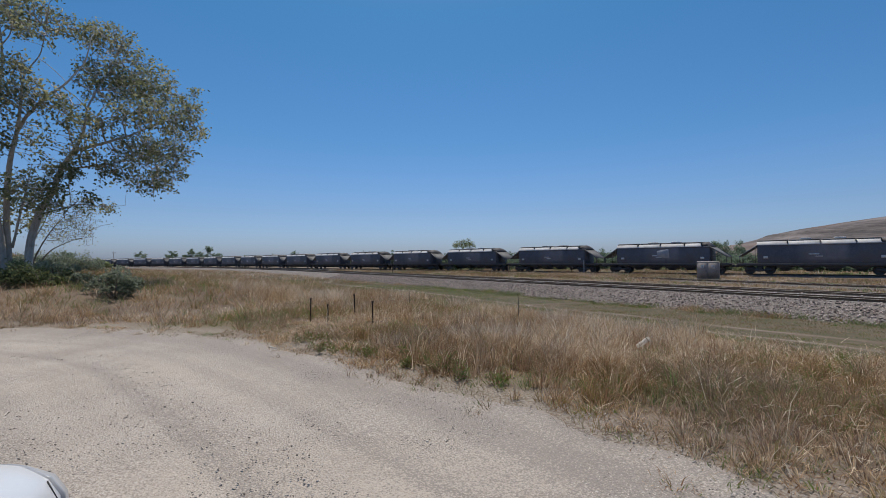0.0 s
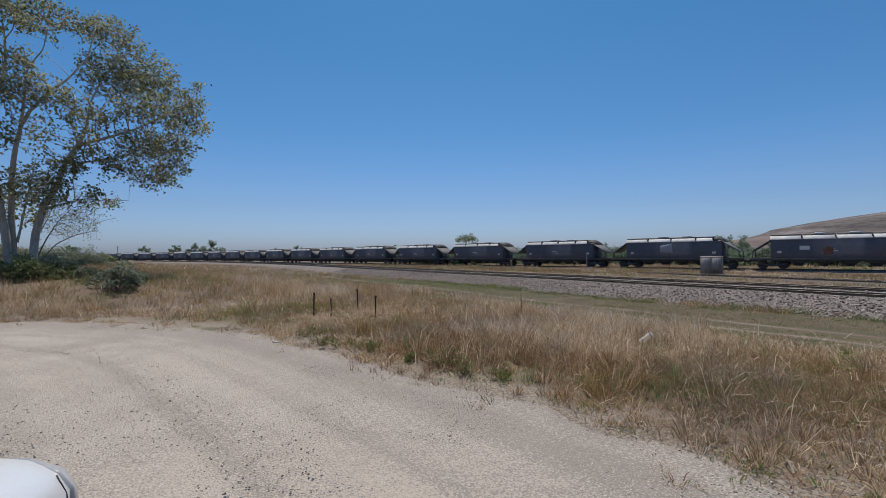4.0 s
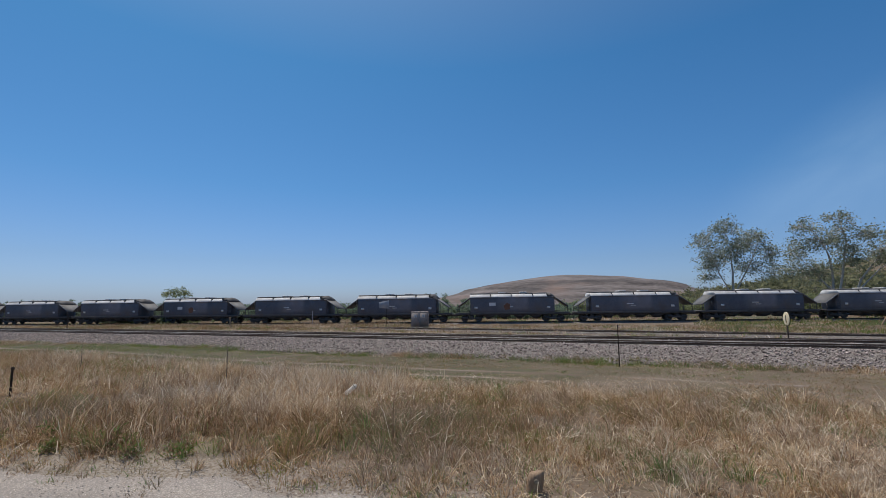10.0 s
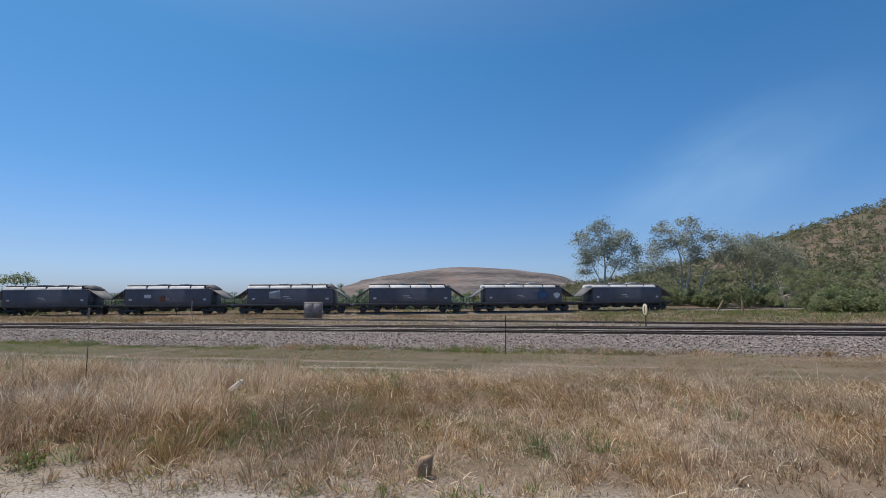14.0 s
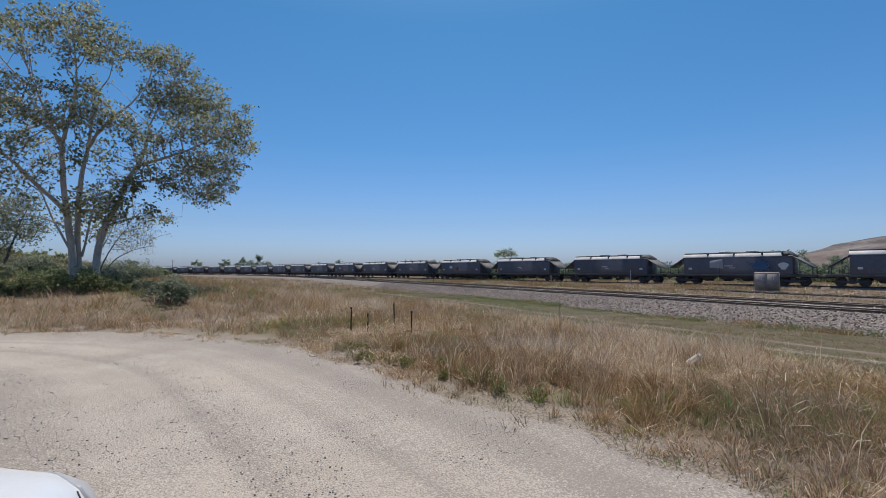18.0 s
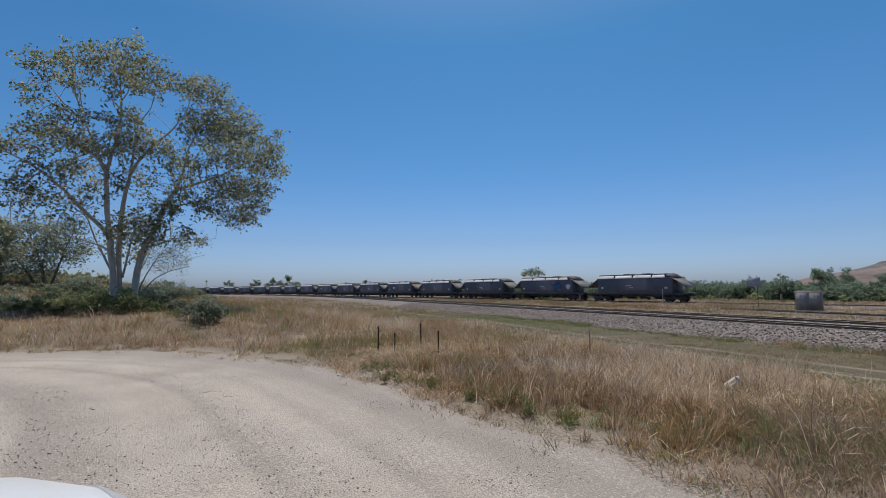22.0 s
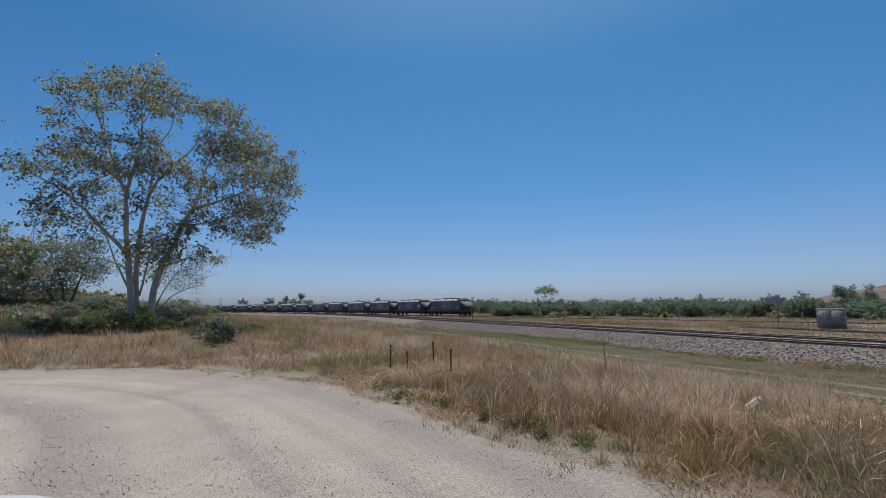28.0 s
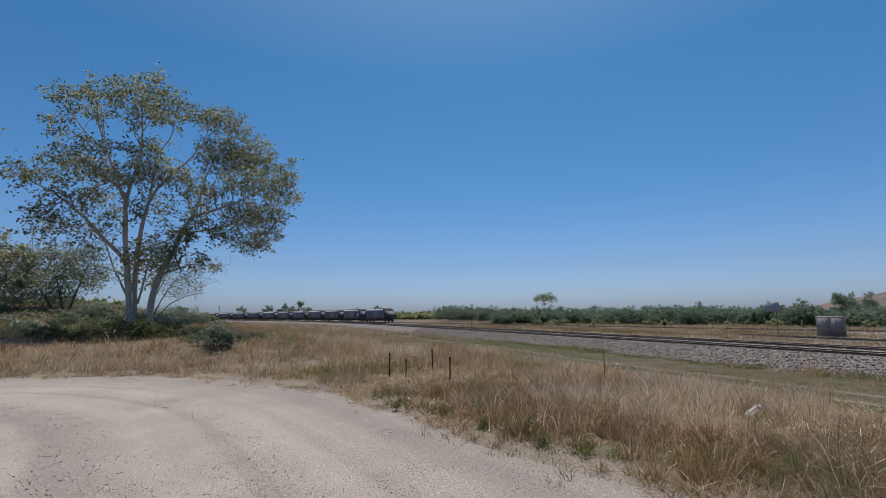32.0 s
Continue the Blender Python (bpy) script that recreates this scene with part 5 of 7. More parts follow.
def bend(p0, p1, rng, sag=0.12, n=5):
    """A crooked line from p0 to p1 that rises first and spreads later."""
    p0, p1 = np.asarray(p0, float), np.asarray(p1, float)
    L = np.linalg.norm(p1 - p0)
    out = []
    for i in range(n + 1):
        t = i / n
        q = p0 + (p1 - p0) * t
        q = q + np.array([0, 0, L * sag * math.sin(math.pi * t)])
        if 0 < i < n:
            q = q + rng.normal(size=3) * L * 0.05
        out.append(q)
    return out


def build_tree(name, m, stems, lobes, seed, label, leaf=0.16, per=150, clumps=5, bark=None, leaves=None, clump_r=0.75, twigs=5, slim=0.3, trunk_n=8, low=0.35, split=False, thin=1.0, twig_bark=None):
    """Stems are (points, radii); lobes are (centre, radius): each lobe gets clumps of leaves, a limb from the nearest stem, and twigs."""
    rng = np.random.default_rng(seed)
    t = group_empty(name, m)
    tagged(t, label, "tree")
    joints = []
    for pts, rad in stems:
        b = Build()
        fine, fr = [], []
        for i in range(len(pts) - 1):
            for j in range(4):
                q = j / 4
                fine.append(np.asarray(pts[i], float) * (1 - q) + np.asarray(pts[i + 1], float) * q + rng.normal(size=3) * rad[i] * 0.14)
                fr.append(rad[i] * (1 - q) + rad[i + 1] * q)
        fine.append(np.asarray(pts[-1], float))
        fr.append(rad[-1])
        b.tube(fine, fr, trunk_n)
        part("trunk" if pts[0][2] < 0.3 else "bough", b, bark or M_BARK, t, "pale smooth stem" if pts[0][2] < 0.3 else "long pale bough", smooth=True)
        zmax = max(p[2] for p in fine)
        joints += [(p, r) for p, r in zip(fine, fr) if p[2] > zmax * low]
    centres, radii = [], []
    bl, bt = Build(), Build()
    for c, R in lobes:
        c = np.asarray(c, float)
        best = min(joints, key=lambda q: np.linalg.norm(q[0] - c) + 1.2 * max(0, q[0][2] - c[2] + 0.4 * R))
        r0 = max(0.022, min(best[1] * 0.62, 0.03 + 0.035 * R)) * thin
        limb = bend(best[0], c, rng, n=7)
        bl.tube(limb, [r0 * (1 - 0.7 * i / (len(limb) - 1)) for i in range(len(limb))], 6)
        for _ in range(max(2, int(clumps * R * R * 0.55))):
            d = rng.normal(size=3)
            d *= (rng.random() ** 0.5) * R / np.linalg.norm(d)
            cc = c + d * np.array([1, 1, 0.8])
            j = limb[rng.integers(2, len(limb))]
            tw = bend(j, cc, rng, 0.08, 3)
            bl.tube(tw, [r0 * 0.4, r0 * 0.28, r0 * 0.2, r0 * 0.1], 5)
            centres.append(cc)
            rr = clump_r * (0.55 + 0.75 * rng.random())
            radii.append(rr)
            for _ in range(twigs):
                e = cc + rng.normal(size=3) * rr * 0.55
                bt.tube([cc - (cc - np.asarray(j)) * 0.2, cc + (e - cc) * 0.5 + rng.normal(size=3) * 0.05, e], [r0 * 0.16 + 0.004, r0 * 0.12 + 0.003, 0.003], 3)
        if split:
            part("limb", bl, bark or M_BARK, t, "forking pale limb", smooth=True)
            bl = Build()
    if not split:
        tagged(part("branchwork", bl, bark or M_BARK, t, "forking pale limbs", smooth=True), kind="stuff")
    if bt.v:
        tagged(part("twigwork", bt, twig_bark or M_TWIG, t, "fine grey twigs"), kind="stuff")
    P = crown_points(centres, radii, per, rng)
    tint = 0.46 + 0.3 * (vnoise(P[:, 0] * 3 + 50, P[:, 2] * 3 + 50, 4.0, 5) - 0.3)
    V, F, S, T = leaf_cloud(P, leaf, rng, 0.62, tint, slim)
    part("crown", fast_mesh("crown", V, F, S, leaves or M_LEAF, tint=T), None, t, "sparse olive-green leaves with gaps of sky")
    return t


def grow(joints, A, rng, reach, kill, step, up=0.12, wander=0.3):
    """Branches that grow from the stems' joints towards the places A: positions, parents (a joint's own index is below len(joints))."""
    P, par, kids = [np.asarray(p, float) for p, r in joints], [-1] * len(joints), [0] * len(joints)
    N = np.array(P)
    D = np.linalg.norm(A[:, None] - N[None], axis=2)
    near, dist = D.argmin(1), D.min(1)
    alive = np.ones(len(A), bool)
    for _ in range(90):
        use = alive & (dist < reach)
        if not use.any():
            break
        pull = {}
        for k in np.nonzero(use)[0]:
            d = (A[k] - P[near[k]]) / (dist[k] + 1e-9)
            pull.setdefault(near[k], []).append(d)
        fresh = []
        for i, ds in pull.items():
            if kids[i] > 3:
                continue
            d = np.mean(ds, 0) + rng.normal(size=3) * wander * 0.5 + np.array([0, 0, up])
            q = P[i] + d / (np.linalg.norm(d) + 1e-9) * step
            kids[i] += 1
            P.append(q), par.append(i), kids.append(0), fresh.append(len(P) - 1)
        if not fresh:
            break
        D = np.linalg.norm(A[:, None] - np.array([P[i] for i in fresh])[None], axis=2)
        j, dm = D.argmin(1), D.min(1)
        near = np.where(dm < dist, np.array(fresh)[j], near)
        dist = np.minimum(dist, dm)
        alive &= dist > kill
    return P, par


def colony_tree(name, m, stems, masses, seed, label, per=16, depth=2.5, leaf=0.14, per_tip=20, spread=0.17, slim=0.26, step=0.24, kill=0.28, reach=3.2, tip=0.011, bark=None, leaves=None, tone=0.46, trunk_n=8, droop=0.62, low=0.3, away=60.0):
    """A tree whose limbs fork again and again into the masses of its crown. Stems: ((x, z) points, thick and thin radius, y at foot and tip); masses: (x, z, half width, half height)."""
    rng = np.random.default_rng(seed)
    t = group_empty(name, m)
    tagged(t, label, "tree")
    joints = []
    for pts, r0, r1, y0, y1 in stems:
        n, fine, fr = len(pts) - 1, [], []
        for i in range(n * 5 + 1):
            u = i / (n * 5)
            q = np.array([np.interp(u * n, range(n + 1), [p[0] for p in pts]), y0 + (y1 - y0) * u ** 1.3, np.interp(u * n, range(n + 1), [p[1] for p in pts])])
            fine.append(q + rng.normal(size=3) * (0.05 + r0 * 0.2) * step * (0 < i < n * 5))
            fr.append(r0 + (r1 - r0) * u ** 0.85)
        fine = [fine[0]] + [(a + 2 * b + c) / 4 for a, b, c in zip(fine, fine[1:], fine[2:])] + [fine[-1]]
        foot = pts[0][1] < 0.6
        part("trunk" if foot else "bough", Build().tube(fine, fr, trunk_n), bark or M_BARK, t, "pale smooth stem" if foot else "long pale bough", smooth=True)
        joints += [(p, r) for p, r in zip(fine, fr) if p[2] > low * max(q[2] for q in fine) or not foot]
    A = []
    for x, z, rx, rz in masses:
        k = max(4, int(per * 3.1 * rx * rz / step ** 2 * 0.06))
        d = rng.normal(size=(k, 3)) * 0.44
        y = rng.uniform(-depth, depth)
        A.append(np.array([x * (1 + y / away), y, z + (z - 1.0) * y / away]) + d * np.array([rx, max(rx, rz, 2.5 * step), rz]))
    # thin sprays bridge the gaps between neighbouring masses
    mid = [(a.mean(0), len(a)) for a in A]
    for a, na in mid:
        for b, nb in sorted(mid, key=lambda q: np.linalg.norm(q[0] - a))[1:4]:
            k = int(0.1 * min(na, nb))
            A.append(a + (b - a) * rng.random((k, 1)) + rng.normal(size=(k, 3)) * step * 1.6)
    A = np.concatenate(A)
    P, par = grow(joints, A, rng, reach, kill, step)
    n0, n = len(joints), len(P)
    kids = [[] for _ in range(n)]
    for i in range(n0, n):
        kids[par[i]].append(i)
    rad, below = [tip] * n, [1] * n
    for i in range(n - 1, n0 - 1, -1):
        if kids[i]:
            rad[i] = max(tip, sum(rad[c] ** 2.5 for c in kids[i]) ** 0.4)
            below[i] = 1 + sum(below[c] for c in kids[i])
    rest = Build()
    for s in range(n0):
        for c in kids[s]:
            b = Build() if below[c] > 14 else rest
            todo = [(s, c)]
            while todo:
                a, i = todo.pop()
                line, rr = [P[a]], [min(rad[i], joints[a][1] * 0.7 if a < n0 else 9)]
                while True:
                    line.append(P[i]), rr.append(min(rad[i], rr[-1]))
                    if not kids[i]:
                        break
                    go = max(kids[i], key=lambda q: below[q])
                    todo += [(i, q) for q in kids[i] if q != go]
                    i = go
                if len(line) > 3:
                    line = [line[0]] + [(u + 2 * v + w) / 4 for u, v, w in zip(line, line[1:], line[2:])] + [line[-1]]
                b.tube(line, rr, 5 if rr[0] > 2.5 * tip else 3)
            if b is not rest:
                part("limb", b, bark or M_BARK, t, "forking pale limb", smooth=True)
    if rest.v:
        tagged(part("twigwork", rest, bark or M_BARK, t, "fine pale twigs", smooth=True), kind="stuff")
    tips = np.array([P[i] for i in range(n0, n) if below[i] <= 2])
    i = np.repeat(np.arange(len(tips)), per_tip)
    i = i[rng.random(len(i)) < 0.25 + 0.75 * rng.random(len(tips))[i]]
    L = tips[i] + rng.normal(size=(len(i), 3)) * spread * np.array([1, 1, 0.7])
    tint = tone + 0.3 * (vnoise(L[:, 0] * 3 + 50, L[:, 2] * 3 + 50, 4.0, 5) - 0.3) + 0.12 * rng.normal(size=len(tips))[i]
    V, F, S, T = leaf_cloud(L, leaf, rng, droop, tint, slim)
    part("crown", fast_mesh("crown", V, F, S, leaves or M_LEAF, tint=T), None, t, "sparse olive-green leaves with gaps of sky")
    return t


def place(az, dist):
    return -math.sin(radians(az)) * dist, math.cos(radians(az)) * dist


def side_pose(az, dist, dz=0.0):
    """A pose at that bearing, turned so that local x runs to the viewer's right and y away."""
    x, y = place(az, dist)
    return pose(x, y, float(terrain(x, y)) + dz, 0, 0, az)


# the large gum beside the road: three main stems from one root, forking into long thin boughs
gum_stems = [
    ([(0.0, -0.5), (-0.2, 2.1), (-0.4, 3.6), (-0.6, 5.1), (-0.7, 6.6), (-0.7, 7.3), (-0.5, 8.2), (-0.2, 9.8), (-0.3, 11.4), (-0.4, 12.8)], 0.2, 0.02, 0, 0.3),
    ([(0.2, -0.5), (0.0, 2.7), (-0.0, 4.5), (0.1, 5.8), (0.3, 6.9), (0.6, 7.7), (1.2, 8.6), (2.0, 9.5), (2.7, 10.7), (2.9, 11.9)], 0.15, 0.02, 0.3, -1.2),
    ([(0.7, -0.5), (0.8, 1.6), (1.1, 3.4), (1.6, 4.3), (1.9, 5.5), (2.4, 6.5), (2.8, 7.5), (2.9, 8.7), (3.4, 10.1), (4.3, 11.9)], 0.19, 0.02, -0.1, 0.9),
    ([(-0.7, 7.3), (-1.2, 7.7), (-1.8, 8.2), (-2.5, 8.7), (-3.5, 9.1)], 0.08, 0.015, 0.1, -1),
    ([(-0.7, 6.9), (-1.3, 8.5), (-1.7, 9.6), (-2.1, 10.8), (-2.4, 11.9)], 0.08, 0.012, 0.1, 1),
    ([(-1.7, 9.6), (-2.6, 10.4), (-3.3, 11.4), (-3.8, 12.0)], 0.045, 0.012, 0.5, 1),
    ([(0.3, 6.9), (0.4, 8.3), (0.5, 9.8), (1.1, 11.0), (1.3, 12.4)], 0.08, 0.012, -0.2, 0.9),
    ([(2.4, 6.5), (3.7, 7.1), (4.5, 7.5), (5.4, 8.1), (6.5, 8.9), (7.6, 9.5)], 0.085, 0.015, 0.2, -0.6),
    ([(1.9, 5.5), (3.3, 5.8), (4.8, 6.3), (5.7, 5.9), (6.5, 5.3)], 0.06, 0.012, 0.1, -1),
    ([(-0.4, 3.6), (-0.8, 4.2), (-1.6, 5.0), (-2.3, 5.8), (-2.9, 6.4), (-3.6, 6.9), (-4.4, 7.3), (-5.3, 7.6)], 0.13, 0.018, 0, -0.8),
    ([(-0.2, 1.8), (-0.9, 3.3), (-1.4, 4.7), (-2.2, 5.3), (-3.2, 5.2)], 0.06, 0.012, 0, 0.6),
    ([(-0.2, 2.9), (-1.2, 3.4), (-2.6, 3.7), (-4.1, 3.9), (-4.9, 3.6)], 0.045, 0.012, 0, -1.2),
    ([(1.1, 3.2), (2.6, 3.8), (3.5, 3.7), (4.4, 3.8)], 0.04, 0.01, -0.1, -0.8),
    ([(0.2, 1.6), (0.5, 3.5), (0.7, 4.6), (0.8, 5.4)], 0.06, 0.015, 0.2, -0.7),
]
gum_top = [(-3.9, 12.4, 0.6, 0.5), (-2.8, 13.0, 0.6, 0.6), (-1.6, 12.9, 0.7, 0.8), (-1.1, 13.7, 0.6, 0.5), (-0.1, 13.9, 0.9, 0.8), (1.0, 12.8, 1.2, 1.0), (1.9, 13.3, 0.5, 0.5), (3.4, 12.7, 1.2, 0.8), (4.5, 12.7, 0.8, 0.9), (-4.0, 10.8, 0.4, 0.6), (-3.3, 12.0, 0.6, 0.4), (-0.3, 12.5, 0.8, 0.8)]
gum_middle = [(-3.5, 9.4, 0.8, 0.5), (-2.2, 9.9, 0.8, 0.5), (-2.8, 8.9, 1.4, 0.5), (-1.7, 8.4, 1.1, 0.5), (-0.7, 8.6, 0.6, 0.6), (0.2, 9.1, 1.1, 0.9), (1.3, 9.0, 0.8, 0.8), (0.4, 10.5, 0.5, 0.6), (-0.5, 10.2, 0.5, 0.4), (-2.3, 11.7, 0.4, 0.4)]
gum_right = [(3.2, 11.0, 0.9, 0.7), (4.7, 11.1, 1.6, 1.1), (6.2, 10.5, 1.2, 1.4), (4.0, 9.9, 1.2, 0.6), (8.0, 9.8, 0.7, 1.0), (8.2, 8.8, 0.7, 0.8), (6.1, 9.1, 0.9, 0.8), (4.8, 8.9, 0.9, 0.6), (3.3, 8.3, 1.0, 0.5), (2.2, 8.6, 0.5, 0.7), (7.2, 8.7, 0.6, 0.7)]
gum_low = [(5.1, 6.9, 1.3, 0.8), (6.4, 7.3, 1.3, 0.8), (7.8, 7.4, 0.6, 0.5), (4.2, 5.9, 0.9, 0.5), (6.1, 5.4, 1.1, 0.6), (7.0, 6.3, 0.8, 0.9), (2.8, 6.9, 0.6, 0.6), (2.1, 5.7, 0.7, 0.6), (1.6, 4.8, 0.7, 0.5), (0.6, 4.4, 0.8, 0.6), (1.5, 3.7, 0.7, 0.4), (3.9, 3.8, 0.7, 0.3), (3.1, 4.1, 0.5, 0.3)]
gum_left = [(-5.0, 7.9, 0.7, 0.4), (-5.4, 8.4, 0.3, 0.3), (-4.4, 8.6, 0.4, 0.4), (-3.7, 8.1, 0.7, 0.4), (-3.4, 7.3, 0.5, 0.4), (-4.1, 6.1, 0.8, 0.5), (-2.8, 6.8, 0.6, 0.5), (-3.1, 5.5, 0.8, 0.5), (-2.1, 7.2, 0.7, 0.5), (-1.4, 6.4, 0.5, 0.5), (-1.6, 5.4, 0.5, 0.4), (-0.2, 6.8, 0.5, 0.6), (0.4, 3.1, 0.5, 0.4), (-0.4, 4.2, 0.4, 0.4), (-4.2, 5.2, 0.5, 0.3), (1.0, 7.0, 0.4, 0.7), (-2.4, 4.8, 0.4, 0.2), (0.1, 3.9, 0.6, 0.5), (0.9, 3.0, 0.5, 0.5), (1.2, 4.4, 0.6, 0.5), (-0.2, 3.2, 0.4, 0.5)]
colony_tree("gum_tree", side_pose(100.0, 29.0, -0.12), gum_stems, [(x * 0.965 - 0.06 * max(x - 3, 0), z * 0.972, rx, rz) for x, z, rx, rz in gum_top + gum_middle + gum_right + gum_low + gum_left], 11, "tall spreading gum tree with pale stems and olive leaves", per=60, kill=0.2, step=0.22, per_tip=15, spread=0.16, leaf=0.15, slim=0.3, tip=0.017, depth=2.6, away=29.0, tone=0.33)

# a second gum out of view whose outer boughs reach in over the bank
colony_tree("leaning_gum", side_pose(117.5, 24.0), [([(0, -0.3), (0.3, 2.4), (0.8, 5.0), (1.0, 8.0)], 0.22, 0.05, 0, 0.2), ([(0.4, 2.6), (1.4, 3.0), (2.5, 3.1), (3.2, 3.5)], 0.06, 0.015, 0, 0.1)], [(3.0, 3.5, 0.6, 0.3), (3.5, 3.8, 0.3, 0.25), (2.6, 3.2, 0.4, 0.3), (2.0, 3.7, 0.6, 0.4), (0.6, 8.4, 1.2, 0.8), (-1.3, 7.4, 1.2, 0.7), (-0.6, 5.6, 1.0, 0.6), (0.9, 6.6, 0.6, 0.6)], 21, "gum tree with boughs reaching over the bank", per=50, kill=0.2, step=0.22, per_tip=26, leaf=0.15, slim=0.3, depth=0.5)


def random_lobes(rng, n, w, h0, h1, r):
    out = []
    for _ in range(n):
        z = rng.uniform(h0, h1)
        q = math.sqrt(max(0.05, 1 - ((z - (h0 * 0.6 + h1 * 0.4)) / (h1 - h0) * 1.5) ** 2))
        a, d = rng.uniform(0, 6.28), w * q * rng.random() ** 0.5
        out.append(((d * math.cos(a), d * math.sin(a) * 0.8, z), r * rng.uniform(0.7, 1.25)))
    return out


def simple_stems(rng, h, r, n):
    out = []
    for k in range(n):
        a = rng.uniform(0, 6.28)
        lx, ly = math.cos(a) * h * 0.16, math.sin(a) * h * 0.16
        out.append(([(0.1 * lx, 0.1 * ly, -0.3), (lx * 0.3, ly * 0.3, h * 0.3), (lx * 0.8, ly * 0.8, h * 0.6), (lx * 1.3, ly * 1.3, h * 0.85)], [r, r * 0.8, r * 0.5, r * 0.2]))
    return out


def small_tree(az, dist, h, w, seed, label, n=14, leaf=0.3, per=60, r=1.3, dz=0.0, base=0.3, stems=2, mat=None, name="tree", twigs=1):
    rng = np.random.default_rng(seed)
    return build_tree(name, side_pose(az, dist, dz), simple_stems(rng, h, 0.014 * h, stems), random_lobes(rng, n, w, h * base, h * 0.93, r), seed + 1, label, leaf=leaf, per=per, clumps=4.0, clump_r=r * 0.55, twigs=twigs, leaves=mat, trunk_n=6)


colony_tree("tree", side_pose(106.0, 46), [
    ([(0.4, -0.6), (0.2, 1.1), (-0.2, 2.4), (-0.7, 3.7)], 0.13, 0.03, 0, 0.3),
    ([(0.6, -0.6), (1.0, 1.3), (1.4, 2.9), (1.9, 4.3)], 0.11, 0.03, 0, -0.4),
    ([(0.2, -0.6), (-0.8, 1.1), (-1.5, 2.3), (-2.2, 3.1)], 0.1, 0.03, 0.2, 0.6),
], [(-0.7, 4.3, 1.3, 0.7), (-2.0, 3.3, 1.1, 0.7), (1.0, 4.0, 1.4, 0.8), (2.0, 4.7, 0.8, 0.5), (0.1, 2.8, 1.9, 0.8), (-1.5, 2.0, 1.3, 0.8), (1.5, 2.4, 1.3, 0.7), (-2.9, 3.4, 0.6, 0.6), (-0.2, 1.2, 1.5, 0.6), (2.6, 3.1, 0.6, 0.5), (-2.5, 2.3, 0.8, 0.7)], 31, "bushy green tree on the bank", per=95, away=46.0, depth=1.3, leaf=0.17, per_tip=22, spread=0.28, slim=0.32, step=0.3, kill=0.26, leaves=M_GUMGREY, bark=M_TWIG, tone=0.4)
small_tree(111.0, 45, 5.2, 3.0, 35, "bushy green tree on the bank", n=34, leaf=0.15, per=400, r=1.15, base=0.2, mat=M_GUMGREY)
colony_tree("tree", side_pose(97.5, 37), [
    ([(-0.6, 0.3), (-0.1, 1.8), (0.4, 2.8), (1.1, 3.8)], 0.05, 0.015, 0, 0.3),
    ([(-0.5, 0.3), (0.4, 1.6), (1.4, 2.2), (2.2, 2.4)], 0.04, 0.012, 0, -0.5),
    ([(-0.7, 0.3), (-0.4, 2.2), (0.1, 3.3), (0.3, 4.3)], 0.045, 0.012, 0.1, 0.4),
], [(1.4, 3.4, 1.3, 0.9), (0.8, 2.5, 1.0, 0.6), (2.0, 2.4, 0.6, 0.5), (0.3, 3.7, 0.8, 0.7), (2.0, 4.1, 0.5, 0.5), (0.1, 2.6, 0.6, 0.6), (1.5, 4.4, 0.7, 0.6)], 41, "thin half-bare grey tree behind the gum", per=70, depth=0.8, leaf=0.1, per_tip=6, spread=0.15, step=0.2, kill=0.18, bark=M_TWIG, tip=0.012)
colony_tree("tree", side_pose(-8.6, 112, -0.8), [
    ([(-0.6, 0.4), (-0.4, 7.7), (-0.3, 11.7), (-1.1, 16.5)], 0.3, 0.06, 0, 0.6),
    ([(-0.5, 3.7), (-2.7, 9.1), (-3.8, 13.2), (-4.7, 15.9)], 0.16, 0.05, 0, -1),
    ([(-0.2, 5.0), (2.6, 10.3), (4.0, 13.6), (4.7, 15.5)], 0.16, 0.05, 0.2, 1),
], [(-5.1, 15.9, 1.9, 1.9), (-1.0, 18.5, 2.1, 1.4), (-3.5, 11.8, 2.6, 1.9), (4.1, 16.2, 1.8, 1.3), (5.9, 12.6, 1.5, 1.9), (0.1, 13.7, 2.3, 1.9), (-4.9, 8.4, 1.3, 1.3), (2.2, 10.0, 2.0, 1.6), (6.5, 9.1, 1.3, 1.6), (2.1, 15.0, 1.5, 1.6)], 51, "tall open gum tree behind the train", per=90, away=112.0, depth=3.5, leaf=0.34, per_tip=30, spread=0.55, step=0.55, kill=0.5, reach=7, tip=0.035, leaves=M_GUMGREY, tone=0.42)
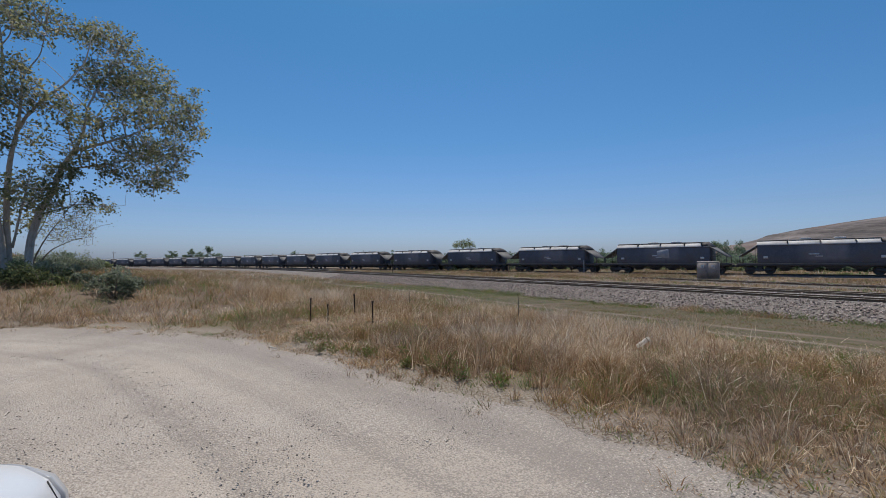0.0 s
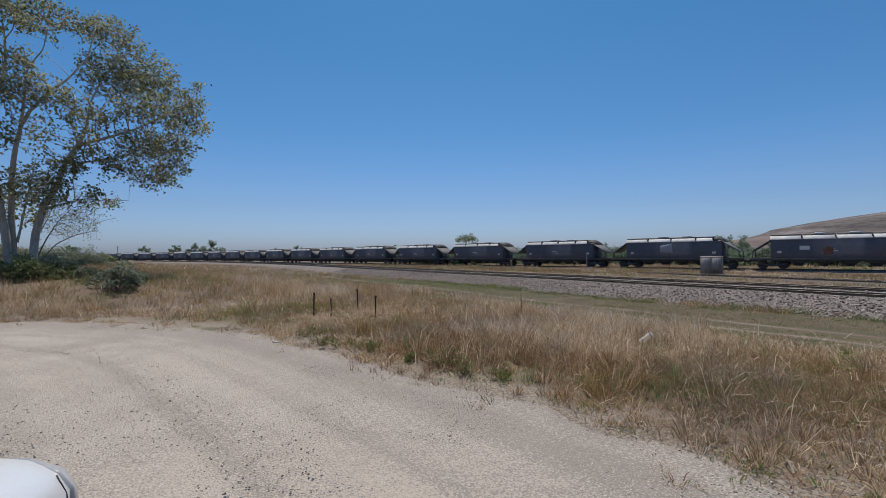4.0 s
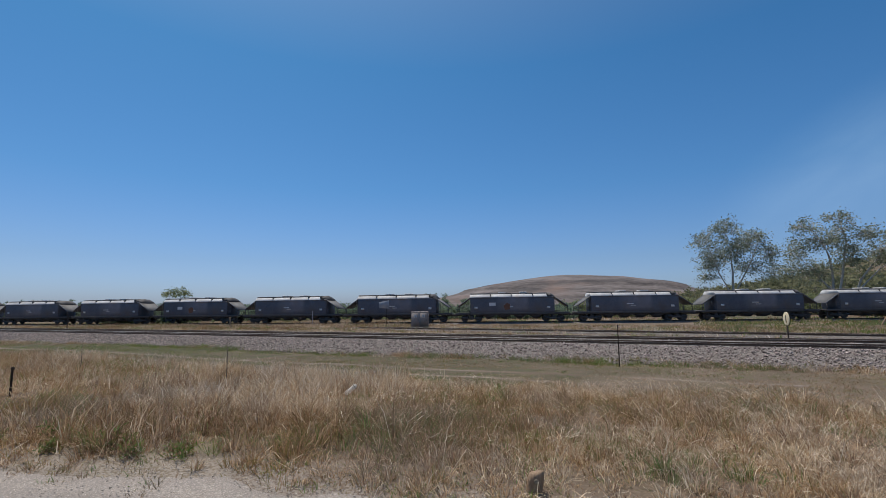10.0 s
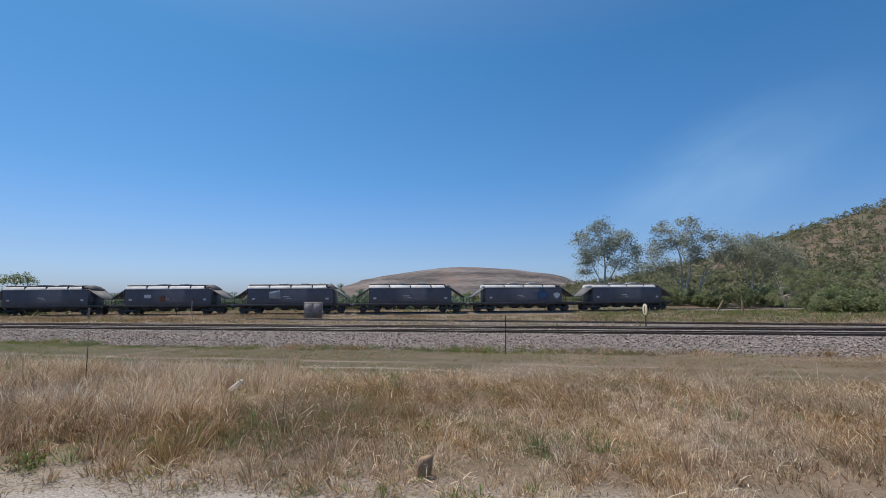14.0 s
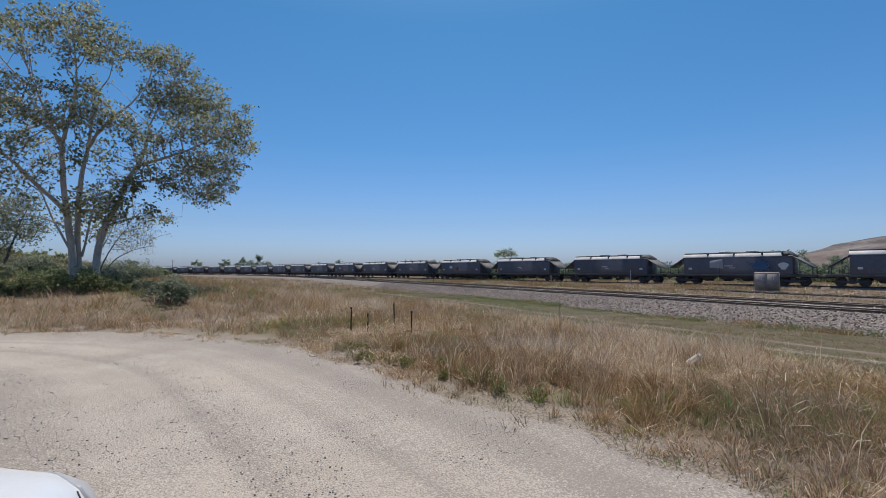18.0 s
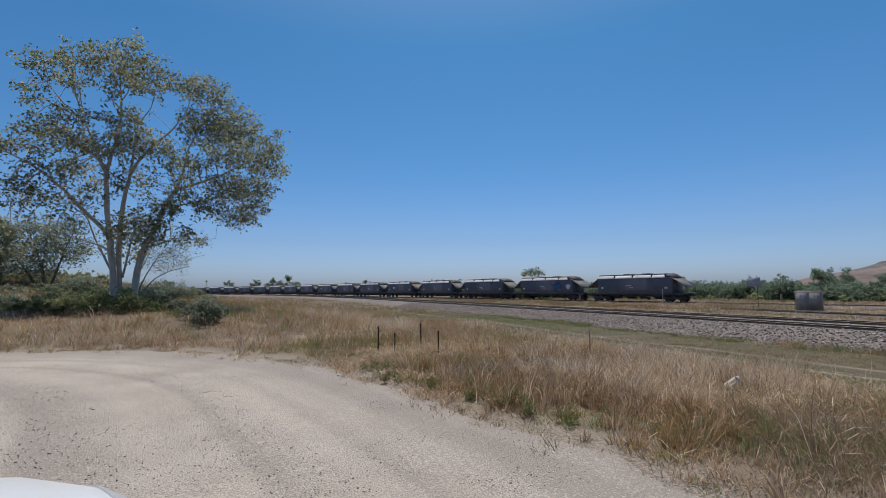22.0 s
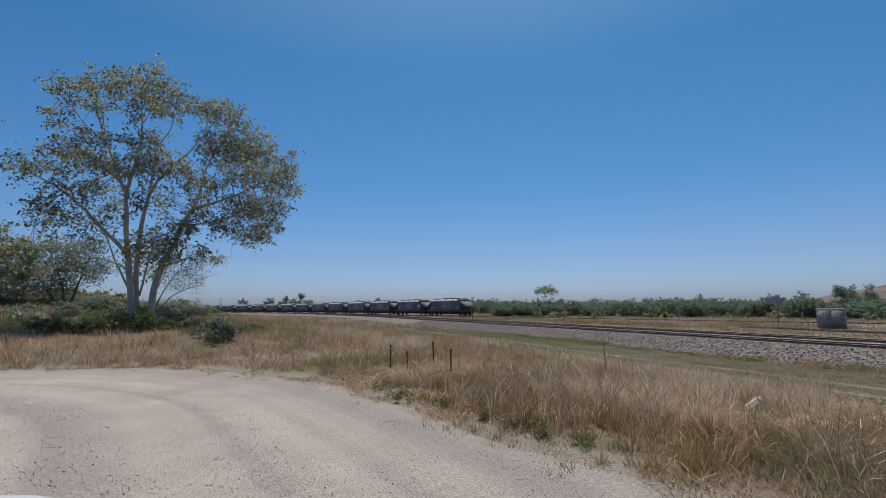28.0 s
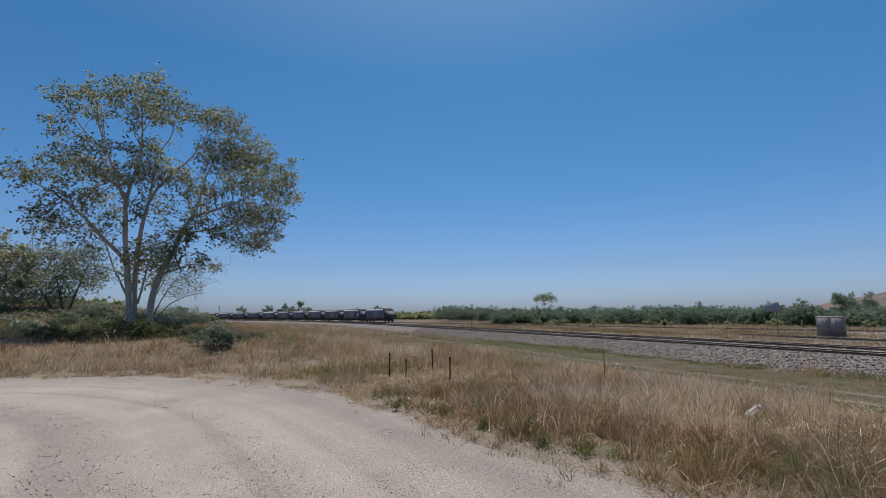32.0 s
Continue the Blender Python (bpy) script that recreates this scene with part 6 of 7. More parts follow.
colony_tree("tree", side_pose(-18.8, 108, -0.8), [
    ([(-5.0, 0.4), (-4.4, 7.1), (-4.7, 12.1), (-6.8, 16.0)], 0.3, 0.06, 0, 0.8),
    ([(-4.5, 0.4), (-2.9, 8.3), (-2.0, 13.2), (-2.5, 16.9)], 0.26, 0.06, 0, -0.8),
    ([(-1.9, 0.4), (-1.1, 5.8), (1.4, 9.6), (3.5, 12.9)], 0.26, 0.05, 0.3, 1),
    ([(-1.1, 4.6), (1.8, 8.1), (4.7, 10.4)], 0.15, 0.05, 0.3, -1),
    ([(-4.7, 4.7), (-7.2, 8.5), (-9.4, 11.7)], 0.15, 0.05, 0, 0.5),
], [(-8.0, 16.7, 1.7, 1.3), (-2.6, 17.8, 1.8, 1.0), (-5.8, 13.4, 2.1, 1.5), (-9.4, 12.3, 1.7, 1.5), (0.6, 14.5, 1.5, 1.2), (3.8, 13.3, 1.5, 1.4), (-1.9, 11.0, 2.0, 1.7), (2.0, 10.5, 1.7, 1.7), (-10.2, 8.6, 1.7, 1.3), (-6.6, 8.2, 1.6, 1.5), (-3.4, 14.5, 1.6, 1.5), (4.7, 10.7, 1.3, 1.7)], 53, "tall pale-limbed gum tree behind the train", per=100, away=108.0, depth=3.5, leaf=0.34, per_tip=26, spread=0.55, step=0.55, kill=0.5, reach=7, tip=0.038, leaves=M_GUMGREY, tone=0.42)
colony_tree("tree", side_pose(-23.4, 112), [
    ([(-1.3, 1.5), (-0.9, 6.9), (-1.3, 11.2)], 0.2, 0.05, 0, 0.5),
    ([(-0.5, 1.5), (1.5, 6.8), (3.5, 10.1)], 0.18, 0.05, 0.3, -0.5),
    ([(-1.6, 3.3), (-2.7, 7.6), (-3.1, 10.7)], 0.12, 0.05, 0, -0.6),
], [(-1.3, 12.4, 2.2, 1.7), (1.3, 11.4, 2.5, 1.9), (3.8, 10.3, 2.2, 1.9), (-0.5, 9.3, 2.8, 1.9), (2.6, 7.8, 2.8, 1.7), (-3.1, 10.1, 1.7, 1.9), (5.7, 8.5, 1.9, 1.9)], 55, "pale-limbed gum tree at the foot of the hill", per=90, away=112.0, depth=2.5, leaf=0.32, per_tip=26, spread=0.55, step=0.55, kill=0.5, reach=7, tip=0.035, leaves=M_GUMGREY, tone=0.42)
small_tree(-37.6, 105, 11.5, 4.2, 59, "gum tree at the foot of the hill", n=18, leaf=0.3, per=60, r=1.6, base=0.3, stems=3, mat=M_GUMGREY)
colony_tree("tree", side_pose(53.85, 100), [([(0, -0.3), (0.1, 1.8), (-0.3, 3.4), (-1.0, 4.4)], 0.09, 0.03, 0, 0.3), ([(0.1, 1.6), (0.6, 3.2), (1.4, 4.4)], 0.07, 0.03, 0, -0.3)], [(-1.3, 5.4, 0.8, 0.4), (0.0, 5.7, 0.9, 0.4), (1.2, 5.5, 0.9, 0.4), (-0.4, 5.1, 0.7, 0.3), (2.0, 5.2, 0.6, 0.3), (0.8, 5.0, 0.7, 0.3), (-1.7, 4.9, 0.4, 0.3)], 61, "small flat-topped tree standing alone in the scrub", per=90, depth=0.6, leaf=0.2, per_tip=24, spread=0.22, slim=0.36, step=0.34, kill=0.28, tip=0.02, bark=M_TWIG, leaves=M_SCRUB, tone=0.35)
small_tree(28.4, 88, 3.6, 1.4, 65, "small green tree behind the hut", n=22, leaf=0.14, per=480, r=0.9, base=0.1, mat=M_BELT)
small_tree(24.6, 96, 4.8, 3.6, 63, "broad green tree behind the hut", n=44, leaf=0.15, per=420, r=1.2, base=0.1, mat=M_BELT)
small_tree(21.0, 92, 3.6, 3.0, 67, "broad green tree behind the hut", n=30, leaf=0.15, per=420, r=1.2, base=0.05, mat=M_BELT)
for k, (az, d, h) in enumerate(((-25.5, 92, 7.0), (-28.2, 96, 6.2), (-30.6, 90, 5.2), (-33.2, 94, 6.4), (-36.4, 90, 7.2))):
    small_tree(az, d, h, h * 0.42, 151 + 3 * k, "leafy green tree in the scrub below the hill", n=26, leaf=0.17, per=260, r=1.2, base=0.15, mat=M_SCRUB)
for k, (az, d, h) in enumerate(((86.9, 330, 9.5), (85.2, 340, 10), (83.6, 330, 12.5), (82.4, 345, 8.5), (84.4, 350, 8), (74.2, 300, 8.5), (76.9, 310, 7.5), (95.6, 320, 8.5), (89.8, 330, 8.5))):
    small_tree(az, d, h, h * 0.33, 71 + k, "small dark tree on the skyline", n=9, leaf=0.55, per=34, r=1.9, base=0.3, stems=1, mat=M_BELT)


def bushes(name, spots, label, seed, leaf=0.12, per=260, mat=None, stuff=False, category="bush", tone=0.22, vary=0.45):
    """Leafy shrubs: spots are (x, y, radius, height). One object per bush, or one joined mesh of them all."""
    rng = np.random.default_rng(seed)
    acc = []
    for x, y, r, h in spots:
        z0 = float(terrain(x, y))
        k = max(7, int(11 * r)) if not stuff else max(3, int(7 * r))
        a, d = rng.random(k) * 6.28, r * 0.7 * rng.random(k) ** 0.5
        c = np.column_stack([np.cos(a) * d, np.sin(a) * d, h * (0.12 + 0.62 * rng.random(k) * (1 - d / r * 0.5))])
        rad = np.full(k, max(0.18, 0.42 * r)) * (0.7 + 0.6 * rng.random(k))
        rad = np.minimum(rad, h * 0.6)
        P = crown_points(c, rad, per / max(k * 0.2, 1), rng, 0.8)
        P[:, 2] = np.abs(P[:, 2])
        # leaf tint climbs with height: shaded foot and lit top put into the colour
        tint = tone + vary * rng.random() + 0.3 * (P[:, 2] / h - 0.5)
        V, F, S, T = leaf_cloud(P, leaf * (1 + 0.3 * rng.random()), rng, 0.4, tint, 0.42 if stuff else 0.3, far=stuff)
        if stuff:
            acc.append((V + np.array([x, y, z0]), F, S, T))
        else:
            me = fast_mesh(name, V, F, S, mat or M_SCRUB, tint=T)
            ob = group_empty(name, pose(x, y, z0))
            tagged(ob, label, category)
            part("foliage", me, None, ob)
            b = Build()
            for _ in range(6):
                e = c[rng.integers(0, k)]
                b.tube([(0, 0, -0.1), e * 0.5 + rng.normal(size=3) * 0.04, e], [0.03 * r + 0.008, 0.02, 0.006], 4)
            tagged(part("stemwork", b, M_TWIG, ob), kind="stuff")
    if stuff:
        off, Vs, Fs, Ss, Ts = 0, [], [], [], []
        for V, F, S, T in acc:
            Vs.append(V), Fs.append(F + off), Ss.append(S), Ts.append(T)
            off += len(V)
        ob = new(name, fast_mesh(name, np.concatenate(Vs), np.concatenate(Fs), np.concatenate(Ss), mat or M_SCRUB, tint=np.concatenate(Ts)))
        return tagged(ob, label, category, kind="stuff")


def spot(az, d, r, h):
    x, y = place(az, d)
    return (x, y, r, h)


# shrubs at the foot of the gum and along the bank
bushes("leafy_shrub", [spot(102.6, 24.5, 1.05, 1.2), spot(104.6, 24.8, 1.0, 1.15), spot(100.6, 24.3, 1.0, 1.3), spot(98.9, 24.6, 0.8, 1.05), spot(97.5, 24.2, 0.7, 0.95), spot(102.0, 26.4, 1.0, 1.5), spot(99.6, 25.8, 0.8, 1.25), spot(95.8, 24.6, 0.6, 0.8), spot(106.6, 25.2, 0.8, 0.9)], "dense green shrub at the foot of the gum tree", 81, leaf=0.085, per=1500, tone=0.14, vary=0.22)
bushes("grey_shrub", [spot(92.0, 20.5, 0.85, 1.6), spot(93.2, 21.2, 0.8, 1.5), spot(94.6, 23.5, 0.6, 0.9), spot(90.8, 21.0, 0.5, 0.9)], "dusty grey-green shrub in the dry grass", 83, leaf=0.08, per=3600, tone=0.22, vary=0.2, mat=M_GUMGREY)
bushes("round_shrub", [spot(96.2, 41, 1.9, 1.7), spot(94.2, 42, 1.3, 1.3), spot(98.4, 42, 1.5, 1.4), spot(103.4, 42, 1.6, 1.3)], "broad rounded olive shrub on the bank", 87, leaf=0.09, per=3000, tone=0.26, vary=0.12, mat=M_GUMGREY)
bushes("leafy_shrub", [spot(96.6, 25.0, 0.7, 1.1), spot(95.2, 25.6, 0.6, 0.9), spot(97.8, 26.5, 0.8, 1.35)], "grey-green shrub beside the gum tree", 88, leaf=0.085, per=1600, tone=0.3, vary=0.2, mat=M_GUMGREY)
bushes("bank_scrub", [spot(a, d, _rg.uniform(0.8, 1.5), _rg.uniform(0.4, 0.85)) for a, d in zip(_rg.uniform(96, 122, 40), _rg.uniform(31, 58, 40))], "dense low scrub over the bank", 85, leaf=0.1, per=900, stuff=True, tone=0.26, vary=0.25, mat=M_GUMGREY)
bushes("far_left_scrub", [spot(a, d, _rg.uniform(2, 4), _rg.uniform(1.2, 3.0)) for a, d in zip(_rg.uniform(92.5, 125, 60), _rg.uniform(90, 190, 60))], "low scrub beyond the bank", 86, leaf=0.7, per=90, stuff=True)
# thick scrub behind the train
belt = []
for _ in range(600):
    az = _rg.uniform(8, 67)
    d = _rg.uniform(150, 190) if az > 59.5 else (_rg.uniform(92, 116) if az > 30 else _rg.uniform(86, 110))
    belt.append(spot(az, d, _rg.uniform(1.3, 2.8), (_rg.uniform(3.0, 5.2) if az > 28 else _rg.uniform(2.4, 4.4)) * d / 105))
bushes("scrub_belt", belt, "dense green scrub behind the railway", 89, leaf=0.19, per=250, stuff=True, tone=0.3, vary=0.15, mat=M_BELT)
belt = []
for _ in range(420):
    az = _rg.uniform(-48, 10)
    d = _rg.uniform(100, 126) if az > -27 else _rg.uniform(69, 84)
    belt.append(spot(az, d, _rg.uniform(1.0, 2.6), _rg.uniform(1.0, 2.4) + 3.0 * float(vnoise(az * 3.0, d, 5.0, 3)) ** 1.5 if d < 90 else _rg.uniform(2.4, 5.5)))
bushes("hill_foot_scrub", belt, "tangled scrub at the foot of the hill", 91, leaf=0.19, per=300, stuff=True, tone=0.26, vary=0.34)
bushes("far_scrub", [spot(a, d, _rg.uniform(4, 7), _rg.uniform(2.5, 5.0)) for a, d in zip(_rg.uniform(55, 80, 120), _rg.uniform(230, 420, 120))], "far line of low scrub", 93, leaf=1.4, per=16, stuff=True)
bushes("lineside_scrub", [spot(a, d, _rg.uniform(0.6, 1.3), _rg.uniform(0.7, 1.5)) for a, d in zip(_rg.uniform(20, 58, 26), _rg.uniform(74, 88, 26))], "scattered low scrub beside the loop line", 94, leaf=0.3, per=120, stuff=True)


# ---- hills ----
def hill_sheet(name, cx, cy, hx, hy, n, zf, mat, label):
    xs, ys = np.linspace(cx - hx, cx + hx, n), np.linspace(cy - hy, cy + hy, n)
    ob = new(name, sheet(name, xs, ys, zf, mat))
    return tagged(ob, label, "hill", kind="structure")


hill_sheet("wooded_hill", HX, HY, 460, 460, 190, hill_z, M_HILL, "steep dry hillside with red-brown soil and rock ledges")


def dump_z(x, y):
    u, v = (x + 100) / 258.0, (y - 640) / 210.0
    q = np.abs(u) ** 1.75 + np.abs(v) ** 2.0
    h = 42.6 * np.clip(1 - q, -0.12, 1) + (5.0 * (vnoise(x, y, 90, 3) - 0.5) + 2.0 * (vnoise(x, y, 25, 4) - 0.5)) * np.clip(1 - q, 0, 1) ** 0.5
    b = 27 + 3 * (vnoise(x, y, 120, 5) - 0.5)
    h = h + 2.4 * sst(-1.2, 1.2, h - b) - 1.2
    return h - 1.5


hill_sheet("spoil_heap", -100, 640, 290, 230, 110, dump_z, M_DUMP, "long smooth grey-brown spoil heap")


def hill_trees():
    """Open woodland: many small shrubs low down, fewer small trees towards the ridge."""
    n = 70000
    x, y = _rg.uniform(HX - 400, HX + 240, n), _rg.uniform(HY - 360, HY + 240, n)
    h = hill_z(x, y)
    face = (x * HX + y * HY) / math.hypot(HX, HY) - math.hypot(HX, HY)
    dens = np.where(h < 12, 0.6, 0.24) * (0.5 + 0.9 * vnoise(x, y, 42, 4) ** 1.5)
    k = (h > 0.3) & (face < 60) & (_rg.random(n) < np.where(np.abs(face) < 40, 0.13, dens))
    x, y, h = x[k], y[k], h[k]
    Vs, Fs, Ss, Ts, off = [], [], [], [], 0
    trunks = Build()
    for i in range(len(x)):
        ridge = abs((x[i] * HX + y[i] * HY) / math.hypot(HX, HY) - math.hypot(HX, HY)) < 40
        tree = _rg.random() < (0.5 if ridge else 0.24)
        ht = _rg.uniform(*((6.0, 16.0) if ridge else (4.0, 7.0))) if tree else _rg.uniform(1.4, 3.4)
        w = ht * (0.16 if tree else 0.45)
        c = np.column_stack([_rg.normal(0, w, 4), _rg.normal(0, w, 4), ht * (_rg.uniform(0.5, 0.95, 4) if tree else _rg.uniform(0.15, 0.7, 4))]) + np.array([x[i], y[i], h[i]])
        P = c[_rg.integers(0, 4, 26)] + _rg.normal(0, w * 0.5, (26, 3))
        V, F, S, T = leaf_cloud(P, 0.85, _rg, 0.5, _rg.uniform(0.1, 0.6), 0.4, far=True)
        Vs.append(V), Fs.append(F + off), Ss.append(S), Ts.append(T)
        off += len(V)
        if tree:
            trunks.tube([(x[i], y[i], h[i] - 0.5), (x[i] + 0.2, y[i], h[i] + ht * 0.6)], [0.16, 0.08], 3)
    tagged(new("hill_woodland", fast_mesh("hill_woodland", np.concatenate(Vs), np.concatenate(Fs), np.concatenate(Ss), M_HILLLEAF, tint=np.concatenate(Ts))), "scattered open gum woodland over the hillside", "woodland", kind="stuff")
    tagged(part("hill_trunks", trunks, M_TWIG), "thin grey trunks scattered over the hillside", "woodland", kind="stuff")


hill_trees()


def far_range(name, az0, az1, dist, prof, label):
    b = Build()
    rings = []
    for az in np.linspace(az0, az1, 60):
        x, y = place(az, dist)
        x2, y2 = place(az, dist + 260)
        h = np.interp(az, [p[0] for p in prof], [p[1] for p in prof]) * (1 + 0.1 * math.sin(az * 2.1) + 0.06 * math.sin(az * 5.7))
        rings.append([(x, y, -3), (x * 0.5 + x2 * 0.5, y * 0.5 + y2 * 0.5, h * 0.62), (x2, y2, h), (x2 * 1.03, y2 * 1.03, -3)])
    b.loft(rings)
    return tagged(part(name, b, M_FARHILL, None, smooth=True), label, "hill", kind="structure")


far_range("distant_hills", 97, 128, 1500, [(97, 1), (99, 18), (102, 40), (106, 60), (110, 100), (116, 150), (128, 60)], "hazy wooded hills in the distance")
far_range("low_range", 86, 96, 2600, [(86, 2), (89, 20), (92, 16), (96, 2)], "low hazy range on the skyline")
far_range("flat_hill", 62.3, 64.9, 2600, [(62.3, 8), (62.6, 42), (64.2, 42), (64.9, 6)], "small flat-topped hill on the skyline")


def build_pole(az, d, h):
    x, y = place(az, d)
    s = tagged(group_empty("power_pole", pose(x, y, -1.0, 0, 0, az)), "distant timber power pole with a crossarm", "power pole", group="far power poles")
    b = Build()
    b.tube([(0, 0, 0), (0, 0, h)], [0.22, 0.14], 6)
    part("pole", b, M_TWIG, s)
    b = Build()
    b.box(-1.2, 1.2, -0.1, 0.1, h - 1.2, h - 0.95)
    part("crossarm", b, M_TWIG, s)


build_pole(92.0, 380, 10.5)
build_pole(90.2, 420, 10.5)


# ---- grass ----
def blades(name, P, h, lean, width, tint, label, seed, droop=0.35, heading=None, far=False):
    """Grass blades at the points P: two bent segments each, a strip that ends in a point."""
    r = np.random.default_rng(seed)
    n = len(P)
    a = r.random(n) * 2 * math.pi if heading is None else heading
    d = np.stack([np.cos(a), np.sin(a), np.zeros(n)], 1)
    b = r.random(n) * math.pi
    sd = np.stack([np.cos(b), np.sin(b), np.zeros(n)], 1) * (width / 2)[:, None]
    up = np.array([0, 0, 1.0])
    m = P + d * (h * np.sin(lean) * 0.45)[:, None] + up * (h * np.cos(lean) * 0.55)[:, None]
    dr = lean + droop * (0.4 + r.random(n))
    t = m + d * (h * np.sin(dr) * 0.5)[:, None] + up * (h * np.cos(dr) * 0.45)[:, None]
    if far:
        me = fast_mesh(name, np.stack([P - sd, P + sd, (m + t) / 2], 1).reshape(-1, 3), np.arange(n * 3), np.full(n, 3), M_GRASS, tint=np.repeat(np.clip(tint, 0.0, 1.0), 3))
        return tagged(new(name, me), label, "grass", kind="stuff")
    V = np.stack([P - sd, P + sd, m + sd * 0.75, m - sd * 0.75, t], 1)
    base = (np.arange(n) * 5)[:, None]
    L = np.concatenate([base + np.array([0, 1, 2, 3]), base + np.array([3, 2, 4])], 1)
    me = fast_mesh(name, V.reshape(-1, 3), L, np.tile([4, 3], n), M_GRASS, tint=np.repeat(np.clip(tint, 0.0, 1.0), 5))
    ob = new(name, me)
    return tagged(ob, label, "grass", kind="stuff")


def tussocks(rng, n, x0, x1, y0, y1, keep):
    x, y = rng.uniform(x0, x1, n), rng.uniform(y0, y1, n)
    k = keep(x, y)
    return x[k], y[k]


def field(name, n, box, per, hmin, hmax, width, label, seed, keep, spread=0.22, green=0.04, lean0=0.12, lean1=0.75, tone0=0.5, far=False, droop=0.5, lift=0.0):
    """A field of tussocks, their height and colour drifting in patches; the blades of each splay outwards."""
    r = np.random.default_rng(seed)
    x, y = tussocks(r, n, *box, keep)
    m = len(x)
    patch = 0.55 * vnoise(x, y, 3.1, 5) + 0.45 * vnoise(x, y, 0.9, 6)
    hh = hmin + (hmax - hmin) * np.clip(patch * 1.25 - 0.15 + 0.35 * (r.random(m) - 0.5), 0.05, 1.15)
    tone = tone0 + 0.62 * (vnoise(x + 40, y, 2.2, 7) - 0.5) + 0.4 * (r.random(m) - 0.5)
    isg = r.random(m) < green * (0.3 + 2.4 * (vnoise(x, y + 70, 4.0, 2) > 0.62))
    tone = np.where(isg, 0.06, np.maximum(tone, 0.24))
    cnt = r.integers(int(per * 0.4), int(per * 1.6) + 1, m)
    i = np.repeat(np.arange(m), cnt)
    N = len(i)
    q = r.random(N) ** 0.7
    a = r.random(N) * 6.28
    d = spread * q * (0.5 + 1.0 * r.random(m)[i])
    px, py = x[i] + np.cos(a) * d, y[i] + np.sin(a) * d
    h = hh[i] * (0.35 + 0.75 * r.random(N))
    # each tussock is laid over to one side by the wind or by feet
    lay_a, lay = r.random(m) * 6.28, r.random(m) ** 1.5
    lean = lean0 + (lean1 - lean0) * np.clip(0.65 * q + 0.35 * r.random(N), 0, 1) + 0.4 * (r.random(N) < 0.12)
    tint = tone[i] + 0.2 * r.normal(size=N)
    tint = np.where(isg[i], np.clip(tint, 0, 0.2), np.clip(tint, 0.21, 1))
    hx = np.cos(a) + 1.1 * lay[i] * np.cos(lay_a[i]) + 0.6 * r.normal(size=N)
    hy = np.sin(a) + 1.1 * lay[i] * np.sin(lay_a[i]) + 0.6 * r.normal(size=N)
    w = width * (0.6 + 0.8 * r.random(N))
    z = land(px, py) - 0.01 + lift * r.random(N) * hh[i]
    return blades(name, np.column_stack([px, py, z]), h, lean, w, tint, label, seed + 1, heading=np.arctan2(hy, hx), far=far, droop=droop)


def paddock(x, y):
    """Where the long grass stands: outside the road and short of the mown strip."""
    g = edge_gap(x, y)
    thin = 0.35 + 0.65 * sst(-0.1, 0.9, g + 0.6 * (vnoise(x, y, 0.8, 3) - 0.5))
    far = 1 - sst(11.4, 13.0, y + 1.6 * (vnoise(x, y, 2.5, 4) - 0.5))
    bare = 1 - 0.5 * sst(0.66, 0.8, vnoise(x, y, 1.5, 1)) * (1 - sst(6, 9, y))
    return (g > 0.05) & (_rg.random(len(x)) < thin * far * bare)


def loop_gap(x, y):
    g = np.full(np.shape(x), 1e9)
    for i in range(0, len(LOOP[0]), 2):
        g = np.minimum(g, np.hypot(x - LOOP[1][i], y - LOOP[2][i]))
    return g


def off_view(x, y, lo=-42, hi=118):
    a = np.degrees(np.arctan2(-x, y))
    return (a > lo) & (a < hi)


def trampled(x, y):
    """The flattened patch in which the plastic container lies."""
    s, q = (x + 5.22) * -0.545 + (y - 8.02) * 0.838, (x + 5.22) * 0.838 + (y - 8.02) * 0.545
    return (s > -0.95) & (s < 0.25) & (np.abs(q) < 0.34)


near = lambda x, y: paddock(x, y) & off_view(x, y) & ~trampled(x, y) & ((_rg.random(len(x)) < 0.5) | (x < -5) | (x > 4) | (edge_gap(x, y) > 1.5))
field("long_dry_grass", 3300, (-16, 12, 2.0, 14), 30, 0.14, 0.56, 0.0085, "tangled long dry straw-coloured grass", 101, near, spread=0.17, lean0=0.05, lean1=1.15, droop=0.9, tone0=0.42)
field("lodged_grass", 4200, (-16, 12, 2.0, 14), 20, 0.2, 0.5, 0.008, "flattened tangled dry grass", 121, near, spread=0.3, green=0.02, lean0=0.8, lean1=1.45, droop=0.4, tone0=0.36)
field("straw_tangle", 4000, (-16, 13, 2.2, 13), 7, 0.2, 0.5, 0.0075, "pale bent straws lying over the grass", 123, near, spread=0.3, green=0.0, lean0=0.9, lean1=1.6, droop=0.55, tone0=0.8, lift=0.7)
field("verge_grass", 12500, (-18, 9, -6, 9), 20, 0.06, 0.24, 0.007, "short brown dry grass along the verge", 103, lambda x, y: (edge_gap(x, y) > -0.2 - 0.4 * (_rg.random(len(x)) < 0.25)) & (edge_gap(x, y) < 2.6) & (vnoise(x, y, 0.7, 1) > 0.3) & off_view(x, y), spread=0.14, green=0.08, lean1=1.2, droop=0.8, tone0=0.38)
field("near_tussocks", 2300, (-7, 9, 3.5, 7.0), 34, 0.12, 0.4, 0.007, "shaggy brown tussocks beside the road", 127, near, spread=0.12, green=0.05, lean0=0.0, lean1=0.9, droop=0.7, tone0=0.48)
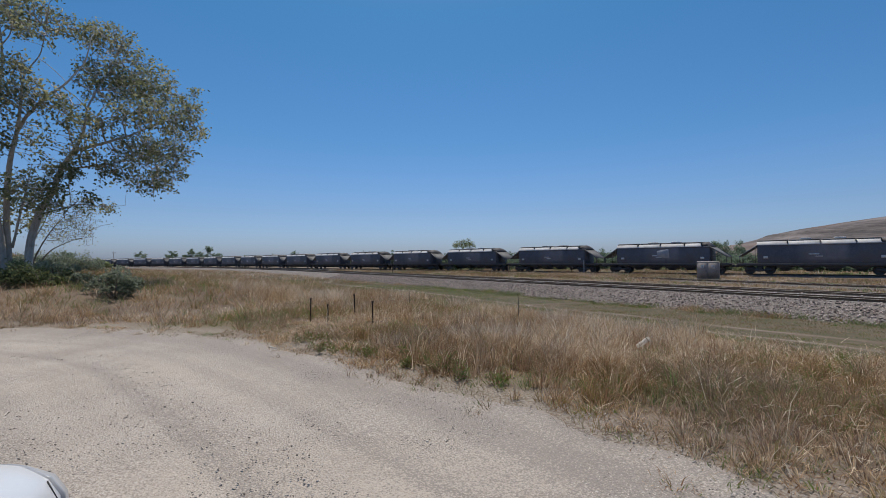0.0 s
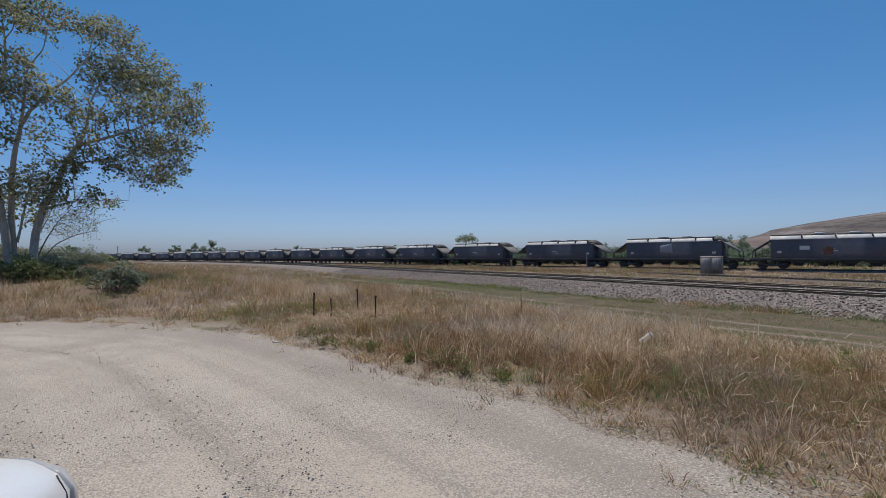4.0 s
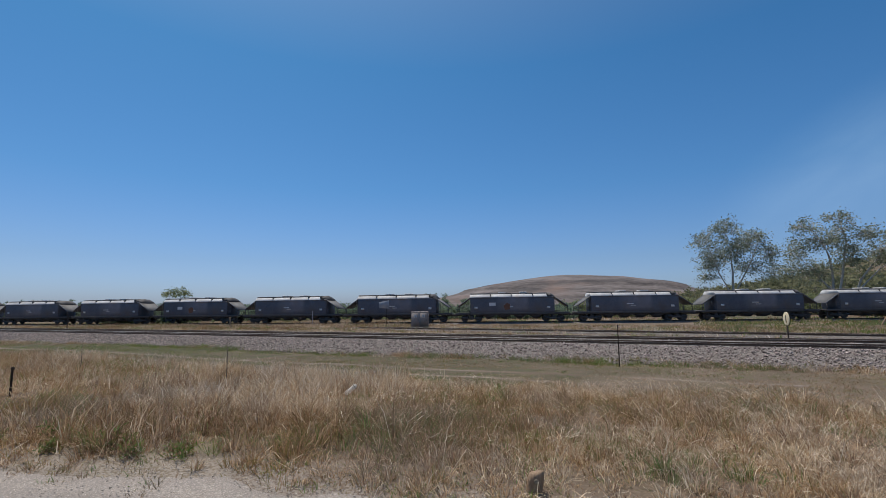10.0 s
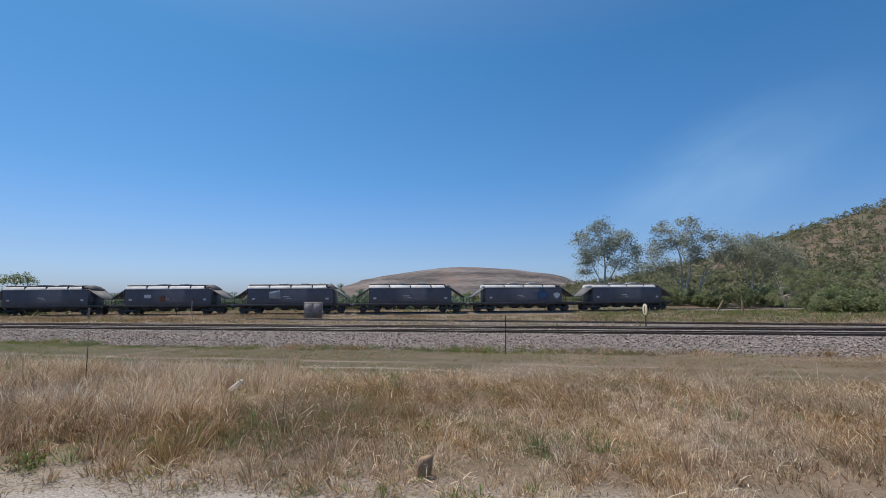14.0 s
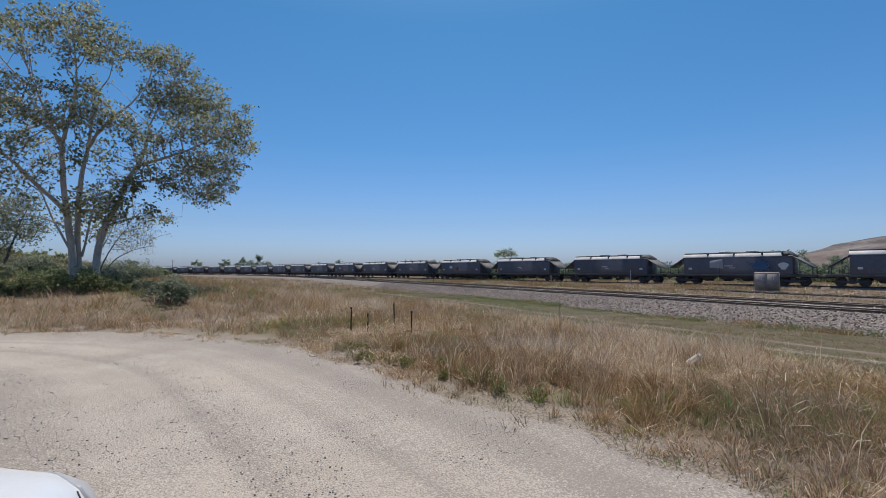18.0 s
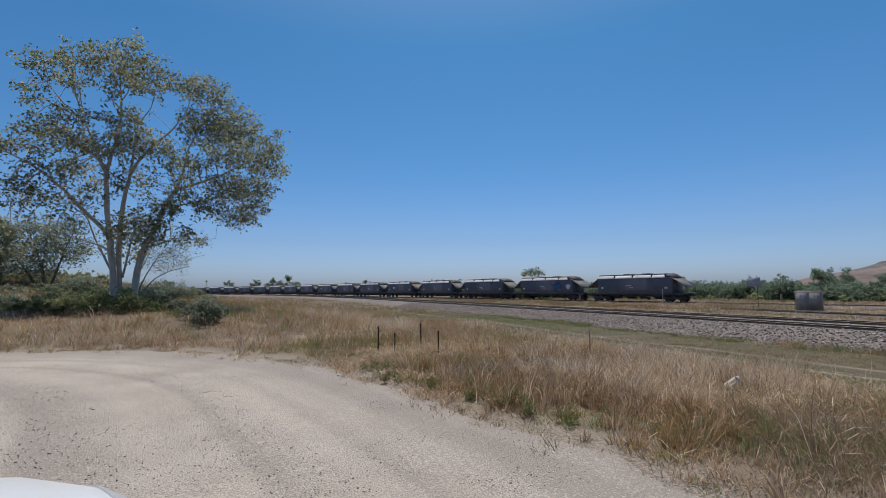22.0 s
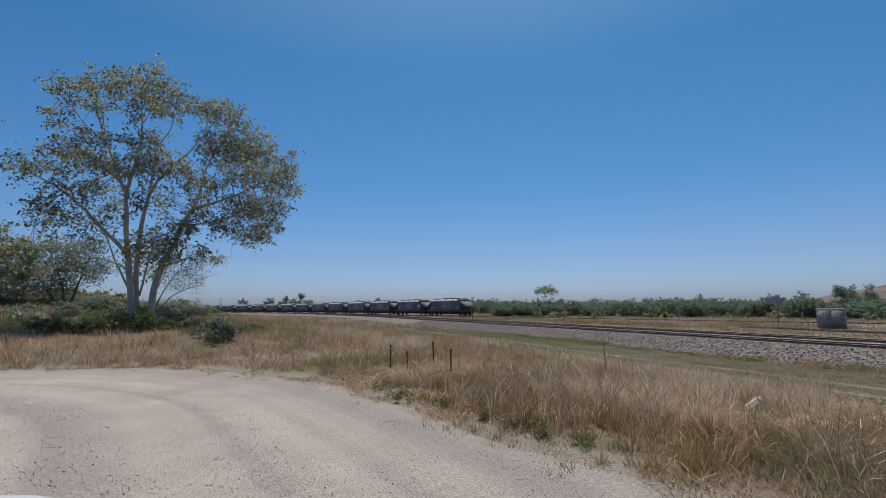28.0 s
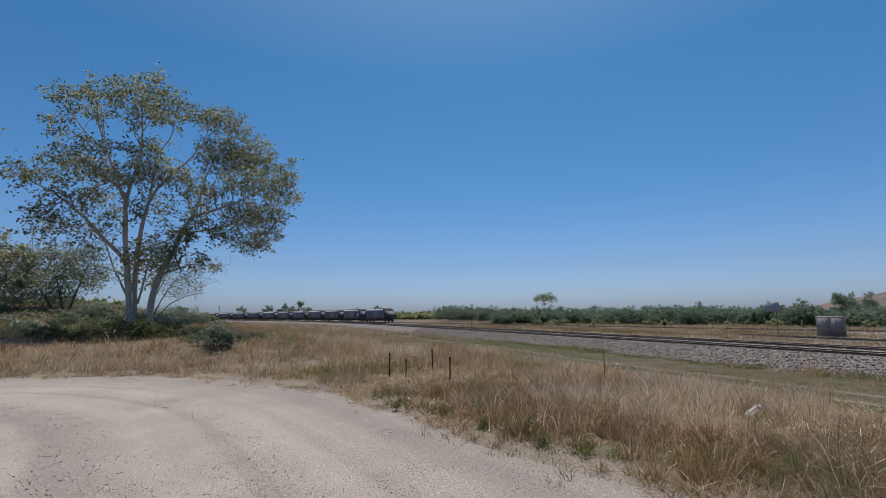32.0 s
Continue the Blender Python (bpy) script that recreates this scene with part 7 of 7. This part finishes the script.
field("big_tussock", 950, (-10, 13, 3.9, 11.5), 60, 0.24, 0.56, 0.008, "dense rusty-brown tussocks in the dry grass", 133, near, spread=0.11, green=0.03, lean0=0.0, lean1=1.0, droop=0.8, tone0=0.3)
field("standing_grass", 2300, (-24, -5, 3.6, 12.6), 22, 0.35, 0.85, 0.011, "tall upright mauve-brown dry grass beyond the verge", 139, lambda x, y: near(x, y) & (vnoise(x, y, 2.4, 4) > 0.38) & ~((x > -13.6) & (x < -8.5) & (y < 6.6)), spread=0.16, green=0.0, lean0=0.0, lean1=0.55, droop=0.5, tone0=0.58)
field("edge_clumps", 220, (-9.5, -3.4, 3.6, 6.2), 46, 0.3, 0.68, 0.0085, "tall shaggy straw clumps behind the verge", 141, lambda x, y: near(x, y) & (edge_gap(x, y) > 0.45), spread=0.13, green=0.03, lean0=0.0, lean1=0.8, droop=0.6, tone0=0.52)
field("left_dry_grass", 7600, (-46, -13, -22, 14), 17, 0.3, 0.75, 0.013, "tall pale dry grass beyond the road bend", 105, lambda x, y: (edge_gap(x, y) > 0.6) & (y < 13.5) & ((x > -28) | (y > -4.5)) & off_view(x, y) & (_rg.random(len(x)) < 1 - sst(11.5, 13.5, y)), spread=0.3, green=0.14, lean1=1.0, tone0=0.36)
field("bank_grass", 9000, (-64, -27, -34, -2), 14, 0.25, 0.7, 0.03, "olive grass over the bank behind the gum tree", 129, lambda x, y: off_view(x, y), spread=0.35, green=0.75, tone0=0.36, far=True)
field("right_dry_grass", 2600, (10, 34, 4, 14), 20, 0.18, 0.5, 0.011, "tangled dry grass of the paddock", 107, near, spread=0.3, lean1=1.3, droop=0.8, tone0=0.28)
field("tall_straws", 620, (-17, 9, 3.5, 12), 4, 0.5, 0.95, 0.007, "tall bleached grass stalks", 109, near, spread=0.14, green=0.0, lean0=0.05, lean1=1.1, tone0=0.65)
field("seed_stalks", 1200, (-16, 6, 3.2, 11), 9, 0.35, 0.75, 0.006, "brown seeding stalks standing in the dry grass", 137, lambda x, y: near(x, y) & (vnoise(x, y, 1.3, 4) > 0.45), spread=0.2, green=0.0, lean0=0.0, lean1=0.8, tone0=0.34, droop=0.4)
drier = lambda x, y: x + 9 * (vnoise(x, y, 2.6, 4) - 0.5) > -3
off_tracks = lambda x, y: off_view(x, y) & (np.abs(y - 14.3) > 0.3) & (np.abs(y - 16.2) > 0.3)
field("mown_grass", 24000, (-55, 34, 11.6, 21.6), 11, 0.05, 0.2, 0.016, "short mown grass strip beside the ballast", 111, lambda x, y: off_tracks(x, y) & ~drier(x, y), spread=0.25, green=0.95, tone0=0.22, lean1=1.2, far=True)
field("dry_turf", 15000, (-14, 34, 11.6, 21.6), 12, 0.05, 0.22, 0.013, "short dry brownish turf beside the ballast", 145, lambda x, y: drier(x, y) & (off_tracks(x, y) | (_rg.random(len(x)) < 0.55)) & off_view(x, y), spread=0.25, green=0.16, tone0=0.36, lean1=1.3, far=True)
field("ballast_foot_weeds", 1500, (-50, 34, 20.2, 21.7), 18, 0.12, 0.4, 0.014, "dry and green weeds at the foot of the ballast", 113, lambda x, y: off_view(x, y) & (vnoise(x, y, 2.0, 2) > 0.45), spread=0.25, green=0.35)
field("foot_tufts", 260, (-16, 34, 20.6, 22.0), 34, 0.2, 0.6, 0.014, "brown grass tufts at the foot of the ballast", 147, lambda x, y: off_view(x, y) & (vnoise(x, y, 1.4, 3) > 0.5), spread=0.2, green=0.12, tone0=0.3, lean1=0.9)
field("green_tufts", 190, (-16, 9, 20.1, 21.5), 34, 0.15, 0.5, 0.014, "fresh green tufts at the foot of the ballast", 149, lambda x, y: off_view(x, y) & (vnoise(x, y, 1.1, 5) > 0.56), spread=0.3, green=3.0, tone0=0.25, lean1=0.9)
field("between_tracks_grass", 5200, (-70, 46, 31.2, 52), 14, 0.2, 0.55, 0.05, "dry grass between the railway lines", 115, lambda x, y: off_view(x, y) & (np.abs(np.abs(y - 37.2 + 0.125 * x) - 0.55) > 0.2), spread=0.5, green=0.12, far=True)
field("lineside_grass", 26000, (-110, -22, 34, 98), 12, 0.35, 0.85, 0.05, "tall dry grass beside the loop line", 143, lambda x, y: off_view(x, y) & (loop_gap(x, y) > 1.9) & (loop_gap(x, y) < 14) & ((np.abs(y - 37.2 + 0.125 * x) > 0.9) | (x < -28)), spread=0.5, green=0.12, tone0=0.5, far=True)
field("track_grass", 900, (-60, 6, 26.2, 31.4), 12, 0.08, 0.26, 0.02, "dry and green grass growing in the ballast", 131, lambda x, y: off_view(x, y) & (_rg.random(len(x)) < sst(8, -24, x)), spread=0.25, green=0.5, far=True)
field("behind_train_grass", 3600, (-120, 90, 56, 100), 9, 0.35, 0.9, 0.12, "rough grass behind the loop line", 117, lambda x, y: off_view(x, y) & (y > 60 + 0.33 * np.maximum(x, -10) * (x > -60)), spread=0.9, green=0.35, far=True)
field("foot_grass", 5200, (5, 78, 40, 76), 10, 0.3, 0.7, 0.07, "pale olive grass at the foot of the hill", 125, lambda x, y: off_view(x, y) & (loop_gap(x, y) > 2.4), spread=0.7, green=2.2, tone0=0.5, far=True)
field("far_left_grass", 2600, (-130, -44, -30, 24), 10, 0.4, 0.9, 0.07, "pale dry grass far along the line", 119, lambda x, y: off_view(x, y, -42, 112) & (y < 21 - 3.5e-4 * (x + 60) ** 2 * (x < -60) * 3.2), spread=0.8, green=0.08, far=True)


def build_weed(x, y, r0, h):
    """A low leafy weed: small pointed leaves in a ragged dome on thin stems."""
    r = np.random.default_rng(int(1000 * abs(x)))
    n = int(1900 * r0)
    k = int(40 * r0) + 4
    a, d = r.random(k) * 6.28, r0 * r.random(k) ** 0.6
    tips = np.column_stack([np.cos(a) * d, np.sin(a) * d, h * (0.35 + 0.65 * r.random(k)) * (1 - 0.5 * d / r0)])
    i = r.integers(0, k, n)
    P = tips[i] * np.column_stack([np.ones(n), np.ones(n), r.random(n) ** 0.7]) + r.normal(size=(n, 3)) * np.array([0.03, 0.03, 0.02])
    P[:, 2] = np.abs(P[:, 2])
    V, F, S, T = leaf_cloud(P, 0.06, r, 0.15, 0.15 + 0.07 * r.random(), 0.1)
    ob = group_empty("green_weed", at_ground(x, y))
    tagged(ob, "low leafy green weed at the edge of the gravel" if y < 10 else "low green weed at the foot of the ballast", "weed")
    part("foliage", fast_mesh("foliage", V, F, S, M_GRASS, tint=T), None, ob)
    b = Build()
    for q in range(k):
        b.tube([(tips[q][0] * 0.4, tips[q][1] * 0.4, -0.02), tuple(tips[q])], [0.004, 0.002], 3)
    tagged(part("stalkwork", b, M_GRASS, ob), kind="stuff")


for wx, wy, wr, wh in ((-6.65, 3.7, 0.2, 0.36), (-6.2, 3.4, 0.14, 0.22), (-5.55, 3.75, 0.16, 0.36), (-5.05, 3.7, 0.16, 0.28), (-7.3, 3.2, 0.24, 0.24), (-8.2, 2.9, 0.4, 0.18), (-4.6, 3.85, 0.2, 0.22), (-9.3, 2.9, 0.4, 0.2), (-0.2, 21.4, 0.4, 0.4), (2.2, 21.0, 0.8, 0.2), (-8.5, 21.0, 0.9, 0.2), (4.5, 20.8, 1.0, 0.15)):
    build_weed(wx, wy, wr, wh)


def build_stalk(x, y, h):
    s = tagged(group_empty("dead_weed_stalk", at_ground(x, y)), "tall thin dead weed stalk", "weed")
    b = Build()
    b.tube([(0, 0, -0.05), (0.01, 0, h * 0.5), (-0.02, 0.01, h)], [0.012, 0.009, 0.005], 5)
    for k in range(7):
        z = h * (0.35 + 0.09 * k)
        a = k * 2.4
        b.tube([(0, 0, z), (0.07 * math.cos(a), 0.07 * math.sin(a), z + 0.08)], [0.005, 0.003], 3)
    part("stem", b, M_TWIG, s)


build_stalk(-8.98, 8.3, 1.25)
build_stalk(-14.6, 8.2, 0.9)


# ---- what moves ----
def motions():
    ts = [p[0] for p in TAIL]
    for k, wgn in enumerate(WAGONS):
        rows = []
        for t in np.arange(0, 32.1, 1.0):
            s = np.interp(t, ts, [p[1] for p in TAIL])
            rows.append((float(t), wagon_pose(s + (k + 0.5) * WAGON_PITCH)))
        walk(wgn, rows)


motions()
